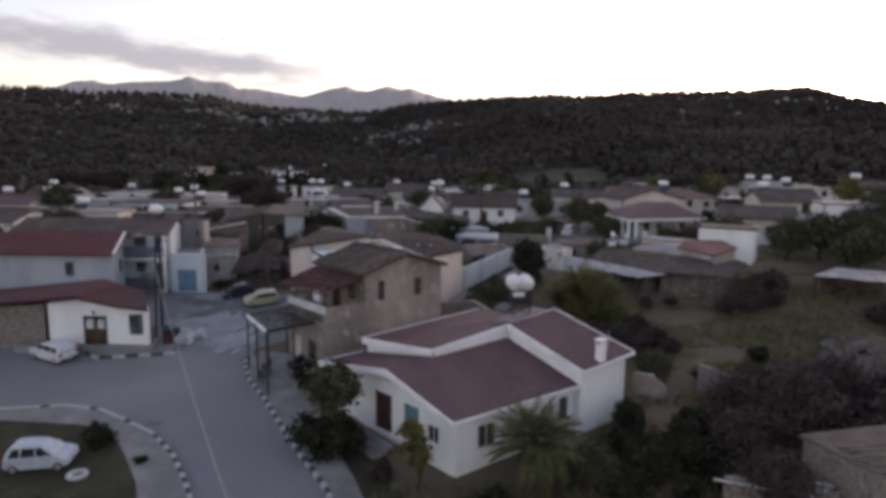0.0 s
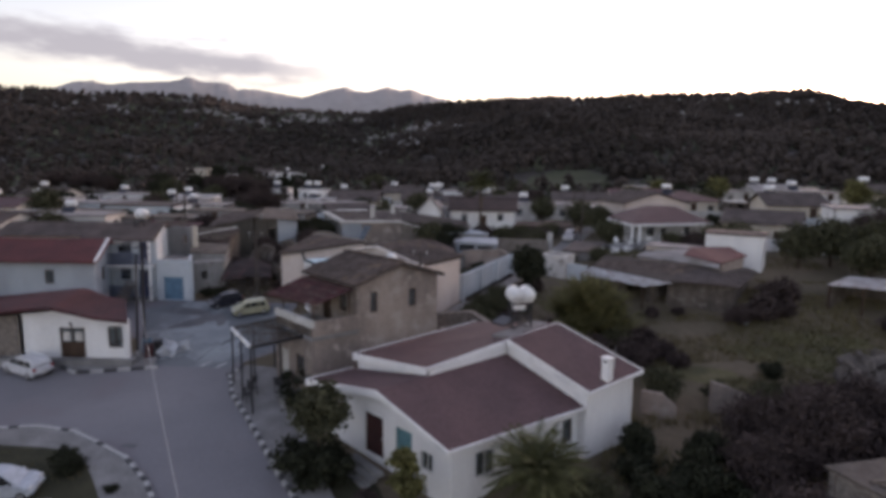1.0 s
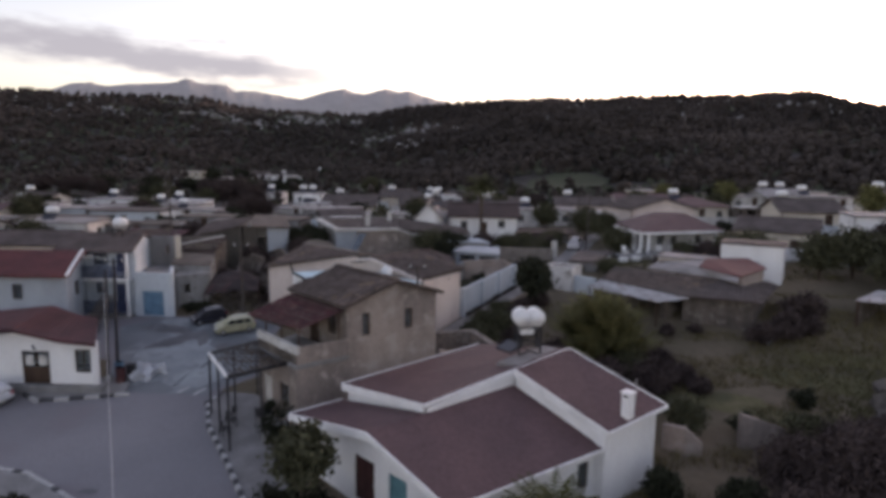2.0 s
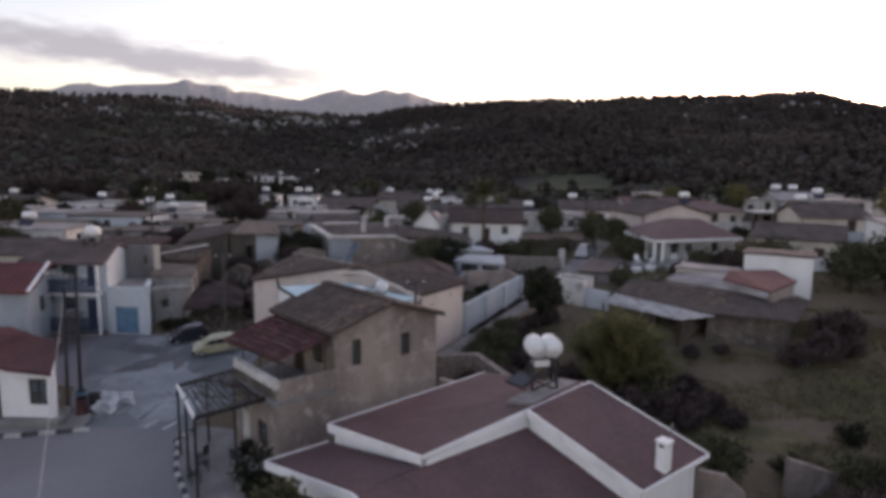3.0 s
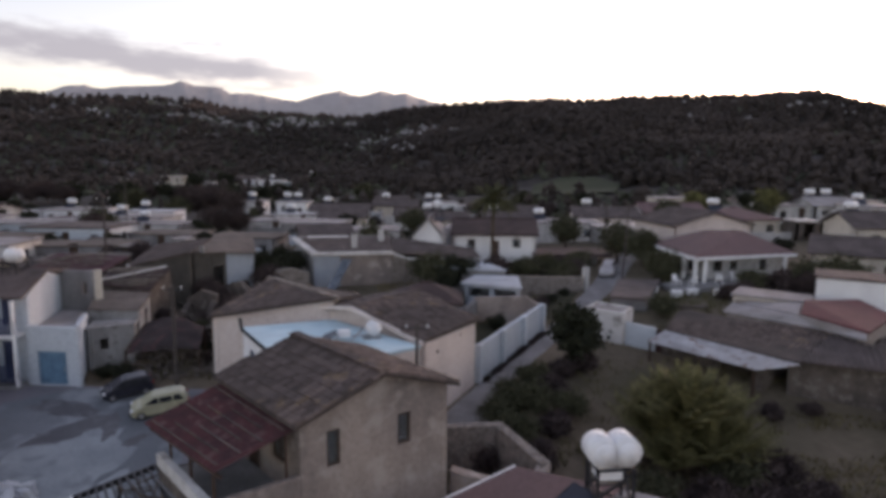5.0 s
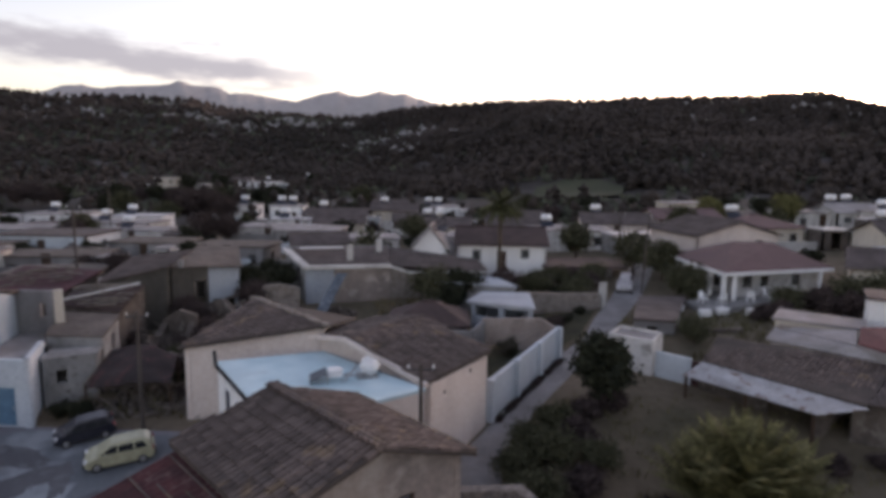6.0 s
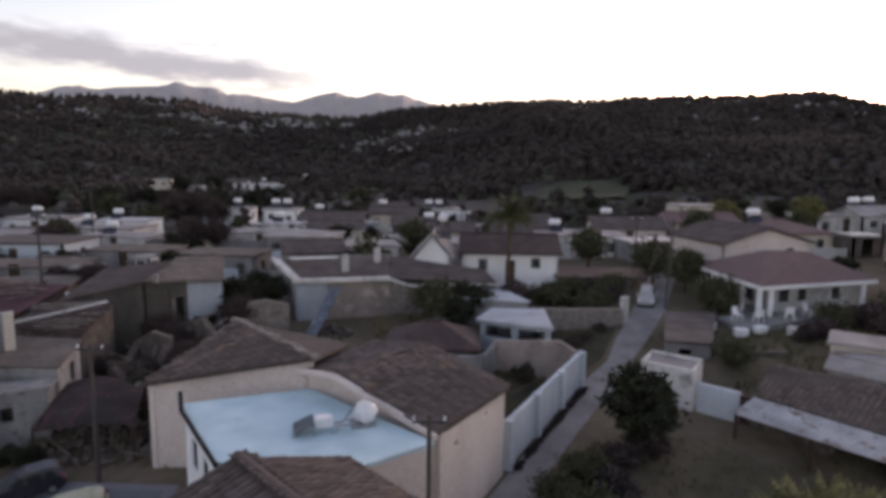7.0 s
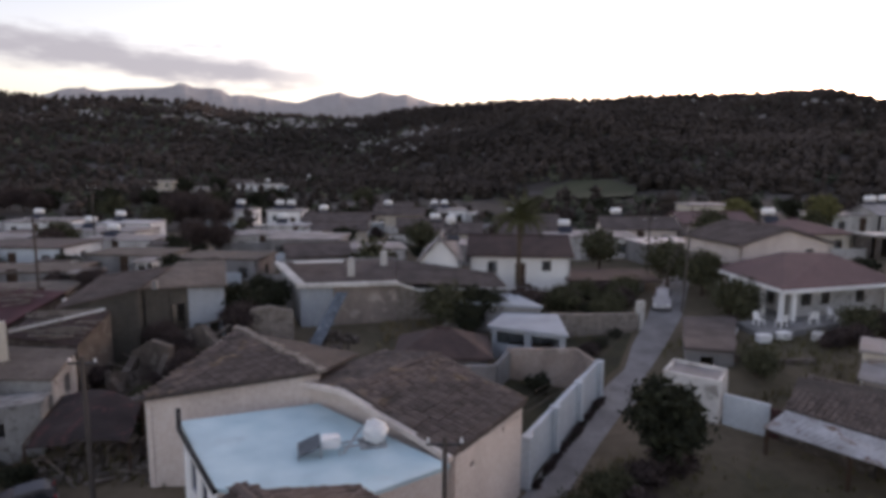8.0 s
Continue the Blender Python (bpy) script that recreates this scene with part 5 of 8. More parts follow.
def gable_house(name, x, y, w, d, rz, zb, ze, zr, label, wallmat, roofmat, openings=None, ridge="x", category="house", group="village houses", over=0.35):
    """A house of width w (local x) and depth d (local y) about its middle; the ridge runs along x or y, or the roof is hipped."""
    T = Matrix.Translation((x, y, 0)) @ Matrix.Rotation(radians(rz), 4, "Z")

    def G(a, b):
        p = T @ Vector((a, b, 0))
        return (p.x, p.y)

    root = thing(name, x, y, zb, label, category, group)
    c = [G(-w / 2, -d / 2), G(w / 2, -d / 2), G(w / 2, d / 2), G(-w / 2, d / 2)]
    k = ze - 0.08
    if ridge == "x":
        tops = {0: k, 1: [(0, k), (d / 2, zr - 0.15), (d, k)], 2: k, 3: [(0, k), (d / 2, zr - 0.15), (d, k)]}
    elif ridge == "y":
        tops = {0: [(0, k), (w / 2, zr - 0.15), (w, k)], 1: k, 2: [(0, k), (w / 2, zr - 0.15), (w, k)], 3: k}
    else:
        tops = {i: k for i in range(4)}
    walls(root, c, zb - 0.8, tops, openings, wallmat)
    a, b = w / 2 + over, d / 2 + over

    def R(u, v, z):
        return (*G(u, v), z)

    if ridge == "x":
        planes = [[R(-a, -b, ze), R(a, -b, ze), R(a, 0, zr), R(-a, 0, zr)], [R(-a, 0, zr), R(a, 0, zr), R(a, b, ze), R(-a, b, ze)]]
        line = (R(-a, 0, zr), R(a, 0, zr))
    elif ridge == "y":
        planes = [[R(-a, -b, ze), R(0, -b, zr), R(0, b, zr), R(-a, b, ze)], [R(0, -b, zr), R(a, -b, ze), R(a, b, ze), R(0, b, zr)]]
        line = (R(0, -b, zr), R(0, b, zr))
    else:
        h = max(a - b, 0.4)
        planes = [[R(-a, -b, ze), R(a, -b, ze), R(h, 0, zr), R(-h, 0, zr)], [R(-h, 0, zr), R(h, 0, zr), R(a, b, ze), R(-a, b, ze)], [R(-a, -b, ze), R(-h, 0, zr), R(-a, b, ze)], [R(a, -b, ze), R(a, b, ze), R(h, 0, zr)]]
        line = (R(-h, 0, zr), R(h, 0, zr))
    for pl in planes:
        roof_plane(root, pl, 0.13, roofmat)
    bm = bmesh.new()
    rod(bm, line[0], line[1], 0.12, seg=6)
    part("ridge_cap", bm, roofmat, root)
    return root


# courtyard shelter behind the tiled house
gable_house("shelter", -1.5, 66.3, 4.9, 4.0, 0, 2.8, 4.35, 5.45, "shelter with a dark brown hip roof behind the tiled house", "greywall", "darkroof", ridge="hip", category="shelter")

# hut, shed and yard buildings on the field side of the lane


flat_house("hut", [(9.3, 60.1), (11.25, 58.6), (12.4, 60.4), (10.4, 61.9)], 2.2, 4.85, "small white hut with a pale parapet roof", "bluewhite", "flatroof", {0: [(0.6, 1.4, 2.4, 4.3, "whitedoor")]}, "hut", 0.05, 0.06)
masonry("parapet", [(9.2, 60.1), (11.3, 58.5), (12.5, 60.4), (10.4, 62.0), (9.2, 60.1)], [5.06] * 5, 0.15, "white_old", "white parapet round the hut roof")
masonry("garden_wall", [(11.5, 58.6), (13.0, 57.35)], [4.45, 4.4], 0.2, "bluewhite", "white rendered yard wall beside the hut")
masonry("gate_leaf", [(13.02, 57.33), (13.5, 56.95)], [4.3, 4.3], 0.06, "brownpaint", "dark metal yard gate leaf", "gate")
flat_house("house", [(12.3, 65.3), (14.8, 64.7), (18.3, 72.3), (14.8, 72.3)], 3.0, 4.6, "low house with a flat brown roof along the lane", "greywall", "greyroof", {0: [(0.8, 1.5, 3.4, 4.2, "hole")]})
masonry("garden_wall", [(15.0, 65.1), (17.2, 64.8), (19.2, 64.4)], [4.3, 4.1, 4.3], 0.3, "adobe", "low crumbling garden wall")


def tiled_shed():
    root = thing("shed", 17, 54, 1.9, "low shed with clay tiles and a pale sheet eave", "shed")
    walls(root, [(13.3, 57.0), (17.2, 52.3), (21.4, 55.6), (16.2, 60.0)], 1.2, {0: 4.2, 1: [(0, 4.2), (5.3, 4.85)], 2: 4.9, 3: [(0, 5.0), (4.2, 4.3)]}, {0: [(3.6, 5.6, 1.4, 3.8, "hole")]}, "adobe")
    a, b, c, d = Vector((12.1, 56.1, 3.95)), Vector((16.2, 51.15, 3.9)), Vector((18.4, 51.1, 4.2)), Vector((13.3, 56.6, 4.5))
    r = roof_plane(root, [a, b, c, d], 0.05, "tin", "pale corrugated sheet eave")
    n = 26
    for i in range(n):
        s = (i + 0.5) / n
        p, q = a.lerp(b, s), d.lerp(c, s)
        bm = bmesh.new()
        bar(bm, p + Vector((0, 0, 0.01)), q + Vector((0, 0, 0.01)), 0.05, 0.03)
        part("sheet_rib", bm, "tin", r)
    p, q, u, v = Vector((13.3, 56.65, 4.54)), Vector((18.45, 51.3, 4.3)), Vector((22.0, 54.6, 5.0)), Vector((15.0, 58.8, 5.25))
    r = roof_plane(root, [p, q, u, v], 0.1, "tile_bed", "old clay tile roof")
    tiles(r, p, q, u, v, (15, 56), 220)
    for s in (0.02, 0.5, 0.97):
        w = a.lerp(b, s)
        bm = bmesh.new()
        bar(bm, (w.x + 0.1, w.y + 0.1, ground_z(w.x, w.y) - 0.1), (w.x + 0.1, w.y + 0.1, w.z - 0.05), 0.12)
        part("post", bm, "wood", root)


tiled_shed()


def lean_to():
    """The low tiled roof that carries the shed on before the red-roofed yard house."""
    root = thing("shed", 22.6, 51.4, 2.3, "low brown lean-to with an old tile roof", "shed")
    walls(root, [(18.3, 52.0), (22.6, 50.2), (25.9, 54.5)], 1.6, {0: [(0, 4.1), (4.66, 4.15)], 1: [(0, 4.15), (5.4, 4.55)]}, {}, "adobe", skip=(2,))
    roof_plane(root, [(18.5, 51.3, 4.34), (22.9, 49.5, 4.3), (22.86, 52.3, 4.85), (21.95, 54.3, 5.05)], 0.1, "greyroof", "old brown tile roof")
    roof_plane(root, [(22.94, 49.5, 4.3), (26.5, 54.3, 4.65), (25.95, 55.0, 4.85), (22.9, 52.32, 4.85)], 0.1, "greyroof", "old brown tile roof")


lean_to()


def red_sheet_house():
    root = thing("house", 22, 56, 2.6, "low house with a red and grey sheet roof in the yard", "house")
    walls(root, [(17.9, 58.7), (21.7, 54.9), (22.8, 52.6), (25.8, 55.3), (25.6, 58.0), (19.3, 60.5)], 2.0, {0: 5.1, 1: 5.2, 2: 5.6, 3: 5.7, 4: 5.6, 5: 5.2}, {2: [(1.4, 2.6, 2.8, 4.8, "door")]}, "brownwall")
    roof_plane(root, [(21.0, 56.0, 5.8), (22.6, 52.3, 5.65), (26.0, 55.3, 5.85), (25.8, 58.1, 6.2), (22.2, 57.7, 6.2)], 0.12, "redroof_b", "dull red sheet roof")
    roof_plane(root, [(17.7, 58.8, 5.2), (21.6, 54.6, 5.2), (22.3, 52.0, 5.3), (22.5, 52.4, 5.55), (20.9, 56.0, 5.7), (22.1, 57.8, 6.0), (19.2, 60.7, 5.4)], 0.1, "flatroof", "grey sheet roof")


red_sheet_house()
flat_house("house", [(19.3, 60.9), (23.0, 58.6), (24.3, 60.6), (20.9, 63.2)], 3.2, 5.8, "pale low yard house with a flat roof", "cream", "flatroof", {0: [(1.6, 2.6, 4.6, 5.5, "darkwin")]})
flat_house("house", [(24.7, 60.8), (28.9, 58.4), (30.6, 61.2), (26.4, 63.6)], 3.4, 7.1, "tall white rendered house with a grey roof", "white", "greyroof", {1: [(1, 1.7, 5.6, 6.6, "darkwin")]})
flat_house("shelter", [(-1.6, 73.4), (5.0, 71.9), (3.6, 75.8), (-1.6, 76.8)], 3.4, 5.4, "low grey-walled outbuilding with a pale roof", "greywall", "greyblue", {0: [(2, 3, 4.2, 5.0, "darkwin")]}, "hut", 0.2)
flat_house("shelter", [(1.5, 68.3), (5.6, 66.3), (5.8, 71.0), (2.6, 71.2)], 3.2, 5.0, "open-fronted grey-blue hut with a sheet roof", "greyblue", "greyblue", {0: [(0.3, 2.1, 4.0, 4.75, "hole"), (2.5, 4.3, 4.0, 4.75, "hole")]}, "hut", 0.35)


# verandah house
def verandah_house():
    root = thing("house", 27, 76, 4.2, "house with a wide red-brown hip roof and a white verandah", "house")
    c = [(22.4, 72.9), (30.2, 75.2), (29.6, 81.6), (21.9, 80.0)]
    walls(root, c, 3.6, {i: 6.75 for i in range(4)}, {0: [(0.8, 1.7, 5.3, 6.3, "darkwin"), (2.5, 3.3, 5.3, 6.2, "darkwin"), (5.6, 6.4, 5.3, 6.2, "darkwin")], 3: [(1.2, 2.2, 4.6, 6.4, "door"), (3.8, 5.0, 5.0, 6.3, "darkwin")]}, "white_old")
    e = [(20.8, 71.2, 6.85), (30.9, 74.3, 6.85), (30.3, 82.2, 6.9), (20.2, 80.7, 6.9)]
    r1, r2 = (24.2, 77.6, 8.5), (27.4, 77.2, 8.5)
    for pl in ([e[0], e[1], r2, r1], [e[1], e[2], r2], [e[2], e[3], r1, r2], [e[3], e[0], r1]):
        roof_plane(root, pl, 0.16, "redroof", "dull red-brown roof slope")
    for a, b, n in ((e[0], e[1], 1), (e[3], e[0], 4)):
        for i in range(n + 1):
            t = (i + 0.1) / (n + 0.2)
            x, y = a[0] + (b[0] - a[0]) * t, a[1] + (b[1] - a[1]) * t
            x, y = x + (25.5 - x) * 0.05, y + (77 - y) * 0.05
            bm = bmesh.new()
            bar(bm, (x, y, ground_z(x, y)), (x, y, 6.75), 0.28)
            part("post", bm, "white", root)
        bm = bmesh.new()
        bar(bm, (*a[:2], 6.68), (*b[:2], 6.68), 0.2, 0.25)
        part("beam", bm, "white", root)
    bm = bmesh.new()
    slab(bm, [(20.9, 71.4, 4.6), (30.6, 74.4, 4.6), (30.4, 75.6, 4.6), (22.6, 80.4, 4.6), (20.4, 80.4, 4.6)], 0.6)
    part("verandah_floor", bm, "concrete", root)


verandah_house()
gable_house("house", 26.2, 86.5, 8.6, 8.0, 12, 4.6, 8.5, 9.8, "pinkish two-storey house with a low gable roof", "pink", "greyroof", {0: [(1.2, 2.2, 6.4, 7.2, "darkwin"), (6.2, 7.0, 7.0, 8.0, "darkwin")]}, ridge="y")

flat_house("house", [(10.2, 83.6), (15.6, 83.4), (15.8, 87.4), (10.4, 87.6)], 3.8, 5.2, "low outbuilding with a brown sheet roof beside the lane hedge", "greywall", "darkroof", {0: [(2.0, 3.0, 4.0, 5.0, "hole")]}, "house", 1.6)


# white house with the tall palm
gable_house("house", 5.2, 88, 8.6, 7.4, -3, 4.3, 7.15, 8.5, "white house with a dark brown gable roof and small windows", "white", "darkroof", {0: [(1.5, 2.3, 5.6, 6.6, "darkwin"), (3.9, 4.8, 4.5, 6.5, "door"), (6.2, 7.0, 5.8, 6.7, "darkwin")], 3: [(3, 4, 5.6, 6.8, "darkwin")]})
gable_house("house", -1.8, 86, 3.2, 6.0, -3, 4.2, 6.9, 8.9, "narrow white gabled outhouse beside the white house", "white", "flatroof", {0: [(0.5, 2.4, 4.4, 6.2, "hole")]}, ridge="y")
water_tanks(-1.0, 84.5, 8.3, "white water tank above the narrow outhouse", twin=False)


# ---- the long ruin with the collapsed roof ----
def ruin():
    root = thing("house", -4, 79, 3.4, "long half-ruined house with broken plaster and sagging roofs", "house")
    walls(root, [(-11.6, 73.6), (-5.0, 75.0), (-5.6, 82.5), (-15.0, 80.8)], 2.8, {1: 6.3, 2: 7.2, 3: [(0, 6.9), (8.0, 6.35)]}, {}, "dirtywall", skip=(0,))
    wall(root, (-11.6, 73.6), (-9.4, 74.07), 2.8, 6.32, (), "greyblue")
    wall(root, (-9.36, 74.08), (-5.0, 75.0), 2.8, 6.33, (), "brownwall")
    walls(root, [(-5.0, 75.02), (3.2, 77.6), (2.6, 81.8), (-5.6, 82.3)], 2.8, {0: [(0, 6.3), (1.6, 5.75), (8.6, 5.5)], 1: 5.5, 2: 5.9, 3: 6.4}, {0: [(6.3, 7.1, 4.0, 5.2, "hole")]}, "stone")
    bm = bmesh.new()
    slab(bm, [(-11.8, 73.3, 6.6), (-4.9, 74.7, 6.6), (-4.9, 75.2, 6.6), (-11.8, 73.8, 6.6)], 0.28)
    slab(bm, [(-15.4, 80.7, 7.1), (-11.75, 73.4, 6.6), (-11.2, 73.6, 6.6), (-14.8, 80.9, 7.1)], 0.25)
    bar(bm, (-4.9, 74.9, 6.42), (-3.5, 75.35, 5.88), 0.3, 0.2)
    bar(bm, (-3.5, 75.35, 5.86), (3.3, 77.5, 5.6), 0.3, 0.16)
    part("coping", bm, "white_old", root)
    roof_plane(root, [(-11.5, 74.0, 6.4), (-5.1, 75.3, 6.4), (-5.8, 82.8, 7.2), (-14.8, 81.1, 7.0)], 0.12, "greyroof", "sagging tile roof")
    roof_plane(root, [(-5.0, 75.2, 6.5), (3.3, 77.5, 5.7), (2.6, 82.0, 6.0), (-5.6, 82.7, 7.0)], 0.12, "greyroof", "sagging tile roof")
    for x, y, z in ((-8.5, 76.6, 7.9), (-6.4, 80, 8.0)):
        bm = bmesh.new()
        box(bm, (x, y, z - 0.6), (0.5, 0.5, 1.3), 12)
        part("chimney", bm, "white_old", root)
    bm = bmesh.new()
    bar(bm, (-13.0, 77.6, 7.5), (-9.4, 78.4, 7.5), 0.4, 0.08)
    part("roof_sheet", bm, "plastic", root, "bright white sheet lying on the roof")
    # a dark sheet that leans on the wall
    bm = bmesh.new()
    bar(bm, (-9.9, 68.6, 3.05), (-8.6, 73.2, 6.1), 0.85, 0.06)
    tagged(part("metal_sheet", bm, "sheetblue"), "dull blue-grey sheet leaning on the ruined wall", "metal sheet")


ruin()

# ---- old houses and ruins behind the garage ----
flat_house("house", [(-21.4, 55.9), (-19.3, 57.2), (-19.6, 58.2), (-21.9, 57.6)], 1.8, 4.35, "low whitish lean-to with a pale sheet roof", "dirtywall", "dirtywall", {0: [(0.6, 1.1, 3.0, 3.7, "hole")]}, "house", 0.12)


def slope_house(name, corners, zb, tops, label, wallmat, roofmat, openings=None, over=0.25):
    """A house whose roof is one uneven slope: a height for each corner."""
    cx, cy = sum(c[0] for c in corners) / 4, sum(c[1] for c in corners) / 4
    root = thing(name, cx, cy, zb, label, "house", "village houses")
    walls(root, corners, zb - 0.6, list(tops), openings, wallmat)
    pts = []
    for (x, y), z in zip(corners, tops):
        L = math.hypot(x - cx, y - cy)
        pts.append((x + (x - cx) / L * over, y + (y - cy) / L * over, z + 0.1))
    roof_plane(root, [pts[0], pts[1], pts[2]], 0.1, roofmat)
    roof_plane(root, [pts[0], pts[2], pts[3]], 0.1, roofmat)
    return root


def loose_beam(a, b, w, label, material="rottenwood"):
    bm = bmesh.new()
    bar(bm, a, b, w, w * 0.7)
    tagged(part("beam", bm, material), label, "beam", "fallen roof beams")


slope_house("house", [(-22.6, 58.3), (-19.6, 58.5), (-20.4, 61.7), (-24.0, 61.9)], 2.0, (5.0, 4.9, 5.3, 5.4), "old plastered mud house with an earth roof", "dirtywall", "earthroof", {1: [(1.6, 2.3, 3.6, 4.6, "hole")]}, 0.15)
slope_house("house", [(-24.6, 62.6), (-21.0, 62.9), (-20.8, 65.9), (-25.0, 65.9)], 2.4, (5.75, 5.2, 6.35, 6.3), "decayed house with timbers across its broken roof", "adobe", "darkroof", {0: [(1.4, 2.2, 3.0, 4.2, "hole")]}, 0.05)
slope_house("house", [(-23.9, 66.1), (-20.1, 67.8), (-20.7, 73.6), (-25.0, 73.0)], 2.6, (6.5, 7.35, 7.7, 7.2), "olive brown rendered old house", "olivewall", "greyroof", {0: [(1.2, 1.9, 4.6, 5.4, "hole")], 1: [(2, 3, 4.4, 5.4, "darkwin")]})
slope_house("house", [(-33.5, 68.0), (-27.4, 66.6), (-26.8, 71.0), (-33.0, 72.0)], 2.8, (5.5, 5.4, 6.4, 6.5), "old house with a decayed dark red tile roof", "adobe", "redroof_d", {0: [(3.2, 4.0, 3.4, 4.6, "hole")]})


def ruined_row():
    """The low ruin that leans on the olive house: two tones of old plaster, a dark doorway and a broken roof."""
    root = thing("house", -19, 72, 3.0, "ruined house with grey plaster, dark doorway and brown roof", "house", "village houses")
    a, b, c, d = (-20.0, 68.4), (-16.4, 72.0), (-18.2, 76.6), (-21.2, 75.4)
    at = lambda k: (a[0] + (b[0] - a[0]) * k, a[1] + (b[1] - a[1]) * k)
    wall(root, a, at(0.28), 2.6, 7.25, (), "olivewall")
    wall(root, at(0.285), at(0.52), 2.6, [(0, 7.24), (1.2, 7.05)], [(0.1, 1.0, 2.9, 6.0, "hole")], "olivewall")
    wall(root, at(0.525), b, 2.6, [(0, 7.05), (2.4, 6.75)], [(0.3, 0.85, 3.0, 4.5, "hole"), (1.3, 2.1, 3.2, 4.4, "hole")], "greyblue")
    wall(root, b, c, 2.6, [(0, 6.75), (4.9, 7.6)], [(1.6, 2.4, 4.4, 5.4, "darkwin")], "dirtywall")
    wall(root, c, d, 2.6, 7.6, (), "dirtywall")
    for tri in ([(-20.2, 68.1, 7.36), (-16.1, 71.8, 6.86), (-18.0, 76.9, 7.75)], [(-20.2, 68.1, 7.36), (-18.0, 76.9, 7.75), (-21.0, 75.6, 7.85)]):
        roof_plane(root, tri, 0.12, "earthroof", "brown earth-covered roof")
    bm = bmesh.new()
    bar(bm, (-19.4, 68.6, 7.2), (-19.4, 68.6, 7.75), 0.28)
    part("roof_post", bm, "dirtywall", root, "short pale stub of masonry at the eave")


ruined_row()
masonry("ruined_outbuilding", [(-19.5, 62.6), (-18.6, 62.4), (-17.4, 62.2), (-17.2, 63.8), (-17.0, 65.4), (-18.2, 65.6), (-19.4, 65.8), (-19.45, 64.2), (-19.5, 62.6)], [3.9, 2.9, 3.6, 3.0, 4.6, 4.9, 4.2, 3.4, 3.9], 0.4, "adobe", "roofless brown outbuilding with broken walls", "ruin")
masonry("garden_wall", [(-14.6, 70.3), (-14.0, 70.1), (-12.8, 70.25), (-11.4, 70.7)], [4.3, 5.6, 5.75, 5.3], 0.5, "stone", "broken stub of a rubble stone wall")
masonry("garden_wall", [(-18.4, 68.2), (-16.2, 67.4), (-14.6, 66.0)], [4.4, 5.2, 4.2], 0.4, "adobe", "crumbling mud brick yard wall")
masonry("garden_wall", [(-17.4, 60.6), (-15.0, 60.2), (-13.9, 58.9)], [3.2, 3.5, 2.7], 0.35, "stone", "low broken rubble wall in the yard")
loose_beam((-24.5, 62.75, 6.04), (-21.0, 65.75, 6.6), 0.17, "long pale timber beam across the decayed roof", "white_old")
loose_beam((-23.6, 62.9, 5.8), (-21.0, 63.5, 5.5), 0.14, "short grey timber on the decayed roof")
loose_beam((-17.9, 61.0, 2.5), (-15.2, 59.9, 3.6), 0.14, "grey timber leaning on the broken wall")
loose_beam((-16.2, 62.6, 2.6), (-14.0, 61.2, 3.0), 0.14, "grey timber lying in the rubble yard")


def canopy():
    """A dark tarpaulin slung over the yard, sagging between its posts."""
    root = thing("canopy", -16.6, 56.6, ground_z(-16.6, 56.6), "dark brown tarpaulin canopy sagging over the rubble yard", "canopy")
    a, b, c, d = Vector((-18.9, 55.4, 3.25)), Vector((-14.6, 55.6, 3.3)), Vector((-15.3, 58.2, 4.0)), Vector((-19.2, 58.6, 4.1))
    n = 12
    vs, fs = [], []
    for i in range(n + 1):
        for j in range(n + 1):
            u, v = i / n, j / n
            p = a.lerp(b, u).lerp(d.lerp(c, u), v)
            p.z += 0.35 * math.sin(math.pi * u) * (0.4 + v) + 0.1 * noise.noise(Vector((u * 4, v * 4, 2))) - (0.75 * max(0, 0.25 - v) if u < 0.45 else 0)
            vs += [tuple(p)]
    for i in range(n):
        for j in range(n):
            k = i * (n + 1) + j
            fs.append((k, k + n + 1, k + n + 2, k + 1))
    sheet_ob = mesh_part("tarpaulin", vs, fs, "darktarp", root)
    sheet_ob.modifiers.new("thickness", "SOLIDIFY").thickness = 0.02
    for p in (a, b, c, d):
        bm = bmesh.new()
        bar(bm, (p.x, p.y, ground_z(p.x, p.y) - 0.05), (p.x, p.y, p.z), 0.08)
        part("post", bm, "wood", root)
    bm = bmesh.new()
    bar(bm, a, d, 0.07)
    part("beam", bm, "wood", root)


canopy()

# timbers and broken boards scattered over the ruins
rng = random.Random(43)
for i in range(34):
    x, y, a, L = rng.uniform(-24.6, -21.2), rng.uniform(62.9, 65.7), rng.uniform(-0.5, 0.6), rng.uniform(0.7, 2.2)
    u, v = (x + 24.8) / 3.9, (y - 62.7) / 3.2
    z = 0.18 + (1 - v) * (5.75 - 0.55 * u) + v * (6.3 + 0.05 * u) + rng.uniform(0, 0.12)
    loose_beam((x - math.cos(a) * L / 2, y - math.sin(a) * L / 2, z), (x + math.cos(a) * L / 2, y + math.sin(a) * L / 2, z + 0.05), rng.uniform(0.07, 0.13), "weathered board lying on the decayed roof")
rng = random.Random(45)
for i in range(22):
    x, y, a, L = rng.uniform(-32.6, -27.8), rng.uniform(68.2, 71.2), rng.uniform(-0.3, 0.8), rng.uniform(0.8, 2.6)
    z = 5.62 + 0.24 * (y - 67.4 - 0.2 * (x + 30) * -1) + rng.uniform(0, 0.15)
    loose_beam((x - math.cos(a) * L / 2, y - math.sin(a) * L / 2, z), (x + math.cos(a) * L / 2, y + math.sin(a) * L / 2, z + 0.05), rng.uniform(0.07, 0.14), "weathered board lying on the decayed red roof")
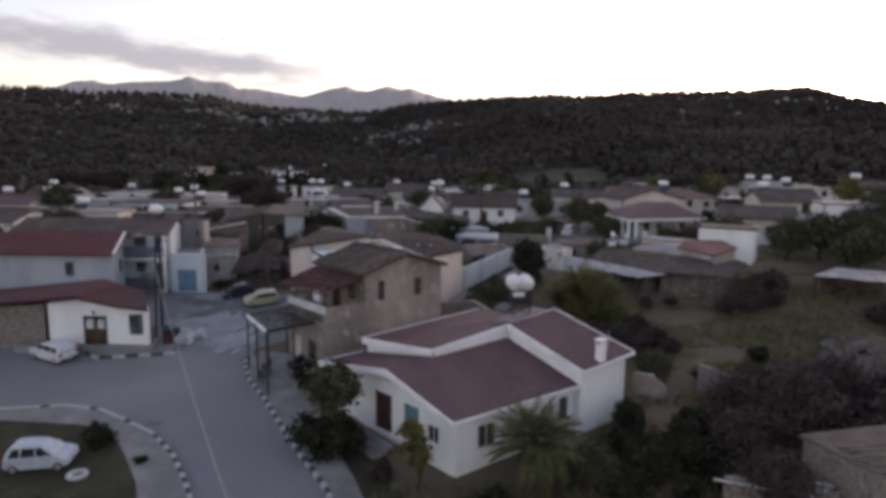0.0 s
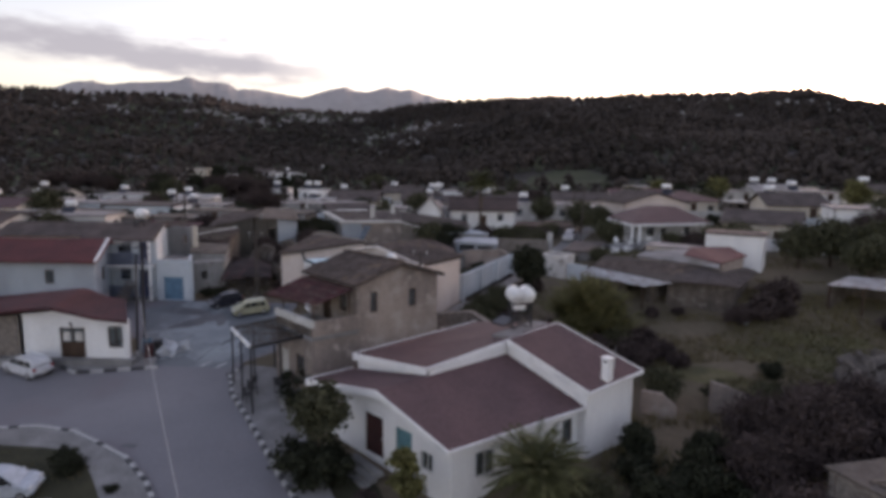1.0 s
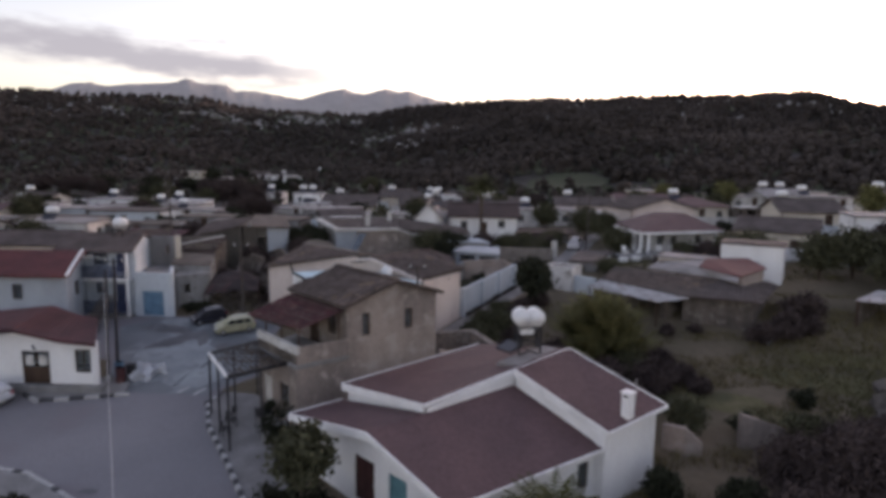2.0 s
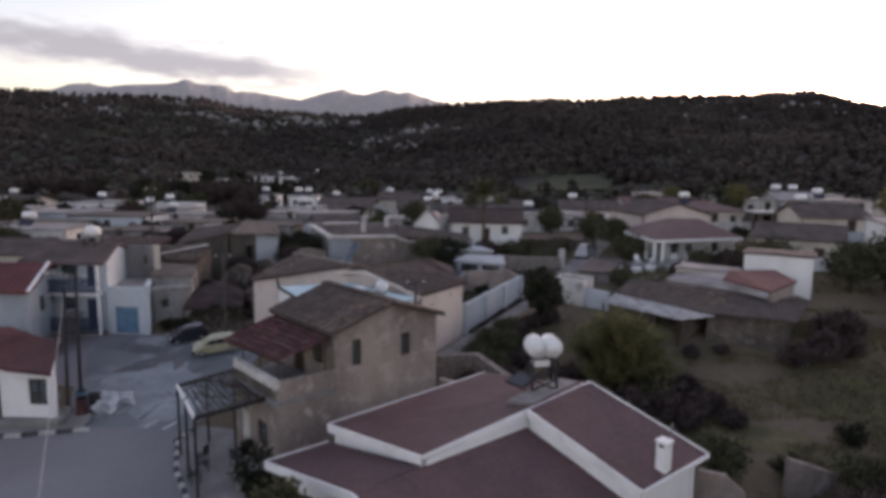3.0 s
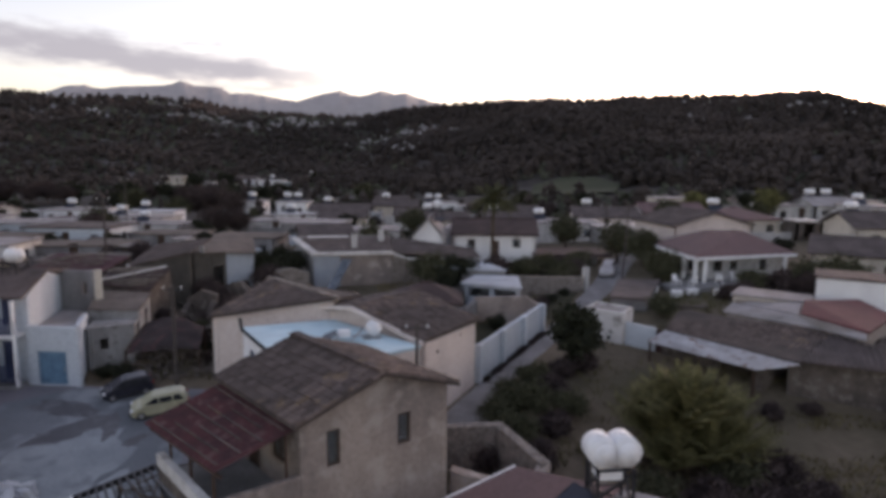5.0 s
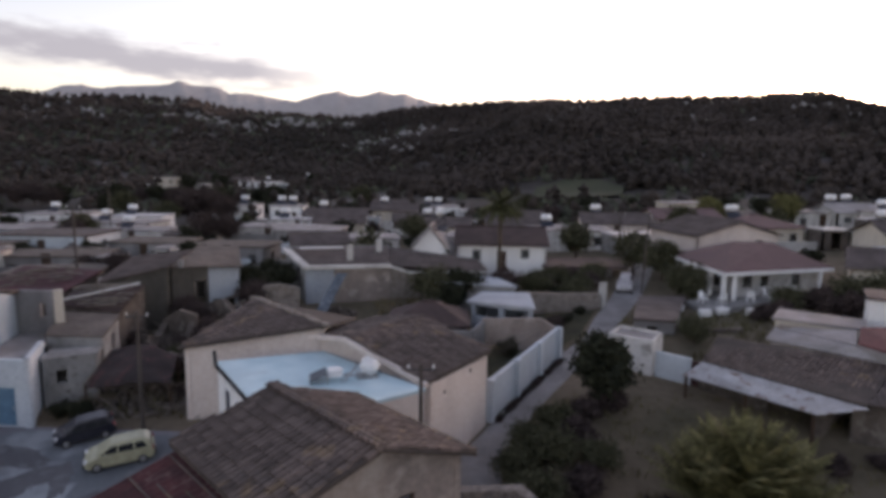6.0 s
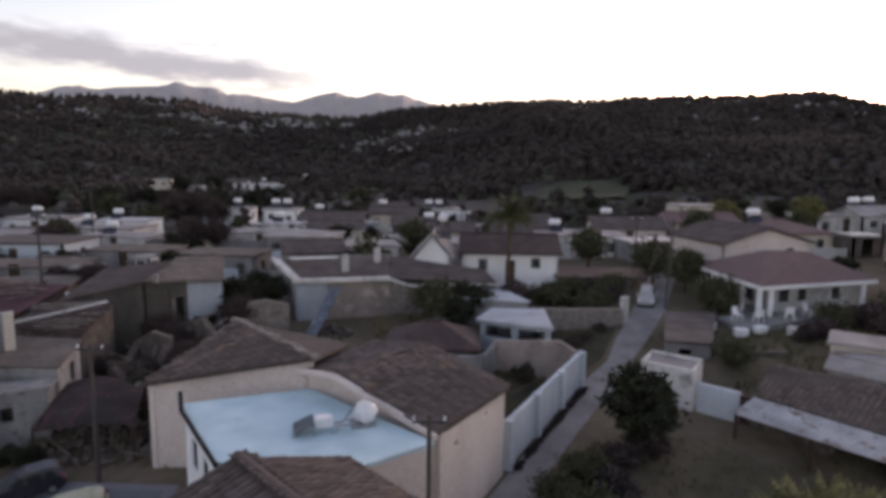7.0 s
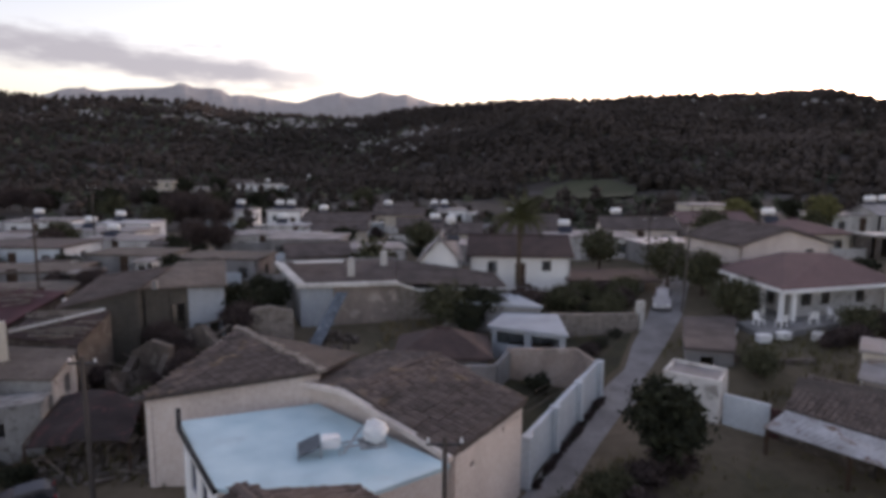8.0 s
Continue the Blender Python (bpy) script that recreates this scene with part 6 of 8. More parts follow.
rng = random.Random(44)
for i in range(34):
    x, y = rng.uniform(-22, -12.5), rng.uniform(58.8, 71.5)
    a, L = rng.uniform(0, 3.14), rng.uniform(1.2, 3.2)
    z = ground_z(x, y) + rng.uniform(0.1, 1.0)
    dx, dy = math.cos(a) * L / 2, math.sin(a) * L / 2
    loose_beam((x - dx, y - dy, z - rng.uniform(0, 0.15)), (x + dx, y + dy, z + rng.uniform(0, 0.9)), rng.uniform(0.1, 0.18), "weathered grey timber among the ruins")


# ---- the rest of the village ----
def far_tank(x, y, z):
    root = thing("water_tank", x, y, z, "small white roof water tank on a stand", "water tank", "far roof tanks")
    for a in (-0.5, 0.5):
        for b in (-0.3, 0.3):
            bm = bmesh.new()
            bar(bm, (x + a, y + b, z - 0.4), (x + a, y + b, z + 0.8), 0.05)
            part("leg", bm, "galv", root)
    bm = bmesh.new()
    rod(bm, (x - 0.7, y, z + 1.15), (x + 0.7, y, z + 1.15), 0.4, seg=12)
    bmesh.ops.bevel(bm, geom=[e for e in bm.edges if e.calc_face_angle(0) > 1], offset=0.1, segments=2, affect="EDGES")
    part("tank", bm, "plastic", root, smooth=True)
    bm = bmesh.new()
    box(bm, None, (1.6, 1.1, 0.06), m=Matrix.Translation((x, y - 0.7, z + 0.35)) @ Matrix.Rotation(radians(40), 4, "X"))
    part("solar_panel", bm, "panel", root)


LOOK = {"white": "white rendered", "cream": "cream rendered", "adobe": "mud brick", "greywall": "grey cement", "bluewhite": "pale blue", "pink": "pinkish rendered", "stone": "rough stone", "white_old": "stained whitewashed"}
ROOFS = {"greyroof": "brown tile", "flatroof": "concrete", "redroof": "dull red tile", "tin": "grey sheet", "rust": "rusty sheet", "white": "white", "redroof_b": "bright red", "earthroof": "earth-covered"}
FORM = {"x": "gable roof", "y": "gable roof", "hip": "hip roof", "flat": "flat roof"}


def village_house(x, y, w, d, rz, h, form, wm, rm, tank=0, base=None):
    zb = ground_z(x, y) if base is None else base
    label = f"{LOOK[wm]} village house with a {ROOFS[rm]} {FORM[form]}"
    n = max(1, int(w / 2.6))
    ops = {0: []}
    for i in range(n):
        s = w * (i + 0.5) / n
        if i == n // 2 and h < 3.8:
            ops[0].append((s - 0.45, s + 0.45, zb + 0.15, zb + 2.15, "door"))
        else:
            ops[0].append((s - 0.45, s + 0.45, zb + h - 1.75, zb + h - 0.7, "darkwin"))
    ops[1] = [(d / 2 - 0.5, d / 2 + 0.5, zb + h - 1.75, zb + h - 0.7, "darkwin")]
    if form == "flat":
        c, s = math.cos(radians(rz)), math.sin(radians(rz))
        corners = [(x + a * c - b * s, y + a * s + b * c) for a, b in ((-w / 2, -d / 2), (w / 2, -d / 2), (w / 2, d / 2), (-w / 2, d / 2))]
        root = flat_house("house", corners, zb, zb + h, label, wm, rm, ops, "house", 0.25, 0.15)
        tagged(root, group="village houses")
        top = zb + h + 0.1
    else:
        rise = 0.17 * (d if form != "y" else w)
        gable_house("house", x, y, w, d, rz, zb, zb + h, zb + h + rise, label, wm, rm, ops, form)
        top = zb + h + rise * 0.6
    for i in range(tank):
        far_tank(x - w * 0.25 + 2.0 * i, y + 0.2 * d, top)


VILLAGE = [
    (-44, 94, 10, 7, 0, 2.6, "flat", "bluewhite", "greyroof", 0), (-32.5, 92.5, 8, 5, -5, 2.0, "flat", "greywall", "earthroof", 0), (-66, 104, 9, 7, 5, 2.5, "flat", "white", "flatroof", 1),
    (-47, 113, 11, 6, -4, 2.1, "flat", "white_old", "flatroof", 1), (-55, 101, 11, 7, 10, 2.3, "flat", "bluewhite", "flatroof", 0), (-54, 108, 6, 6, 0, 2.2, "flat", "white_old", "greyroof", 0),
    (-49, 123, 8, 6, 4, 2.2, "flat", "white", "tin", 1), (-36.6, 138, 4, 5, 0, 3.2, "flat", "white", "flatroof", 1), (-29.0, 137, 6, 5, 0, 3.2, "flat", "white", "flatroof", 2),
    (-18.8, 129, 10, 6, 2, 2.3, "x", "white_old", "greyroof", 1), (-9.5, 135, 8, 6, 0, 2.8, "x", "cream", "greyroof", 1), (-8.5, 94, 5.2, 5, 10, 2.5, "flat", "white_old", "flatroof", 0),
    (15.2, 104, 10, 7, -4, 2.5, "flat", "white_old", "flatroof", 1), (40.5, 132, 7, 7, 0, 3.0, "flat", "cream", "flatroof", 0), (-25, 111, 8, 5, 6, 1.9, "flat", "white_old", "flatroof", 0),
    (-17.3, 102, 8, 6, -3, 2.5, "flat", "greywall", "flatroof", 0), (50.6, 112, 8, 7, 0, 2.4, "flat", "white_old", "flatroof", 1), (58, 104, 7, 7, 4, 2.4, "flat", "white_old", "flatroof", 1),
    (45, 85, 7, 8, -10, 2.4, "x", "cream", "greyroof", 1), (36.5, 74, 7.5, 7, -32, 2.9, "x", "cream", "greyroof", 0, 4.2), (43.8, 69.5, 5, 6, -20, 3.8, "flat", "white", "flatroof", 0, 5.2),
    (-38, 84, 9, 5, 8, 1.8, "flat", "greywall", "earthroof", 0), (-40, 105, 9, 5, -8, 1.9, "flat", "white_old", "flatroof", 1), (-14, 90, 5.5, 5, 20, 2.5, "x", "adobe", "greyroof", 0),
    (-1, 112, 8, 6, -3, 2.3, "x", "cream", "greyroof", 1), (8.5, 108, 7, 6, 5, 2.6, "x", "adobe", "greyroof", 1), (23, 111, 9, 7, -6, 2.4, "x", "pink", "greyroof", 1),
    (33, 113, 9, 7, 3, 2.4, "x", "pink", "redroof", 0), (36, 98, 8, 7, 8, 2.5, "hip", "cream", "redroof", 1), (-25, 124, 6, 5, -6, 1.9, "flat", "white_old", "tin", 1), (-5, 121, 7, 6, 2, 2.2, "x", "adobe", "greyroof", 0),
    (11, 127, 9, 6, 0, 2.3, "x", "cream", "greyroof", 1), (-62, 124, 9, 7, 3, 2.4, "flat", "white", "flatroof", 1), (-73, 116, 8, 7, -5, 2.6, "x", "white_old", "greyroof", 1), (-2, 150, 8, 6, 5, 2.6, "flat", "white", "flatroof", 2),
    (-12, 155, 7, 6, 0, 2.4, "x", "white_old", "greyroof", 0), (54.5, 110, 6, 6, 0, 2.4, "x", "white_old", "flatroof", 1), (61, 116, 8, 6, 4, 2.6, "flat", "cream", "flatroof", 1), (62, 92, 8, 7, -12, 2.8, "x", "cream", "greyroof", 1), (-33.6, 77.0, 7, 4.5, 14, 1.7, "flat", "adobe", "earthroof", 0), (-45, 79, 8, 6, 6, 2.6, "flat", "white_old", "flatroof", 1),
    (-50, 88, 9, 6, -4, 2.1, "flat", "white_old", "earthroof", 0), (-63, 90, 7, 6, 4, 2.6, "x", "cream", "redroof", 1), (-41, 68, 9, 6, 4, 2.6, "x", "cream", "greyroof", 0), (-52, 72, 9, 7, -6, 2.8, "x", "white_old", "greyroof", 1),
    (-61, 78, 8, 7, 3, 2.8, "flat", "white", "flatroof", 1), (-23, 91, 8, 5, -5, 1.9, "flat", "greywall", "earthroof", 0), (-16, 115, 7, 5, 5, 2.2, "x", "cream", "greyroof", 0), (3, 99, 6, 5, -8, 2.2, "flat", "greywall", "flatroof", 0),
    (22, 98, 6, 5, 10, 2.0, "flat", "greywall", "tin", 0), (-87.7, 220, 7, 7, 0, 4.2, "flat", "cream", "flatroof", 0), (-67, 234, 6, 6, 5, 2.6, "flat", "white", "flatroof", 0), (-60, 236, 6, 6, -5, 2.6, "flat", "white", "flatroof", 1),
    (-73, 246, 7, 6, 3, 2.6, "x", "white_old", "greyroof", 0), (-54, 270, 5, 6, 0, 3.0, "flat", "white", "flatroof", 1), (-76, 214, 6, 6, 8, 2.6, "flat", "white_old", "flatroof", 0),
]
for row in VILLAGE:
    village_house(*row)

# sheds and yard walls between the houses
rng = random.Random(17)
for row in VILLAGE:
    x, y, w, d = row[:4]
    for k in range(2 if y < 130 else 1):
        a = rng.choice((-1, 1)) * (w / 2 + rng.uniform(1.2, 2.6))
        b = -d / 2 + rng.uniform(-2.0, 1.0)
        sx, sy, sh = rng.uniform(1.6, 3.4), rng.uniform(1.6, 3.2), rng.uniform(1.5, 2.2)
        cx, cy, zb = x + a, y + b, ground_z(x + a, y + b)
        if any(abs(cx - v[0]) < v[2] / 2 + sx / 2 and abs(cy - v[1]) < v[3] / 2 + sy / 2 for v in VILLAGE) or (-6 < cx < 32 and cy < 96) or abs(cx - 0.46 * (cy - 42)) < 4:
            continue
        wm = rng.choice(("white_old", "greywall", "adobe", "white", "bluewhite"))
        rm = rng.choice(("flatroof", "tin", "white_old", "greyroof"))
        house = flat_house("shed", [(cx - sx / 2, cy - sy / 2), (cx + sx / 2, cy - sy / 2), (cx + sx / 2, cy + sy / 2), (cx - sx / 2, cy + sy / 2)], zb, zb + sh, f"small {LOOK[wm]} yard shed with a flat roof", wm, rm, {0: [(sx * 0.3, sx * 0.7, zb + 0.1, zb + sh - 0.25, "hole")]}, "shed", 0.12, 0.1)
        tagged(house, group="yard sheds")
    if rng.random() < 0.6 and not (-6 < x < 32 and y < 100):
        yy = y - d / 2 - rng.uniform(1.5, 3.0)
        xa, xb = x - w / 2 - 1, x + w / 2 + rng.uniform(-1, 2)
        z = ground_z(x, yy)
        wm = rng.choice(("white_old", "white", "greywall", "bluewhite"))
        masonry("garden_wall", [(xa, yy), (xb, yy + rng.uniform(-0.8, 0.8))], [z + 1.2, z + 1.2], 0.2, wm, f"low {LOOK[wm]} yard wall before a house")

# white shrine-like block above the far houses, and the road along the hill's foot
sheet("far_road", [(-78, 206), (-40, 262), (-44, 264), (-60, 244), (-82, 208)], 0.08, "concrete", "pale track climbing past the far houses", "road")

# low shelters at the edge of the field
def field_shelter():
    root = thing("shelter", 33, 51, 2.8, "low open field shelter with a pale sheet roof on posts", "shelter")
    a, b, c, d = Vector((30.1, 50.6, 4.35)), Vector((34.2, 48.3, 4.3)), Vector((37.6, 51.2, 4.5)), Vector((33.4, 53.2, 4.55))
    r = roof_plane(root, [a, b, c, d], 0.06, "tin", "pale corrugated sheet")
    for i in range(18):
        s = (i + 0.5) / 18
        bm = bmesh.new()
        bar(bm, a.lerp(b, s) + Vector((0, 0, 0.015)), d.lerp(c, s) + Vector((0, 0, 0.015)), 0.06, 0.04)
        part("sheet_rib", bm, "tin", r)
    for p in (a, a.lerp(b, 0.5), b, c, d):
        q = p.lerp((a + b + c + d) / 4, 0.06)
        bm = bmesh.new()
        bar(bm, (q.x, q.y, ground_z(q.x, q.y) - 0.1), (q.x, q.y, q.z - 0.05), 0.13)
        part("post", bm, "wood", root)
    # dark walls added so that the space under the roof looks shaded
    wall(root, (33.2, 52.9), (30.5, 50.9), ground_z(32, 52) - 0.3, 4.2, (), "adobe", 0.2, "side_wall")
    wall(root, (37.4, 51.2), (33.4, 53.0), ground_z(35, 52) - 0.3, 4.4, (), "adobe", 0.2, "back_wall")


field_shelter()


def fallen_house():
    root = thing("house", 19, 25, -1.4, "collapsed stone house with a sagging sheet roof", "house")
    walls(root, [(15.9, 26.1), (17.3, 23.6), (22.6, 24.4), (21.4, 27.3)], -1.9, {0: [(0, 1.7), (2.9, 1.55)], 1: 1.5, 2: 1.6, 3: [(0, 1.7), (5.6, 1.75)]}, {}, "stone")
    roof_plane(root, [(15.75, 26.2, 1.85), (17.2, 23.4, 1.65), (22.8, 24.2, 1.7), (21.5, 27.5, 1.95)], 0.12, "earthroof", "earth-covered broken roof deck")
    rng = random.Random(8)
    for i in range(6):
        k = 0.06 + 0.09 * i
        bm = bmesh.new()
        bar(bm, (17.2 - 1.3 * k + rng.uniform(-.1, .5), 23.7 + 2.5 * k, 1.74 + 0.2 * k), (21.6 + rng.uniform(-.9, .6), 24.1 + 3.2 * k, 1.8 + 0.2 * k), 0.1)
        part("rafter", bm, "rottenwood", root)
    low = thing("shed", 14.4, 24.6, -1.5, "low stone pen covered with loose grey boards", "shed")
    walls(low, [(12.2, 25.0), (15.4, 23.9), (16.6, 24.6), (13.6, 25.6)], -1.9, {i: 0.25 for i in range(4)}, {}, "stone")
    for i in range(8):
        k = i / 7
        a = Vector((11.9 + 1.5 * k + rng.uniform(-.3, .3), 24.9 + 0.7 * k, 0.36 + rng.uniform(0, .1)))
        b = Vector((15.6 + 1.2 * k + rng.uniform(-.5, .2), 23.75 + 0.85 * k, 0.36 + rng.uniform(0, .12)))
        bm = bmesh.new()
        bar(bm, a, b, 0.16, 0.04)
        part("board", bm, "tin" if i % 3 == 0 else "rottenwood", low)


fallen_house()


# ---- plants ----
def leaves(rng, clumps, per, size, spread_by, flat=0.75, thin=0.55):
    """Many small leaves round clump centres: points and faces."""
    vs, fs = [], []
    for cx, cy, cz, cr in clumps:
        d = rng.normal(size=(per, 3)) * 0.52
        d /= np.maximum(np.linalg.norm(d, axis=1) / 1.35, 1.0)[:, None]
        p = np.array([cx, cy, cz]) + d * cr * (1.0 + 0.25 * spread_by) * np.array([1, 1, flat])
        a = rng.normal(size=(per, 3))
        a /= np.linalg.norm(a, axis=1)[:, None]
        b = np.cross(a, rng.normal(size=(per, 3)))
        b /= np.linalg.norm(b, axis=1)[:, None] + 1e-9
        s = size * rng.uniform(0.6, 1.4, (per, 1))
        for q, u, v in zip(p, a * s, b * s * thin):
            k = len(vs)
            vs += [q - u, q + v, q + u, q - v]
            fs.append((k, k + 1, k + 2, k + 3))
    return vs, fs


def make_tree(name, label, category, h, r, leaf, seed, clumps=26, per=110, size=0.16, trunk=0.16, low=0.35, flat=0.75, spread_by=0.5, tall=1.0, group="", thin=0.55):
    """A tree at the origin: tapered trunk, limbs, and a crown of leaf clumps with gaps."""
    rng = np.random.RandomState(seed)
    root = thing(name, 0, 0, 0, label, category, group)
    cz = h * (low + (1 - low) / 2)
    cl = []
    for i in range(clumps):
        d = rng.normal(size=3)
        d /= np.linalg.norm(d)
        q = d * rng.uniform(0.35, 1.0) * np.array([r * 0.75, r * 0.75, h * (1 - low) / 2 * 0.8 * tall])
        cl.append((q[0], q[1], cz + q[2], r * rng.uniform(0.24, 0.42)))
    bm = bmesh.new()
    if trunk:
        bend = Vector((rng.uniform(-.2, .2), rng.uniform(-.2, .2), h * low * 1.1))
        rod(bm, (0, 0, -0.2), bend * 0.5 + Vector((0, 0, 0)), trunk, trunk * 0.8, 8)
        rod(bm, bend * 0.5, bend, trunk * 0.8, trunk * 0.65, 8)
        for c in cl[:: max(1, clumps // 12)]:
            mid = bend.lerp(Vector(c[:3]), 0.5) + Vector((0, 0, -0.1 * r))
            rod(bm, bend, mid, trunk * 0.5, trunk * 0.3, 6)
            rod(bm, mid, c[:3], trunk * 0.3, trunk * 0.1, 5)
    else:
        for c in cl[:: max(1, clumps // 8)]:
            rod(bm, (c[0] * 0.2, c[1] * 0.2, -0.1), c[:3], 0.04, 0.015, 5)
    part("trunk", bm, "bark", root)
    vs, fs = leaves(rng, cl, per, size, spread_by, flat, thin)
    mesh_part("crown", vs, fs, leaf, root)
    return root


def place(ob, x, y, scale=1.0, rz=0.0, sink=0.0, sz=None, z=None):
    k = SIZE.get(ob.name, 1.0)
    m = Matrix.LocRotScale((x, y, (ground_z(x, y) if z is None else z) - sink), Euler((0, 0, radians(rz))), (k * scale, k * scale, k * (sz or scale)))
    if ob.get("used"):
        return copy_thing(ob, m @ Matrix.Diagonal((*[1 / v for v in ob.scale], 1)))
    ob["used"] = 1
    ob.matrix_basis = m
    return ob


dark_tree = make_tree("tree", "dense dark green leafy garden tree", "tree", 4.0, 2.0, "leaf", 1, 34, 150, 0.15, 0.14, 0.2)
round_bush = make_tree("bush", "dense rounded dark green bush", "bush", 3.6, 1.55, "leaf", 2, 34, 150, 0.14, 0.1, 0.12)
shrub = make_tree("shrub", "low dense dark green shrub", "shrub", 1.9, 1.3, "leaf", 3, 20, 110, 0.13, 0, 0.05)
olive_shrub = make_tree("shrub", "dull grey-olive leafy field shrub", "shrub", 2.2, 1.7, "leaf_olive", 4, 26, 120, 0.15, 0, 0.05, spread_by=0.9, thin=0.3)
olive_tree = make_tree("olive_tree", "spreading grey-green leafy olive tree", "tree", 4.4, 2.6, "leaf_olive", 5, 34, 120, 0.17, 0.2, 0.22)
bare_tree = make_tree("tree", "leafless brown tree with fine twigs", "tree", 4.4, 2.2, "leaf_brown", 6, 34, 150, 0.19, 0.12, 0.2, spread_by=0.8, thin=0.22)
brown_shrub = make_tree("shrub", "dry brown twiggy low shrub", "shrub", 1.8, 1.5, "leaf_brown", 7, 22, 110, 0.2, 0, 0.05, spread_by=0.8, thin=0.25)
ball_tree = make_tree("tree", "clipped garden tree with a rounded olive green head", "tree", 4.3, 1.35, "leaf_olive", 11, 40, 130, 0.13, 0.12, 0.5, flat=0.9, tall=1.15)
far_tree = make_tree("tree", "dark leafy tree between the village houses", "tree", 4.2, 2.1, "leaf", 12, 26, 60, 0.24, 0.14, 0.15)
far_olive = make_tree("tree", "grey-green leafy tree between the village houses", "tree", 4.2, 2.4, "leaf_olive", 13, 26, 60, 0.26, 0.16, 0.15)
far_bush = make_tree("bush", "low dark bush between the village houses", "bush", 2.2, 1.7, "leaf", 14, 18, 55, 0.22, 0, 0.05)
slim_tree = make_tree("tree", "slim upright yellow-green garden tree", "tree", 3.7, 0.75, "leaf_light", 8, 20, 110, 0.13, 0.07, 0.08)
tall_tree = make_tree("tree", "tall yellow-green leafy tree", "tree", 8.0, 3.4, "leaf_light", 9, 40, 110, 0.26, 0.24, 0.2)

SIZE = {dark_tree.name: 0.85, round_bush.name: 0.74, shrub.name: 0.8, olive_shrub.name: 1.05, olive_tree.name: 0.9, bare_tree.name: 0.9, brown_shrub.name: 1.0, tall_tree.name: 0.8}

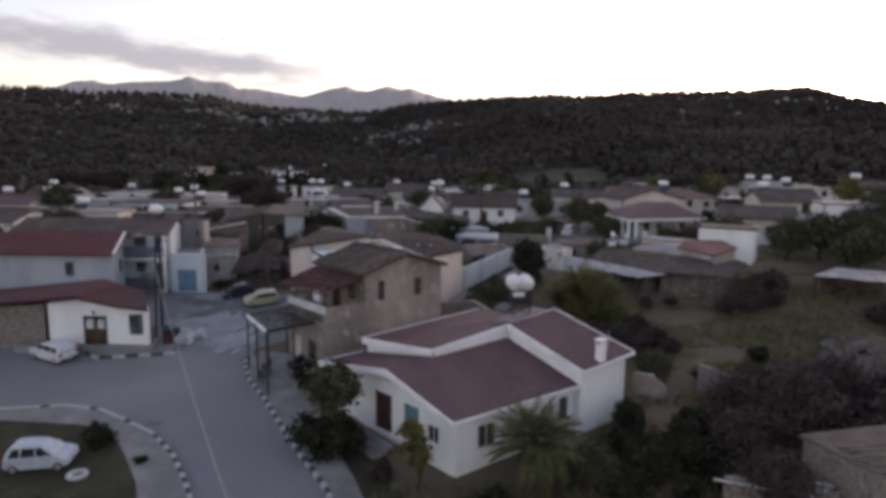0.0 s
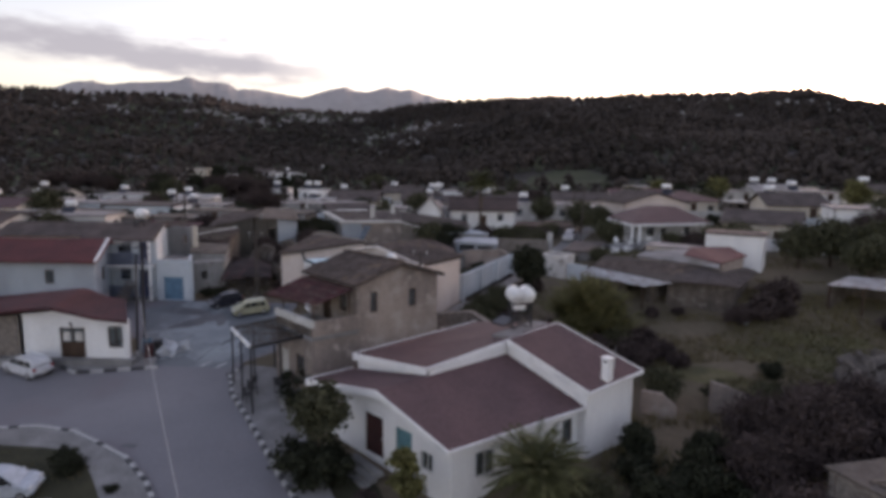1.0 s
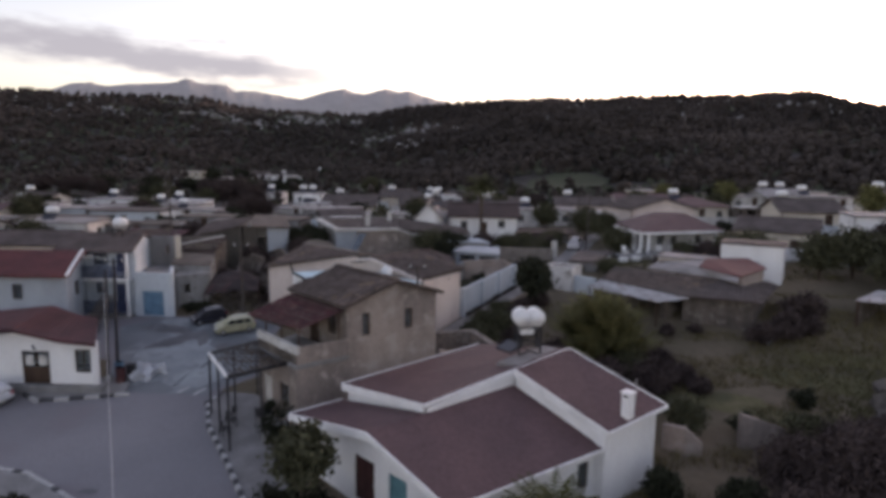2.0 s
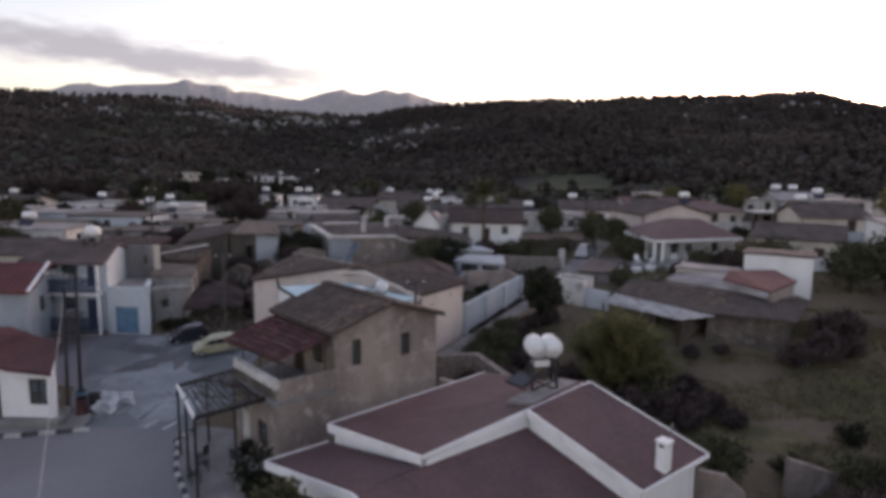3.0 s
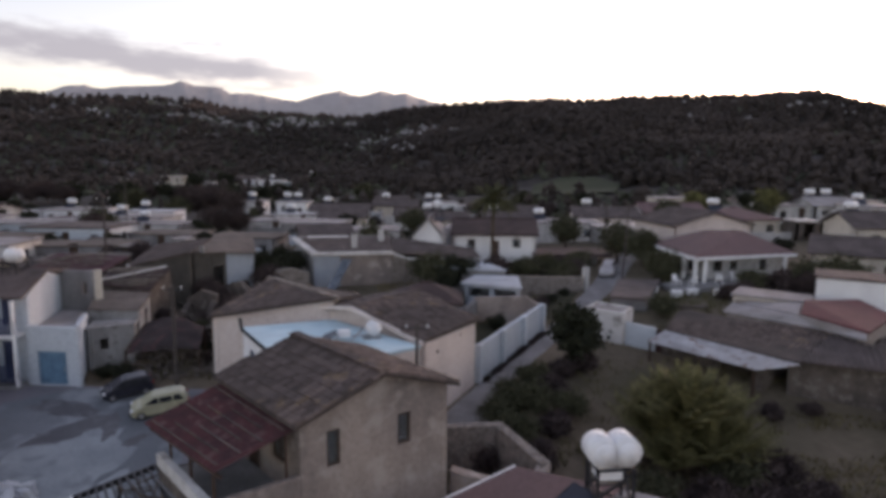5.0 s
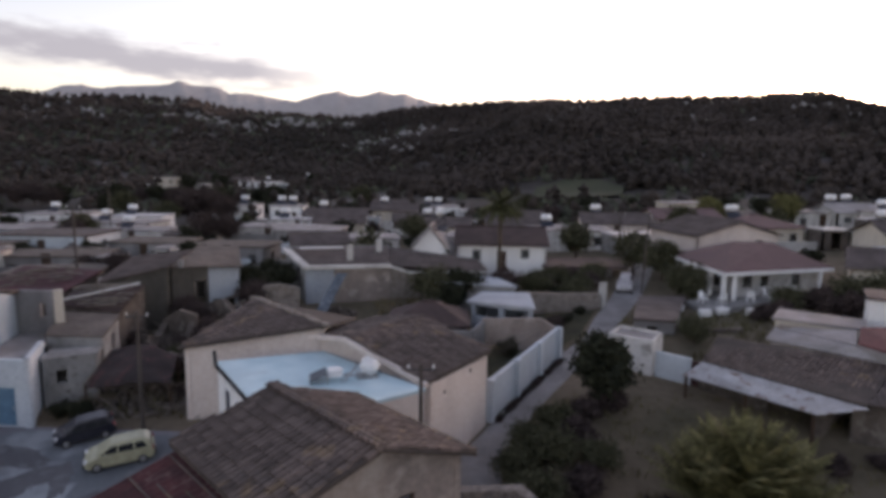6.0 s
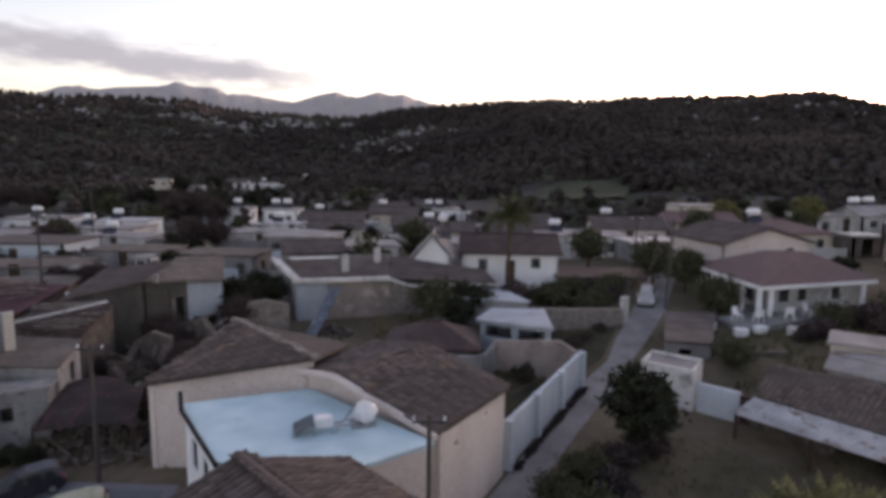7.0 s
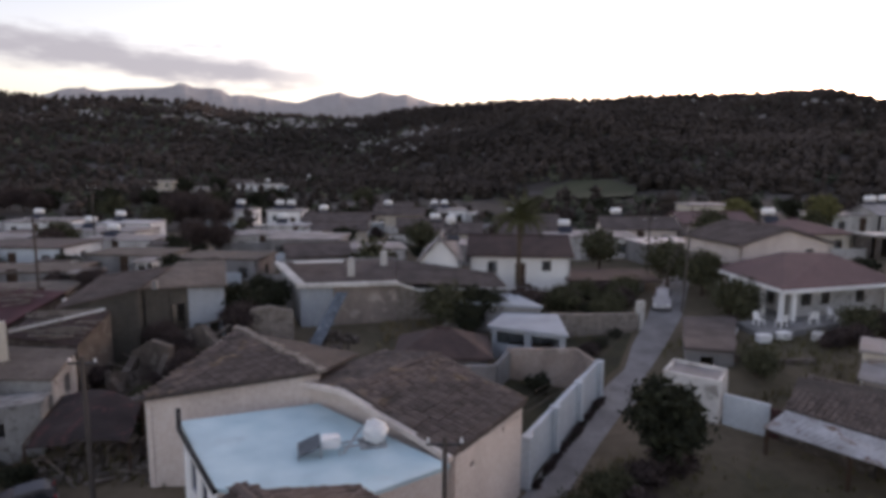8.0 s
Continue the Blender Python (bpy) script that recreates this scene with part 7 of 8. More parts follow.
GREEN = [
    (ball_tree, -4.8, 29.8, 0.98, 0), (shrub, -5.0, 29.5, 1.3, 40), (shrub, -5.8, 29.9, 1.15, 140), (shrub, -4.2, 29.2, 1.1, 70), (shrub, -5.0, 28.9, 0.95, 220), (brown_shrub, -2.4, 27.4, 0.5, 0), (slim_tree, -0.6, 26.6, 1.0, 0), (shrub, 1.6, 24.6, 0.6, 10), (shrub, 2.8, 25.0, 0.75, 60),
    (round_bush, 10.1, 31.2, 0.8, 0), (round_bush, 12.8, 30.2, 0.9, 60), (shrub, 9.4, 29.6, 1.0, 15),
    (shrub, 13.0, 27.0, 1.2, 80), (bare_tree, 16.2, 29.2, 0.9, 140), (bare_tree, 18.6, 31.4, 1.0, 0), (bare_tree, 15.6, 31.8, 0.85, 80), (shrub, 11.2, 25.6, 0.9, 200), (bare_tree, 14.2, 24.8, 0.8, 30), (shrub, 8.2, 25.6, 1.0, 0), (bare_tree, 14.4, 28.4, 0.8, 10), (bare_tree, 17.2, 29.6, 1.1, 200), (dark_tree, 11.6, 28.0, 0.75, 300), (bare_tree, 19.6, 33.6, 0.8, 20), (dark_tree, 9.6, 26.6, 0.7, 30), (olive_shrub, 13.4, 38.0, 0.8, 0), (olive_shrub, 8.6, 43.6, 0.7, 0), (brown_shrub, 10.4, 42.8, 1.0, 90), (olive_shrub, 12.2, 44.6, 0.8, 0), (brown_shrub, 12.6, 43.4, 0.8, 20), (brown_shrub, 8.0, 46.8, 0.8, 30), (brown_shrub, 13.4, 46.0, 0.8, 0), (brown_shrub, 11.6, 50.6, 0.55, 0), (brown_shrub, 9.8, 50.2, 0.5, 0), (shrub, 10.6, 40.6, 0.7, 0), (shrub, 9.4, 42.6, 0.7, 50), (brown_shrub, 13.2, 42.0, 0.8, 70), (brown_shrub, 26.4, 49.4, 0.7, 100), (brown_shrub, 14.3, 43.4, 0.7, 20), (brown_shrub, 13.4, 44.8, 0.8, 110), (brown_shrub, 14.8, 45.8, 0.7, 200), (brown_shrub, 15.6, 44.0, 0.6, 300), (brown_shrub, 15.8, 42.2, 0.6, 0), (brown_shrub, 13.6, 48.4, 0.6, 50), (brown_shrub, 16.6, 50.0, 0.45, 150), (brown_shrub, 18.6, 50.2, 0.4, 10), (brown_shrub, 14.4, 52.0, 0.45, 80),
    (olive_shrub, 6.8, 27.2, 0.8, 90), (brown_shrub, 20.8, 29.0, 1.3, 0), (brown_shrub, 23.0, 31.5, 1.4, 50), (bare_tree, 22.4, 34.5, 0.8, 120), (brown_shrub, 25.5, 34.0, 1.3, 90), (olive_shrub, 19.2, 36.4, 0.8, 20), (shrub, 16.4, 37.6, 0.8, 50),
    (round_bush, 7.7, 55.0, 1.5, 0), (brown_shrub, 22.6, 48.5, 0.8, 80), (brown_shrub, 24.6, 49.0, 1.0, 140), (olive_shrub, 3.5, 52.4, 0.62, 0), (olive_shrub, 4.9, 53.2, 0.6, 70), (olive_shrub, 2.8, 50.4, 0.66, 130), (olive_shrub, 4.4, 50.8, 0.7, 30), (brown_shrub, 5.9, 52.2, 0.65, 210), (olive_shrub, 3.4, 48.2, 0.7, 250), (brown_shrub, 5.4, 48.8, 0.7, 90), (olive_shrub, 6.4, 50.4, 0.6, 40), (brown_shrub, 2.0, 46.4, 0.7, 20), (brown_shrub, 6.6, 54.0, 0.6, 10), (brown_shrub, 4.4, 46.4, 0.7, 160),
    (dark_tree, 1.2, 73.6, 0.95, 30), (round_bush, 0.2, 71.6, 0.95, 0), (brown_shrub, 8.2, 78.2, 0.8, 0), (olive_shrub, 9.6, 80.2, 0.75, 50), (brown_shrub, 11.0, 81.0, 0.8, 20), (olive_shrub, 7.2, 76.8, 0.9, 90), (brown_shrub, 12.2, 78.6, 0.85, 10), (olive_shrub, 10.2, 75.4, 0.7, 70), (olive_shrub, 13.4, 81.2, 0.8, 0), (shrub, 8.2, 81.4, 0.8, 0), (brown_shrub, -15.0, 60.6, 0.45, 0), (brown_shrub, -17.6, 63.6, 0.5, 60), (brown_shrub, -13.6, 62.8, 0.5, 120), (brown_shrub, -16.2, 66.2, 0.6, 10), (brown_shrub, -18.6, 66.0, 0.6, 200), (shrub, -14.6, 68.0, 0.6, 0), (brown_shrub, -22.0, 66.0, 0.7, 20), (bare_tree, -14.6, 70.6, 0.7, 30), (olive_shrub, -1.4, 74.0, 1.3, 0), (brown_shrub, 4.2, 76, 1.3, 80), (olive_shrub, 11.0, 77.2, 0.75, 60), (olive_shrub, 12.6, 79.8, 0.8, 120),
    (shrub, 9.2, 76.2, 0.75, 33), (olive_tree, 19.4, 80.6, 0.9, 0), (olive_tree, 17.8, 84.0, 1.0, 80), (olive_shrub, 19.2, 74.6, 1.2, 0), (brown_shrub, 27.2, 66.6, 1.0, 60), (olive_shrub, 24.4, 69.0, 0.8, 0), (brown_shrub, 26.4, 68.4, 1.0, 70), (olive_shrub, 28.6, 68.2, 1.1, 140), (brown_shrub, 23.0, 67.2, 0.7, 20),
    (olive_shrub, 30.4, 67.4, 1.3, 90), (brown_shrub, 26.9, 51.4, 1.1, 10), (olive_tree, 33.4, 60.6, 1.0, 0),
    (olive_tree, 36.8, 61.4, 1.1, 50), (olive_tree, 40.6, 60.2, 1.1, 100), (olive_tree, 37.2, 56.2, 1.0, 150), (bare_tree, 42.4, 64.2, 1.2, 0), (olive_tree, 45.6, 66.6, 1.2, 200), (olive_tree, 46.6, 58.0, 1.1, 250), (olive_tree, 49.4, 72.0, 1.2, 30),
    (olive_tree, 44.4, 52.4, 1.0, 70), (bare_tree, 40.2, 48.4, 1.0, 90), (brown_shrub, 33.0, 46.2, 1.0, 0), (shrub, 21.0, 40.6, 0.8, 10), (olive_shrub, 35.6, 44.6, 1.2, 80),
    (shrub, -15.6, 58.8, 0.5, 0), (brown_shrub, -13.9, 60.8, 0.5, 80), (bare_tree, -15.4, 63.4, 0.6, 160), (dark_tree, -14.6, 64.6, 0.6, 50), (olive_shrub, -17.0, 61.6, 0.5, 20), (shrub, -12.9, 64.4, 0.9, 0), (shrub, -18.7, 67.6, 0.55, 20), (dark_tree, -14.4, 75.4, 1.0, 20), (bare_tree, -31.3, 104.0, 1.1, 0), (bare_tree, -29.2, 105.6, 1.0, 90), (dark_tree, -33.2, 102.8, 0.8, 50), (dark_tree, -24.6, 83.0, 1.0, 0), (shrub, -22.4, 60.2, 0.8, 0), (shrub, -18.6, 60.8, 0.7, 0), (shrub, -19.0, 54.9, 0.7, 0), (shrub, -20.1, 55.0, 0.6, 60), (brown_shrub, 21.6, 66.8, 0.6, 100), (shrub, 8.6, 69.8, 0.5, 0), (shrub, 10.0, 71.6, 0.5, 60), (brown_shrub, 7.6, 68.6, 0.5, 10), (shrub, 3.6, 63.4, 0.8, 40), (brown_shrub, 7.9, 54.7, 0.7, 20), (olive_shrub, 15.4, 63.2, 0.7, 0), (brown_shrub, -14.4, 57.2, 0.5, 30),
    (brown_shrub, -20.6, 64.0, 0.6, 0), (brown_shrub, -22.4, 63.2, 0.5, 60), (brown_shrub, -16.2, 60.4, 0.6, 90), (bare_tree, -17.6, 66.8, 0.55, 20), (bare_tree, -16.0, 64.4, 0.5, 130), (brown_shrub, -14.9, 66.4, 0.7, 45), (brown_shrub, -15.9, 68.2, 0.6, 10), (bare_tree, -18.9, 68.0, 0.6, 70), (brown_shrub, -13.2, 61.0, 0.55, 200), (bare_tree, -15.4, 71.2, 0.6, 30), (brown_shrub, -16.6, 70.2, 0.5, 0), (shrub, -15.6, 70.0, 0.45, 120), (bare_tree, -12.6, 66.8, 0.55, 10), (brown_shrub, -18.2, 59.8, 0.6, 70), (dark_tree, -15.4, 73.4, 1.0, 30), (olive_tree, -48.4, 130.6, 1.0, 0), (bare_tree, -46.6, 134.6, 1.5, 40), (bare_tree, -43.0, 136.6, 1.5, 90),
    (bare_tree, -39.8, 133.6, 1.3, 150), (olive_tree, -47.0, 102.6, 1.0, 20), (dark_tree, -37.4, 88.8, 0.75, 60), (dark_tree, -43.4, 87.0, 0.75, 10), (bare_tree, -30.0, 80.0, 0.7, 60), (brown_shrub, -27.0, 78.6, 1.0, 0), (brown_shrub, -34.4, 82.0, 1.0, 50), (dark_tree, -31.6, 99.4, 0.8, 0), (bare_tree, -46.0, 100.0, 0.9, 0), (olive_tree, -58.4, 92.4, 1.2, 90), (tall_tree, -70, 84, 0.7, 0), (tall_tree, -58, 68.5, 0.75, 60), (olive_tree, -45.5, 73.5, 0.9, 0),
    (tall_tree, 46.3, 110, 0.85, 20), (tall_tree, 38.4, 116, 0.8, 80), (olive_tree, 30.2, 104.6, 1.1, 30), (olive_tree, 9.6, 117, 1.0, 60), (tall_tree, 56, 88, 0.8, 150), (olive_tree, 14.4, 94.4, 1.0, 90), (olive_tree, -4.4, 104.6, 1.0, 120),
    (dark_tree, -77.4, 209, 1.8, 0), (dark_tree, -72.4, 222, 1.7, 60), (dark_tree, -47.5, 246, 1.6, 90), (olive_tree, -66, 150, 1.2, 10), (olive_tree, -50, 160, 1.2, 70), (olive_tree, -20, 170, 1.3, 140), (olive_tree, 16, 150, 1.2, 0),
    (shrub, -16.4, 29.5, 0.7, 0), (shrub, -17.0, 30.3, 0.6, 120), (shrub, -7.0, 35.4, 0.8, 60), (shrub, -7.6, 36.2, 0.7, 160), (shrub, -13.7, 28.2, 0.32, 0),
]
for ob, x, y, s, a in GREEN:
    place(ob, x, y, s, a)

# small weeds added along the foot of the lane wall to give its dark shaded strip
rng = random.Random(30)
for i in range(34):
    k = (i + rng.uniform(0.1, 0.9)) / 34
    place(rng.choice((shrub, brown_shrub, brown_shrub)), 2.05 + 4.8 * k + 0.3, 55.2 + 7.9 * k - 0.18, rng.uniform(0.1, 0.2), rng.uniform(0, 360))

# dark trees along the foot of the far hill
rng = random.Random(29)
for i in range(34):
    x = -108 + 70 * i / 33 + rng.uniform(-2, 2)
    place(rng.choice((far_tree, far_tree, far_bush, bare_tree)), x, 166 + rng.uniform(-8, 10), rng.uniform(0.9, 1.5), rng.uniform(0, 360))

# trees and bushes in the gaps between the houses
rng = random.Random(21)
left = 95
while left:
    x, y = rng.uniform(-78, 66), rng.uniform(84, 165)
    if any(math.hypot(x - v[0], y - v[1]) < 0.62 * max(v[2], v[3]) + 1.0 for v in VILLAGE) or (-5 < x < 32 and y < 94) or abs(x - 0.46 * (y - 42)) < 3:
        continue
    place(rng.choice((far_tree, far_tree, far_olive, bare_tree, far_bush, far_bush, brown_shrub)), x, y, rng.uniform(0.5, 0.95), rng.uniform(0, 360))
    left -= 1


def make_palm(h, frond, count, label, seed, r=0.2, droop=0.55, rise=(0.3, 0.9), lean=(-0.25, 0.5), wide=1.0, leaf="palm_leaf"):
    rng = random.Random(seed)
    root = thing("palm_tree", 0, 0, 0, label, "palm tree", "palms")
    bm = bmesh.new()
    k = max(3, int(h / 0.35))
    for i in range(k):
        z0, z1 = h * i / k, h * (i + 1) / k
        rod(bm, (0, 0, z0 - (0.2 if i == 0 else 0)), (0, 0, z1), r * (1.12 - 0.35 * i / k), r * (0.95 - 0.35 * i / k), 9)
    part("trunk", bm, "bark", root)
    meshes = []
    for v in range(4):
        vs, fs = [], []
        n = 20
        up = rng.uniform(*rise) if v < 3 else 1.3
        for i in range(n + 1):
            t = i / n
            x, z = frond * t * math.cos(up * (1 - t)), frond * (math.sin(up) * t - droop * t * t * (1.3 if v == 0 else 1))
            vs += [(x, -0.015, z), (x, 0.015, z)]
            if i:
                q = len(vs)
                fs.append((q - 4, q - 3, q - 1, q - 2))
            L = wide * 0.34 * frond * 0.5 * math.sin(math.pi * min(0.97, 0.12 + 0.85 * t))
            for s in (-1, 1):
                q = len(vs)
                vs += [(x, 0, z), (x + 0.05 * frond * 0.9, s * 0.02, z), (x + 0.5 * L, s * L, z - 0.35 * L)]
                fs.append((q, q + 1, q + 2))
        me = bpy.data.meshes.new("frond")
        me.from_pydata(vs, [], fs)
        me.materials.append(M[leaf])
        meshes.append(me)
    for i in range(count):
        ob = new("frond", meshes[i % 4])
        ob.parent = root
        ob.matrix_basis = Matrix.Translation((0, 0, h)) @ Euler((0, rng.uniform(*lean) - (0.5 if i % 4 == 3 else 0), i * 2.4 + rng.uniform(-.2, .2))).to_matrix().to_4x4()
    return root


place(make_palm(6.7, 2.4, 80, "tall slender palm before the white house", 1, 0.2, 0.7), 4.6, 81.6)
place(make_palm(2.0, 2.2, 90, "short bushy palm in the garden", 2, 0.22, 0.6, (0.4, 1.1), (-0.4, 0.7), 1.15), 4.7, 26.9)
for h, frond, count, seed, x, y in ((2.0, 2.6, 70, 3, 10.7, 46.4), (1.6, 2.4, 60, 4, 11.9, 46.8), (1.2, 2.2, 50, 5, 9.6, 47.0), (1.0, 2.2, 50, 6, 11.4, 45.5), (1.3, 2.3, 50, 7, 10.9, 47.6), (0.8, 2.1, 45, 8, 12.7, 46.0), (0.6, 2.0, 40, 9, 10.0, 45.7)):
    place(make_palm(h, frond, count, "bushy palm of a dense yellow-green clump", seed, 0.2, 0.3, (1.05, 1.45), (-0.35, 0.08), 1.3, "cane_leaf"), x, y)


# weeds and dry grass on open ground
def grass():
    rng = np.random.RandomState(12)
    vs, fs = [], []
    areas = [(7, 46, 36, 56, 15000, 0.26), (8, 26, 26, 36, 1600, 0.5), (2, 9, 40, 56, 1200, 0.5), (-3, 8, 22, 27, 700, 0.4), (-30, -14, 22, 31.2, 500, 0.12), (-20, -12, 55, 70, 900, 0.5), (-6, 9, 64, 82, 1100, 0.5), (12, 36, 60, 70, 900, 0.5)]
    for x0, x1, y0, y1, n, hh in areas:
        for x, y in zip(rng.uniform(x0, x1, n), rng.uniform(y0, y1, n)):
            if noise.noise(Vector((x * 0.11, y * 0.3, 3))) < -0.12:
                continue
            z = ground_z(x, y)
            edge = float(np.interp(y, LANE_Y, LANE_X))
            if 46 < y < 86 and edge - 3.4 < x < edge + 0.35:
                continue
            if 6.5 < x < 18 and 49 < y < 59 and rng.uniform() < 0.85:
                continue
            if x < -13 and y < 31.2:
                z += 0.165
                if x > -14 - (y - 27.5) * 0.6:
                    continue
            for _ in range(4):
                a, h, w = rng.uniform(0, 6.28), hh * rng.uniform(0.4, 1.2), 0.02 + 0.035 * rng.uniform()
                c, s = math.cos(a), math.sin(a)
                k = len(vs)
                ox, oy = rng.uniform(-.25, .25, 2)
                vs += [(x + ox - c * w, y + oy - s * w, z), (x + ox + c * w, y + oy + s * w, z), (x + ox + s * h * 0.5, y + oy - c * h * 0.5, z + h)]
                fs.append((k, k + 1, k + 2))
    tagged(mesh_part("grass", vs, fs, "drygrass"), "dry weeds and grass tufts on the open ground", "grass", kind="stuff")


grass()

for x, y, rx, ry, rz, seed in ((16.8, 41.2, 4.5, 1.3, -22, 31), (24.5, 43.6, 5.5, 1.4, -18, 32), (20.4, 38.6, 3.6, 0.9, -15, 33), (31, 42.4, 5, 1.6, -10, 34), (14.6, 45.2, 2.6, 0.8, -25, 35), (27.5, 46.0, 4.5, 0.8, -14, 36)):
    stain("weed_patch", x, y, rx, ry, rz, 0.03, "weeds", "low green-brown weeds across the field", seed)
sheet_field = [(22, 190), (34, 184), (44, 184), (50, 200), (46, 214), (36, 216), (26, 208)]
bm = bmesh.new()
f = bm.faces.new([bm.verts.new((x, y, 0)) for x, y in sheet_field])
for i in range(20):
    for co, no in (((19 + 2.1 * i, 0, 0), (1, 0, 0)), ((0, 174 + 3 * i, 0), (0, 1, 0))):
        bmesh.ops.bisect_plane(bm, geom=bm.verts[:] + bm.edges[:] + bm.faces[:], plane_co=co, plane_no=no)
for v in bm.verts:
    v.co.z = hill(v.co.x, v.co.y) + 0.9
M["greenfield"] = surface("green_crop_field", (0.05, 0.058, 0.03), (0.034, 0.042, 0.022), 1.0, 0.08, 1.5, 0.6)
tagged(part("field", bm, "greenfield"), "green sown field at the foot of the hill", "field", kind="structure")
bm = bmesh.new()
plot = bmesh.ops.create_grid(bm, x_segments=14, y_segments=14, size=12, matrix=Matrix.Translation((-84, 250, 0)) @ Matrix.Rotation(0.5, 4, "Z"))
for v in bm.verts:
    v.co.z = hill(v.co.x, v.co.y) + 0.5
tagged(part("field", bm, "greenfield"), "green plot above the far white houses", "field", kind="structure")


# woods on the hills: irregular pines and scrub, too many to count
def woods():
    rng = np.random.RandomState(5)
    pv, pf, sv, sf, rv, rf = [], [], [], [], [], []

    def crown(vs, fs, x, y, z, h, w, layers):
        seg = 6
        for l in range(layers):
            cx, cy = x + rng.uniform(-.22, .22) * w, y + rng.uniform(-.22, .22) * w
            zb, zt = z + h * (0.12 + 0.75 * l / layers), z + h * (0.12 + 0.75 * (l + 1) / layers + 0.16 * rng.uniform(0.3, 1))
            rr = w * (1 - 0.55 * l / layers) * rng.uniform(0.7, 1.15)
            k = len(vs)
            for i in range(seg):
                a = 6.283 * i / seg + rng.uniform(-.35, .35)
                q = rr * rng.uniform(0.6, 1.15)
                vs.append((cx + q * math.cos(a), cy + q * math.sin(a), zb + rng.uniform(-.1, .2) * h * 0.5))
            vs.append((cx + rng.uniform(-.2, .2) * w, cy + rng.uniform(-.2, .2) * w, zt))
            vs.append((cx, cy, zb - 0.08 * h))
            for i in range(seg):
                j = (i + 1) % seg
                fs.append((k + i, k + j, k + seg))
                fs.append((k + j, k + i, k + seg + 1))

    n = 0
    while n < 17000:
        az, r = rng.uniform(-52, 58), math.sqrt(rng.uniform(195 ** 2, 560 ** 2))
        x, y = r * math.sin(radians(az)), r * math.cos(radians(az))
        if abs(x - 36) < 15 and 180 < y < 219:
            continue
        right = min(max((az + 12) / 10, 0), 1)
        dens = 0.2 + 0.8 * right + (0.35 * (1 - right) if r < 370 else 0)
        top = 540 - 50 * min(max((az + 6) / 12, 0), 1)
        if r < 290 - 85 * right or (x < -35 and y < 290):
            continue
        patch = noise.fractal(Vector((x / 70, y / 70, 7)), 0.8, 2.0, 4)
        if r > top - 25:
            dens = 0.42 + 0.33 * right
        elif patch < -0.22 * right - 0.02:
            dens *= 0.4
        elif patch > 0.1 and right < 0.5:
            dens = max(dens, 0.75)
        if rng.uniform() > dens:
            if rng.uniform() < 0.7:
                crown(sv, sf, x, y, hill(x, y) - 0.2, rng.uniform(1.0, 2.4), rng.uniform(1.0, 2.4), 1)
                n += 0.3
            continue
        h = (rng.uniform(2.4, 7.4) if r > top - 30 else rng.uniform(3.2, 6.4)) * (0.8 + 0.2 * right)
        if right < 0.5 and r < top - 30:
            h = rng.uniform(2.2, 4.5)
            crown(pv, pf, x, y, hill(x, y) - 0.3, h, h * rng.uniform(0.7, 1.0), 2)
            n += 0.7
            continue
        crown(pv, pf, x, y, hill(x, y) - 0.3, h, h * (rng.uniform(0.3, 0.5) + 0.04 * right), 3)
        n += 1
    for _ in range(5200):
        az, r = rng.uniform(-52, 58), math.sqrt(rng.uniform(128 ** 2, 310 ** 2))
        x, y = r * math.sin(radians(az)), r * math.cos(radians(az))
        if abs(x - 36) < 15 and 180 < y < 219 or math.hypot(x + 84, y - 250) < 14 or noise.fractal(Vector((x / 26, y / 26, 4)), 0.8, 2.0, 3) < -0.05 or y < 126:
            continue
        if any(abs(x - v[0]) < v[2] * 0.8 and abs(y - v[1]) < v[3] * 0.9 for v in VILLAGE):
            continue
        if rng.uniform() < 0.3:
            h = rng.uniform(2.5, 5.5)
            crown(pv, pf, x, y, hill(x, y) - 0.2, h, h * rng.uniform(0.35, 0.55), 3)
        else:
            crown(sv, sf, x, y, hill(x, y) - 0.2, rng.uniform(1.0, 2.6), rng.uniform(1.0, 2.6), 2)
    for _ in range(4200):
        az, r = rng.uniform(-52, -8), math.sqrt(rng.uniform(235 ** 2, 430 ** 2))
        x, y = r * math.sin(radians(az)), r * math.cos(radians(az))
        if math.hypot(x + 84, y - 250) < 14 or any(abs(x - v[0]) < v[2] * 0.9 and abs(y - v[1]) < v[3] for v in VILLAGE):
            continue
        if rng.uniform() < 0.45:
            h = rng.uniform(2.2, 4.8)
            crown(pv, pf, x, y, hill(x, y) - 0.3, h, h * rng.uniform(0.45, 0.75), 2)
        else:
            crown(sv, sf, x, y, hill(x, y) - 0.2, rng.uniform(0.9, 2.0), rng.uniform(1.0, 2.4), 1)
    for _ in range(7000):
        az, r = rng.uniform(-50, -2), math.sqrt(rng.uniform(390 ** 2, 535 ** 2))
        x, y = r * math.sin(radians(az)), r * math.cos(radians(az))
        if noise.fractal(Vector((x / 75, y / 45, 2)), 0.8, 2.0, 4) < 0.16:
            continue
        crown(rv, rf, x, y, hill(x, y) - 0.6, rng.uniform(0.6, 1.6), rng.uniform(1.2, 3.6), 1)
    for _ in range(1500):
        az = rng.uniform(-23, -10) if rng.uniform() < 0.6 else rng.uniform(-36, -27)
        r = rng.uniform(440, 515)
        x, y = r * math.sin(radians(az)), r * math.cos(radians(az))
        if noise.fractal(Vector((x / 22, y / 14, 9)), 0.8, 2.0, 4) < 0.02:
            continue
        crown(rv, rf, x, y, hill(x, y) - 0.5, rng.uniform(0.8, 1.8), rng.uniform(1.6, 4.2), 1)
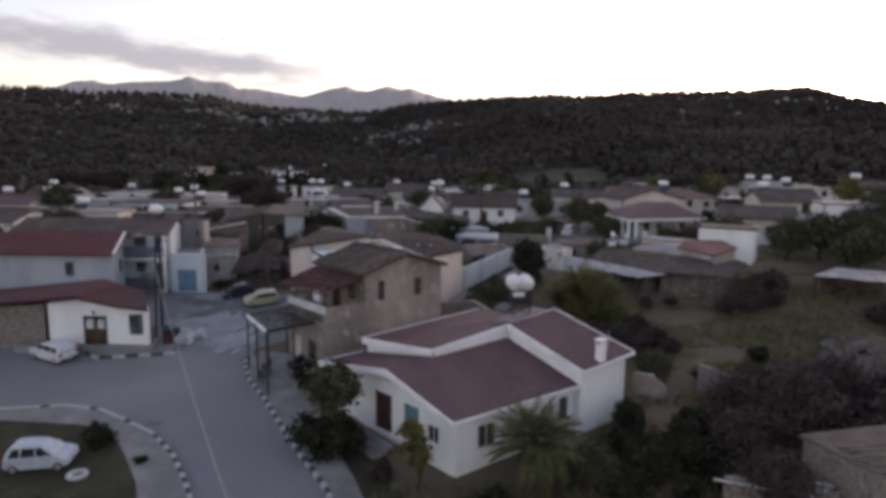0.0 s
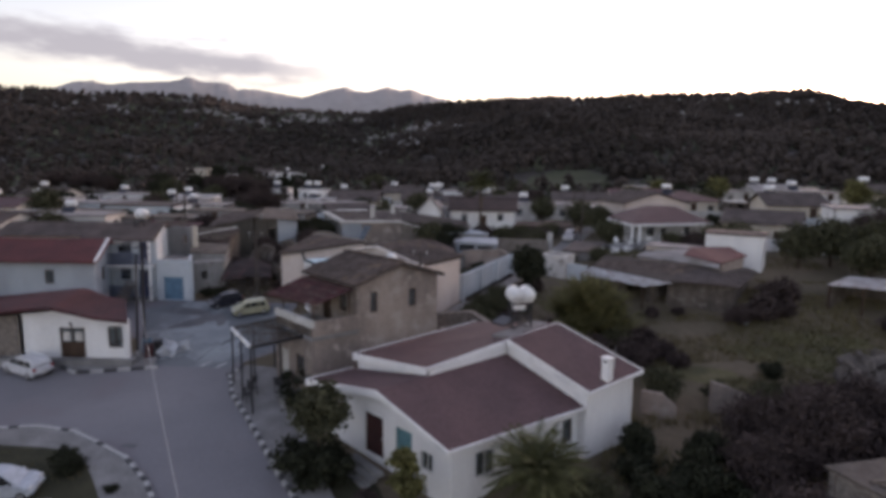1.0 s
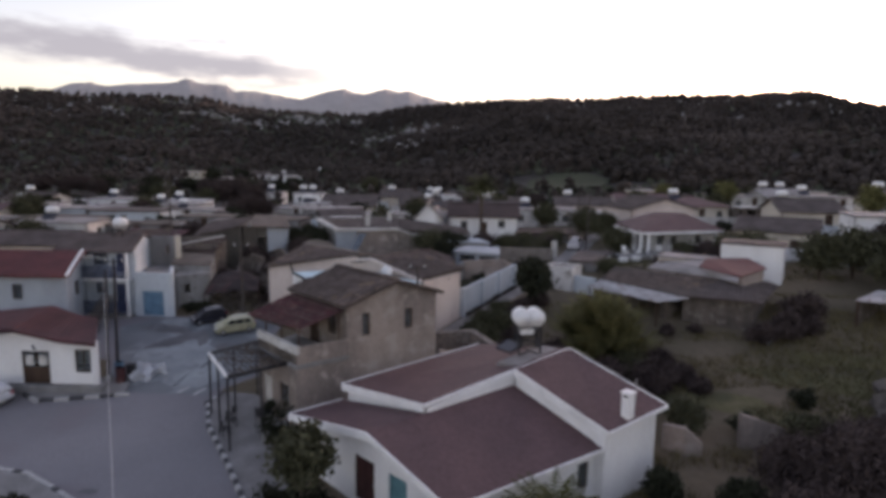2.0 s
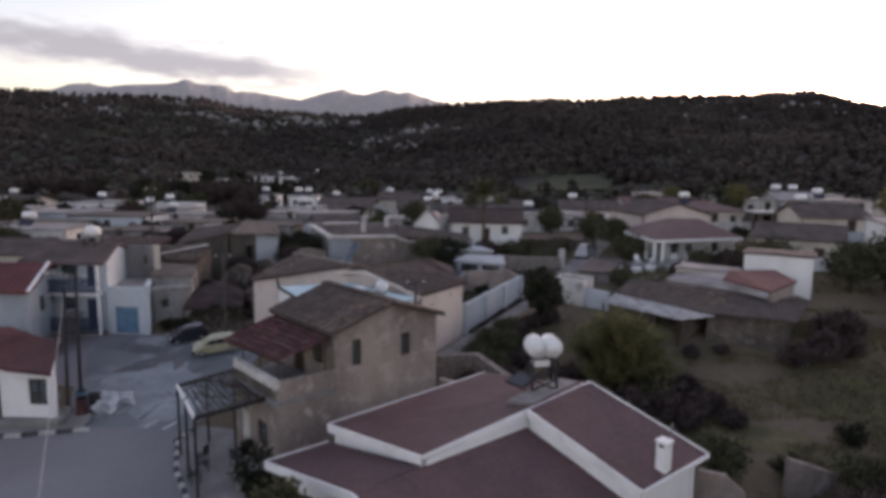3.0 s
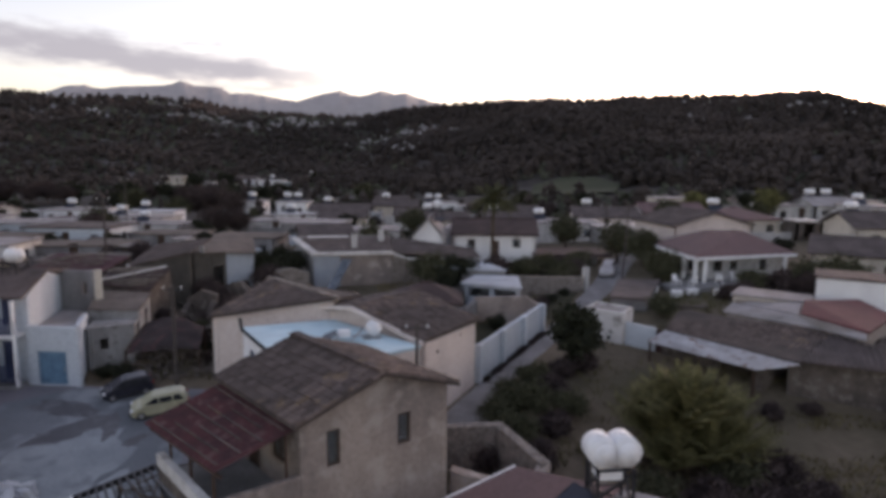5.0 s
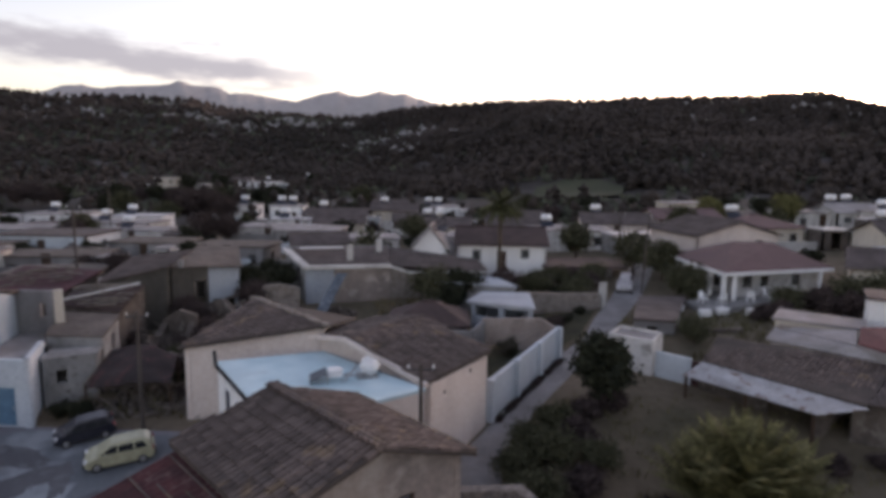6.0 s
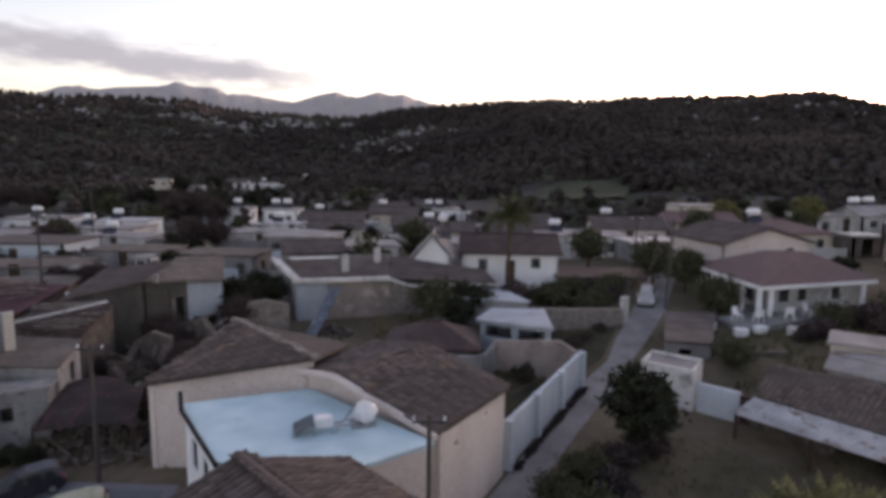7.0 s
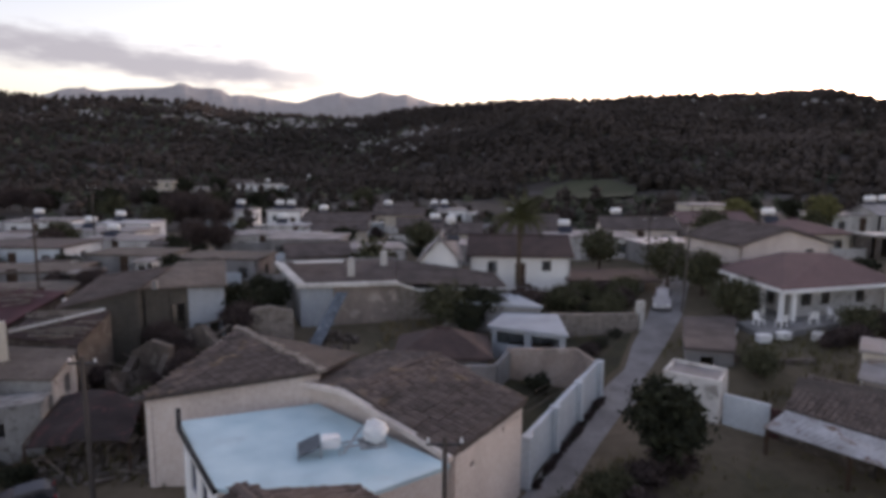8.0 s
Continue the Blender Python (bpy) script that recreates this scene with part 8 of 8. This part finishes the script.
    for _ in range(2600):
        az, r = rng.uniform(-9, 33), rng.uniform(330, 485)
        x, y = r * math.sin(radians(az)), r * math.cos(radians(az))
        if noise.fractal(Vector((x / 30, y / 24, 15)), 0.8, 2.0, 4) < 0.42:
            continue
        crown(rv, rf, x, y, hill(x, y) + 1.2, rng.uniform(0.8, 2.6), rng.uniform(1.4, 3.6), 1)
    wood = mesh_part("pine_wood", pv, pf, "pine")
    wood.data.shade_smooth()
    tagged(wood, "dark pine wood covering the hills", "wood", kind="stuff")
    tagged(mesh_part("hill_scrub", sv, sf, "scrub"), "grey-green scrub on the hillsides", "scrub", kind="stuff")
    tagged(mesh_part("hill_rocks", rv, rf, "rock"), "pale rock outcrops on the hillside", "rocks", kind="stuff")


woods()


# ---- cars ----
def make_car(paint, label, seed=0, L=3.8, W=1.64, H=1.46, estate=False, base=1.2):
    """A small car at the origin, nose to +x: shell with wheel arches, windows, lights, bumpers and wheels."""
    root = thing("car", 0, 0, 0, label, "car", "parked cars")
    k = L / 3.8
    rear = -1.86 if estate else -1.78
    low = [(-1.88, 0.42), (-1.87, 0.78), (-1.78, 0.92), (0.85, 0.92), (1.45, 0.84), (1.80, 0.68), (1.88, 0.42), (1.70, 0.24), (-1.72, 0.24)]
    cab = [(rear, 0.88), (rear + 0.10, 1.22), (rear + 0.34, H - 0.06), (rear + 0.75, H), (0.0, H - 0.01), (0.42, H - 0.10), (1.22, 0.88)]

    def loft(bm, prof, widths):
        rings = []
        for w, s in widths:
            rings.append([bm.verts.new((x * k * (s if abs(x) > 1 else 1), w, z)) for x, z in prof])
        n = len(prof)
        for a, b in zip(rings, rings[1:]):
            for i in range(n):
                bm.faces.new((a[i], a[(i + 1) % n], b[(i + 1) % n], b[i]))
        bm.faces.new(rings[0])
        bm.faces.new(rings[-1][::-1])
        bmesh.ops.recalc_face_normals(bm, faces=bm.faces[:])

    h = W / 2
    bm = bmesh.new()
    loft(bm, low, ((-h, 0.95), (-h + 0.10, 1.0), (0, 1.02), (h - 0.10, 1.0), (h, 0.95)))
    bmesh.ops.bevel(bm, geom=[e for e in bm.edges if e.calc_face_angle(0) > 0.5], offset=0.04, segments=2, affect="EDGES")
    body = part("body", bm, paint, root, smooth=False)
    bm = bmesh.new()
    rings = []
    for w, inset in ((-1, 0), (1, 0)):
        rings.append([bm.verts.new((x * k, w * (h - 0.06 - 0.22 * (z - 0.9) / (H - 0.9)), z)) for x, z in cab])
    n = len(cab)
    for i in range(n):
        bm.faces.new((rings[0][i], rings[0][(i + 1) % n], rings[1][(i + 1) % n], rings[1][i]))
    bm.faces.new(rings[0][::-1])
    bm.faces.new(rings[1])
    bmesh.ops.recalc_face_normals(bm, faces=bm.faces[:])
    bmesh.ops.bevel(bm, geom=[e for e in bm.edges], offset=0.05, segments=2, affect="EDGES")
    part("cabin", bm, paint, root)
    for s in (-1, 1):
        for x0, x1, t0, t1 in ((-0.78, 0.02, -0.76, -0.02), (0.10, 0.96, 0.06, 0.36), (rear + 0.26, -0.88, rear + 0.50, -0.86)):
            bm = bmesh.new()
            y0, y1 = s * (h - 0.055), s * (h - 0.055 - 0.19)
            pts = [(x0 * k, y0, 0.97), (x1 * k, y0, 0.97), (t1 * k, y1, H - 0.13), (t0 * k, y1, H - 0.13)]
            vs = [bm.verts.new((x, y + s * 0.012, z)) for x, y, z in pts]
            ws = [bm.verts.new((x, y - s * 0.02, z)) for x, y, z in pts]
            bm.faces.new(vs)
            bm.faces.new(ws[::-1])
            for i in range(4):
                j = (i + 1) % 4
                bm.faces.new((vs[i], ws[i], ws[j], vs[j]))
            bmesh.ops.recalc_face_normals(bm, faces=bm.faces[:])
            part("side_window", bm, "carglass", root)
        bm = bmesh.new()
        box(bm, (0.72 * k, s * (h + 0.05), 0.98), (0.12, 0.16, 0.1))
        part("mirror", bm, paint, root)
        bm = bmesh.new()
        box(bm, (1.73 * k, s * 0.58, 0.66), (0.22, 0.3, 0.14))
        part("headlight", bm, "lampglass", root)
        bm = bmesh.new()
        box(bm, (-1.83 * k, s * 0.64, 0.80), (0.1, 0.2, 0.24))
        part("tail_light", bm, "redlamp", root)
        for x in (-base, base):
            bm = bmesh.new()
            rod(bm, (x * k, s * (h - 0.20), 0.29), (x * k, s * (h + 0.015), 0.29), 0.29, seg=18)
            bmesh.ops.bevel(bm, geom=[e for e in bm.edges if e.calc_face_angle(0) > 1], offset=0.04, segments=2, affect="EDGES")
            wh = part("wheel", bm, "rubber", root)
            bm = bmesh.new()
            rod(bm, (x * k, s * (h - 0.02), 0.29), (x * k, s * (h + 0.03), 0.29), 0.18, seg=14)
            part("rim", bm, "galv", wh)
    for x0, z0, x1, z1 in ((1.06, 0.93, 0.42, H - 0.13), (rear + 0.04, 0.98, rear + 0.34, H - 0.14)):
        bm = bmesh.new()
        f = 0.03 if x0 > 0 else -0.03
        pts = [((x0 + f) * k, -h + 0.18, z0), ((x0 + f) * k, h - 0.18, z0), ((x1 + f) * k, h - 0.3, z1), ((x1 + f) * k, -h + 0.3, z1)]
        vs = [bm.verts.new(p) for p in pts]
        ws = [bm.verts.new((x - 2 * f, y, z)) for x, y, z in pts]
        bm.faces.new(vs)
        bm.faces.new(ws[::-1])
        for i in range(4):
            j = (i + 1) % 4
            bm.faces.new((vs[i], ws[i], ws[j], vs[j]))
        bmesh.ops.recalc_face_normals(bm, faces=bm.faces[:])
        part("windscreen" if x0 > 0 else "rear_window", bm, "carglass", root)
    for x in (-1.86, 1.86):
        bm = bmesh.new()
        box(bm, (x * k, 0, 0.42), (0.12, W - 0.12, 0.16))
        bmesh.ops.bevel(bm, geom=bm.edges[:], offset=0.04, segments=2, affect="EDGES")
        bumper = part("bumper", bm, "rubber" if seed % 2 else paint, root)
        bm = bmesh.new()
        box(bm, (x * k * 1.04, 0, 0.46), (0.02, 0.5, 0.11))
        part("number_plate", bm, "kerb_white", bumper, "blank pale plate")
    return root


def park(ob, x, y, rz, lift=0.03, size=0.86):
    dx, dy = math.cos(radians(rz)), math.sin(radians(rz))
    pitch = math.atan((ground_z(x + dx, y + dy) - ground_z(x - dx, y - dy)) / 2)
    roll = math.atan((ground_z(x - dy, y + dx) - ground_z(x + dy, y - dx)) / 2)
    ob.matrix_basis = pose(x, y, ground_z(x, y) + lift, 0, 0, rz) @ Matrix.Rotation(-pitch, 4, "Y") @ Matrix.Rotation(roll, 4, "X") @ Matrix.Scale(size, 4)


park(make_car("carsilver", "silver-blue small hatchback parked on the island grass", 0, 3.35, 1.6, 1.52, base=1.3), -18.05, 27.75, 10, 0.17, 0.83)
park(make_car("carwhite", "white estate car parked before the white house", 1, 3.8, estate=True), -25.4, 40.1, 155)
park(make_car("caryellow", "pale yellow hatchback parked at the edge of the plaza", 1, 3.7), -15.05, 51.4, 206, 0.03, 0.78)
park(make_car("cardark", "dark hatchback parked beside the yellow car", 0, 3.5), -17.7, 53.2, 214, 0.03, 0.74)
park(make_car("cargrey", "grey estate car standing in the lane", 0, 3.6, 1.5, estate=True), 15.4, 78.2, 250)


# ---- small things ----
def ring(name, x, y, z, R, r, material, label, category):
    bm = bmesh.new()
    n, m = 24, 8
    vs = [[bm.verts.new((x + (R + r * math.cos(6.2832 * j / m)) * math.cos(6.2832 * i / n), y + (R + r * math.cos(6.2832 * j / m)) * math.sin(6.2832 * i / n), z + r * math.sin(6.2832 * j / m))) for j in range(m)] for i in range(n)]
    for i in range(n):
        for j in range(m):
            bm.faces.new((vs[i][j], vs[(i + 1) % n][j], vs[(i + 1) % n][(j + 1) % m], vs[i][(j + 1) % m]))
    return tagged(part(name, bm, material, smooth=True), label, category)


ring("tyre_planter", -15.9, 26.9, ground_z(0, 26.9) + 0.26, 0.34, 0.13, "kerb_white", "white painted tyre lying on the grass", "tyre")


def chunk_mesh(rng, material):
    """An irregular block of about one metre."""
    bm = bmesh.new()
    bmesh.ops.create_cube(bm, size=1.0)
    for v in bm.verts:
        v.co += Vector([rng.uniform(-0.16, 0.16) for _ in range(3)])
    me = bpy.data.meshes.new("piece")
    bm.to_mesh(me)
    bm.free()
    me.materials.append(M[material])
    return me


def heap(name, x, y, r, count, size, material, label, category, seed):
    """A heap of broken pieces, one thing, each piece a part."""
    rng = random.Random(seed)
    root = thing(name, x, y, ground_z(x, y), label, category)
    shapes = [chunk_mesh(rng, material) for _ in range(4)]
    for i in range(count):
        a, d = rng.uniform(0, 6.28), r * math.sqrt(rng.random())
        px, py = x + d * math.cos(a), y + d * math.sin(a)
        s = size * rng.uniform(0.4, 1.3)
        m = Matrix.Translation((px, py, ground_z(px, py) + s * 0.25 + 0.35 * r * max(0, 1 - d / r) * rng.random())) @ Euler([rng.uniform(0, 3) for _ in range(3)]).to_matrix().to_4x4()
        ob = new("piece", shapes[i % 4])
        ob.parent = root
        ob.matrix_basis = Matrix.Translation(-root.location) @ m @ Matrix.Diagonal((s, s * rng.uniform(0.4, 1), s * rng.uniform(0.2, 0.7), 1))


heap("rubble_heap", -16.4, 57.4, 1.7, 110, 0.36, "adobe", "heap of broken stone and rubble in the yard", "rubble", 1)
heap("rubble_heap", -13.9, 58.8, 1.5, 70, 0.4, "adobe", "heap of broken mud bricks in the yard", "rubble", 2)
heap("rubble_heap", -18.2, 64.4, 1.8, 70, 0.45, "adobe", "heap of fallen mud bricks below the old house", "rubble", 3)
heap("rubble_heap", 1.6, 44.8, 1.3, 60, 0.3, "stone", "heap of stones inside the yard wall", "rubble", 4)
heap("rubble_heap", 20.2, 30.6, 1.8, 60, 0.4, "stone", "heap of pale stones in the scrub", "rubble", 5)
heap("boulder_heap", 28.0, 39.8, 2.8, 90, 1.1, "boulder", "mound of grey boulders and fallen stone", "boulders", 11)
heap("boulder_heap", 24.6, 37.4, 1.7, 45, 0.8, "boulder", "mound of grey boulders in the scrub", "boulders", 12)
heap("rubble_heap", -15.6, 62.8, 1.6, 60, 0.4, "adobe", "heap of broken mud bricks among the ruins", "rubble", 21)
heap("rubble_heap", -17.8, 61.6, 1.3, 50, 0.35, "stone", "heap of fallen stones among the ruins", "rubble", 22)
heap("rubble_heap", -19.4, 69.0, 1.4, 50, 0.4, "adobe", "heap of broken mud bricks below the olive house", "rubble", 23)
heap("rubble_heap", -12.8, 65.6, 1.4, 50, 0.4, "stone", "heap of fallen stones behind the pink house", "rubble", 24)
heap("sack_heap", -17.85, 43.7, 0.75, 18, 0.65, "tarp", "heap of pale sacks and sheets at the roadside", "sacks", 6)
heap("timber_heap", 23.1, 48.6, 0.5, 7, 0.4, "galv", "pile of scrap sheet and timber in the field", "scrap", 7)

heap("rubble_heap", -8.8, 70.6, 1.6, 60, 0.4, "adobe", "fallen masonry beside the ladder", "rubble", 8)


def planter(x, y, s, label):
    z = ground_z(x, y) + 0.14
    root = thing("planter", x, y, z, label, "planter", "potted plants")
    bm = bmesh.new()
    rod(bm, (x, y, z), (x, y, z + 0.45 * s), 0.2 * s, 0.28 * s, 12)
    part("pot", bm, "kerb_white", root)
    rng = np.random.RandomState(int(abs(x) * 100))
    vs, fs = leaves(rng, [(x, y, z + 0.8 * s, 0.4 * s), (x + 0.15, y, z + 1.05 * s, 0.3 * s)], 90, 0.09, 0.5)
    mesh_part("plant", vs, fs, "leaf", root)


for px, py, ps in ((-8.2, 36.2, 1.0), (-7.6, 36.9, 1.2), (-8.7, 38.4, 0.8)):
    planter(px, py, ps, "leafy plant in a pale pot under the pergola")

# garden furniture before the verandah, plain shapes of laundry and boxes
for i, (x, y, m) in enumerate(((18.4, 68.6, "plastic"), (19.8, 68.9, "plastic"), (21.6, 68.4, "white_old"), (23.0, 68.2, "rust"), (17.2, 70.6, "plastic"))):
    z = ground_z(x, y)
    root = thing("crate", x, y, z, "stacked garden boxes beside the fence", "crate", "garden boxes")
    bm = bmesh.new()
    box(bm, (x, y, z + 0.22), (0.8, 0.55, 0.44), 25 * i)
    bmesh.ops.bevel(bm, geom=bm.edges[:], offset=0.04, segments=1, affect="EDGES")
    body = part("body", bm, m, root)
    bm = bmesh.new()
    box(bm, (x, y, z + 0.47), (0.86, 0.6, 0.06), 25 * i)
    part("lid", bm, m, root)


def drum(x, y, label, material, tilt=0.0):
    """An oil drum with its rims."""
    z = ground_z(x, y) + 0.14
    root = thing("drum", x, y, z, label, "drum", "drums")
    bm = bmesh.new()
    rod(bm, (x, y, z), (x + tilt, y, z + 0.88), 0.28, seg=16)
    part("body", bm, material, root)
    for h in (0.02, 0.3, 0.6, 0.86):
        bm = bmesh.new()
        rod(bm, (x + tilt * h, y, z + h - 0.02), (x + tilt * h, y, z + h + 0.02), 0.3, seg=16)
        part("rim", bm, material, root)


drum(-19.0, 42.6, "rusty oil drum beside the utility pole", "rust")
drum(-18.6, 43.1, "dark oil drum beside the utility pole", "steel")
drum(-19.5, 43.4, "dull blue oil drum beside the utility pole", "bluepaint")


# overhead wires along the lane
def wire(a, b, sag, label, r=0.009, material="pole"):
    cu = bpy.data.curves.new("wire", "CURVE")
    cu.dimensions, cu.bevel_depth, cu.bevel_resolution = "3D", r, 1
    sp = cu.splines.new("POLY")
    n = 28
    sp.points.add(n)
    for i in range(n + 1):
        t = i / n
        p = Vector(a).lerp(Vector(b), t)
        sp.points[i].co = (p.x, p.y, p.z - 4 * sag * t * (1 - t), 1)
    cu.materials.append(M[material])
    ob = new("overhead_wire", cu)
    tagged(ob, label, "wire", "overhead wires")


za, zb = ground_z(-1.3, 48.6) + 5.95, ground_z(16.3, 76.6) + 6.9
for i, k in enumerate((-0.5, 0.0, 0.5)):
    wire((-1.3 + k, 48.6, za - 0.05), (16.62 + 0.06 * (i - 1), 76.6, zb - 0.2 * i), 2.5, "thin grey overhead wire sagging along the lane")
wire((-1.3, 48.6, za - 0.5), (16.62, 76.6, zb - 0.8), 2.3, "thin grey overhead wire sagging along the lane")


pole(14.0, -16.5, 7.2, "weathered utility pole beside the street", 1)
wire((-20.25, 43.6, 6.45), (14.0, -16.5, 5.3), 2.8, "pale thick overhead cable sagging across the street", 0.015, "galv")


def garden_chair(x, y, z, rz):
    root = thing("chair", x, y, z, "white plastic garden chair on the terrace", "chair", "garden chairs")
    c, s = math.cos(radians(rz)), math.sin(radians(rz))

    def Q(u, v, w):
        return (x + u * c - v * s, y + u * s + v * c, z + w)

    bm = bmesh.new()
    box(bm, Q(0, 0, 0.42), (0.5, 0.5, 0.05), rz)
    part("seat", bm, "plastic", root)
    bm = bmesh.new()
    slab(bm, [Q(-0.25, 0.22, 0.45), Q(0.25, 0.22, 0.45), Q(0.22, 0.32, 0.9), Q(-0.22, 0.32, 0.9)], 0.04)
    part("backrest", bm, "plastic", root)
    for u in (-0.22, 0.22):
        bm = bmesh.new()
        bar(bm, Q(u * 1.15, -0.2, 0.66), Q(u * 1.15, 0.25, 0.66), 0.06, 0.03)
        part("armrest", bm, "plastic", root)
        for v in (-0.22, 0.22):
            bm = bmesh.new()
            bar(bm, Q(u * 1.1, v, 0), Q(u, v, 0.42), 0.05)
            part("leg", bm, "plastic", root)


for x, y, rz in ((19.2, 70.9, 20), (20.3, 70.2, 200), (22.6, 70.6, 160), (24.2, 71.2, 40)):
    garden_chair(x, y, ground_z(x, y) + 0.4, rz)
table = thing("table", 21.3, 70.3, ground_z(21.3, 70.3) + 0.4, "low white plastic garden table on the terrace", "table")
bm = bmesh.new()
box(bm, (21.3, 70.3, table.matrix_world.translation.z + 0.7), (1.2, 0.8, 0.05), 15)
part("tabletop", bm, "plastic", table)
for u, v in ((-0.5, -0.3), (0.5, -0.3), (-0.5, 0.3), (0.5, 0.3)):
    bm = bmesh.new()
    bar(bm, (21.3 + u, 70.3 + v, table.matrix_world.translation.z), (21.3 + u, 70.3 + v, table.matrix_world.translation.z + 0.7), 0.06)
    part("leg", bm, "plastic", table)


# broken boards, slats and stones strewn over the ruined yards
def strewn(name, area, count, sizes, material, label, category, seed):
    rng = random.Random(seed)
    bm = bmesh.new()
    for _ in range(count):
        x, y = rng.uniform(area[0], area[1]), rng.uniform(area[2], area[3])
        L, w, h = (rng.uniform(*s) for s in sizes)
        m = Matrix.Translation((x, y, ground_z(x, y) + h * 0.5 + 0.16 * L * rng.random())) @ Matrix.Rotation(rng.uniform(0, 6.28), 4, "Z") @ Matrix.Rotation(rng.uniform(-0.3, 0.3), 4, "Y") @ Matrix.Rotation(rng.uniform(-0.5, 0.5), 4, "X")
        box(bm, None, (L, w, h), m=m)
    tagged(part(name, bm, material), label, category, kind="stuff")


strewn("broken_boards", (-19.2, -12.2, 55.2, 67.5), 170, ((0.5, 2.4), (0.07, 0.2), (0.03, 0.07)), "rottenwood", "grey broken boards strewn over the ruined yard", "debris", 61)
strewn("rubble_stones", (-19.2, -12.2, 55.2, 67.5), 260, ((0.12, 0.5), (0.12, 0.4), (0.1, 0.3)), "boulder", "loose rubble stones strewn over the ruined yard", "debris", 62)
strewn("sheet_scraps", (-18.8, -12.6, 55.6, 67.0), 22, ((0.5, 1.3), (0.3, 0.7), (0.02, 0.03)), "tin", "pale scraps of metal sheet in the ruined yard", "debris", 63)
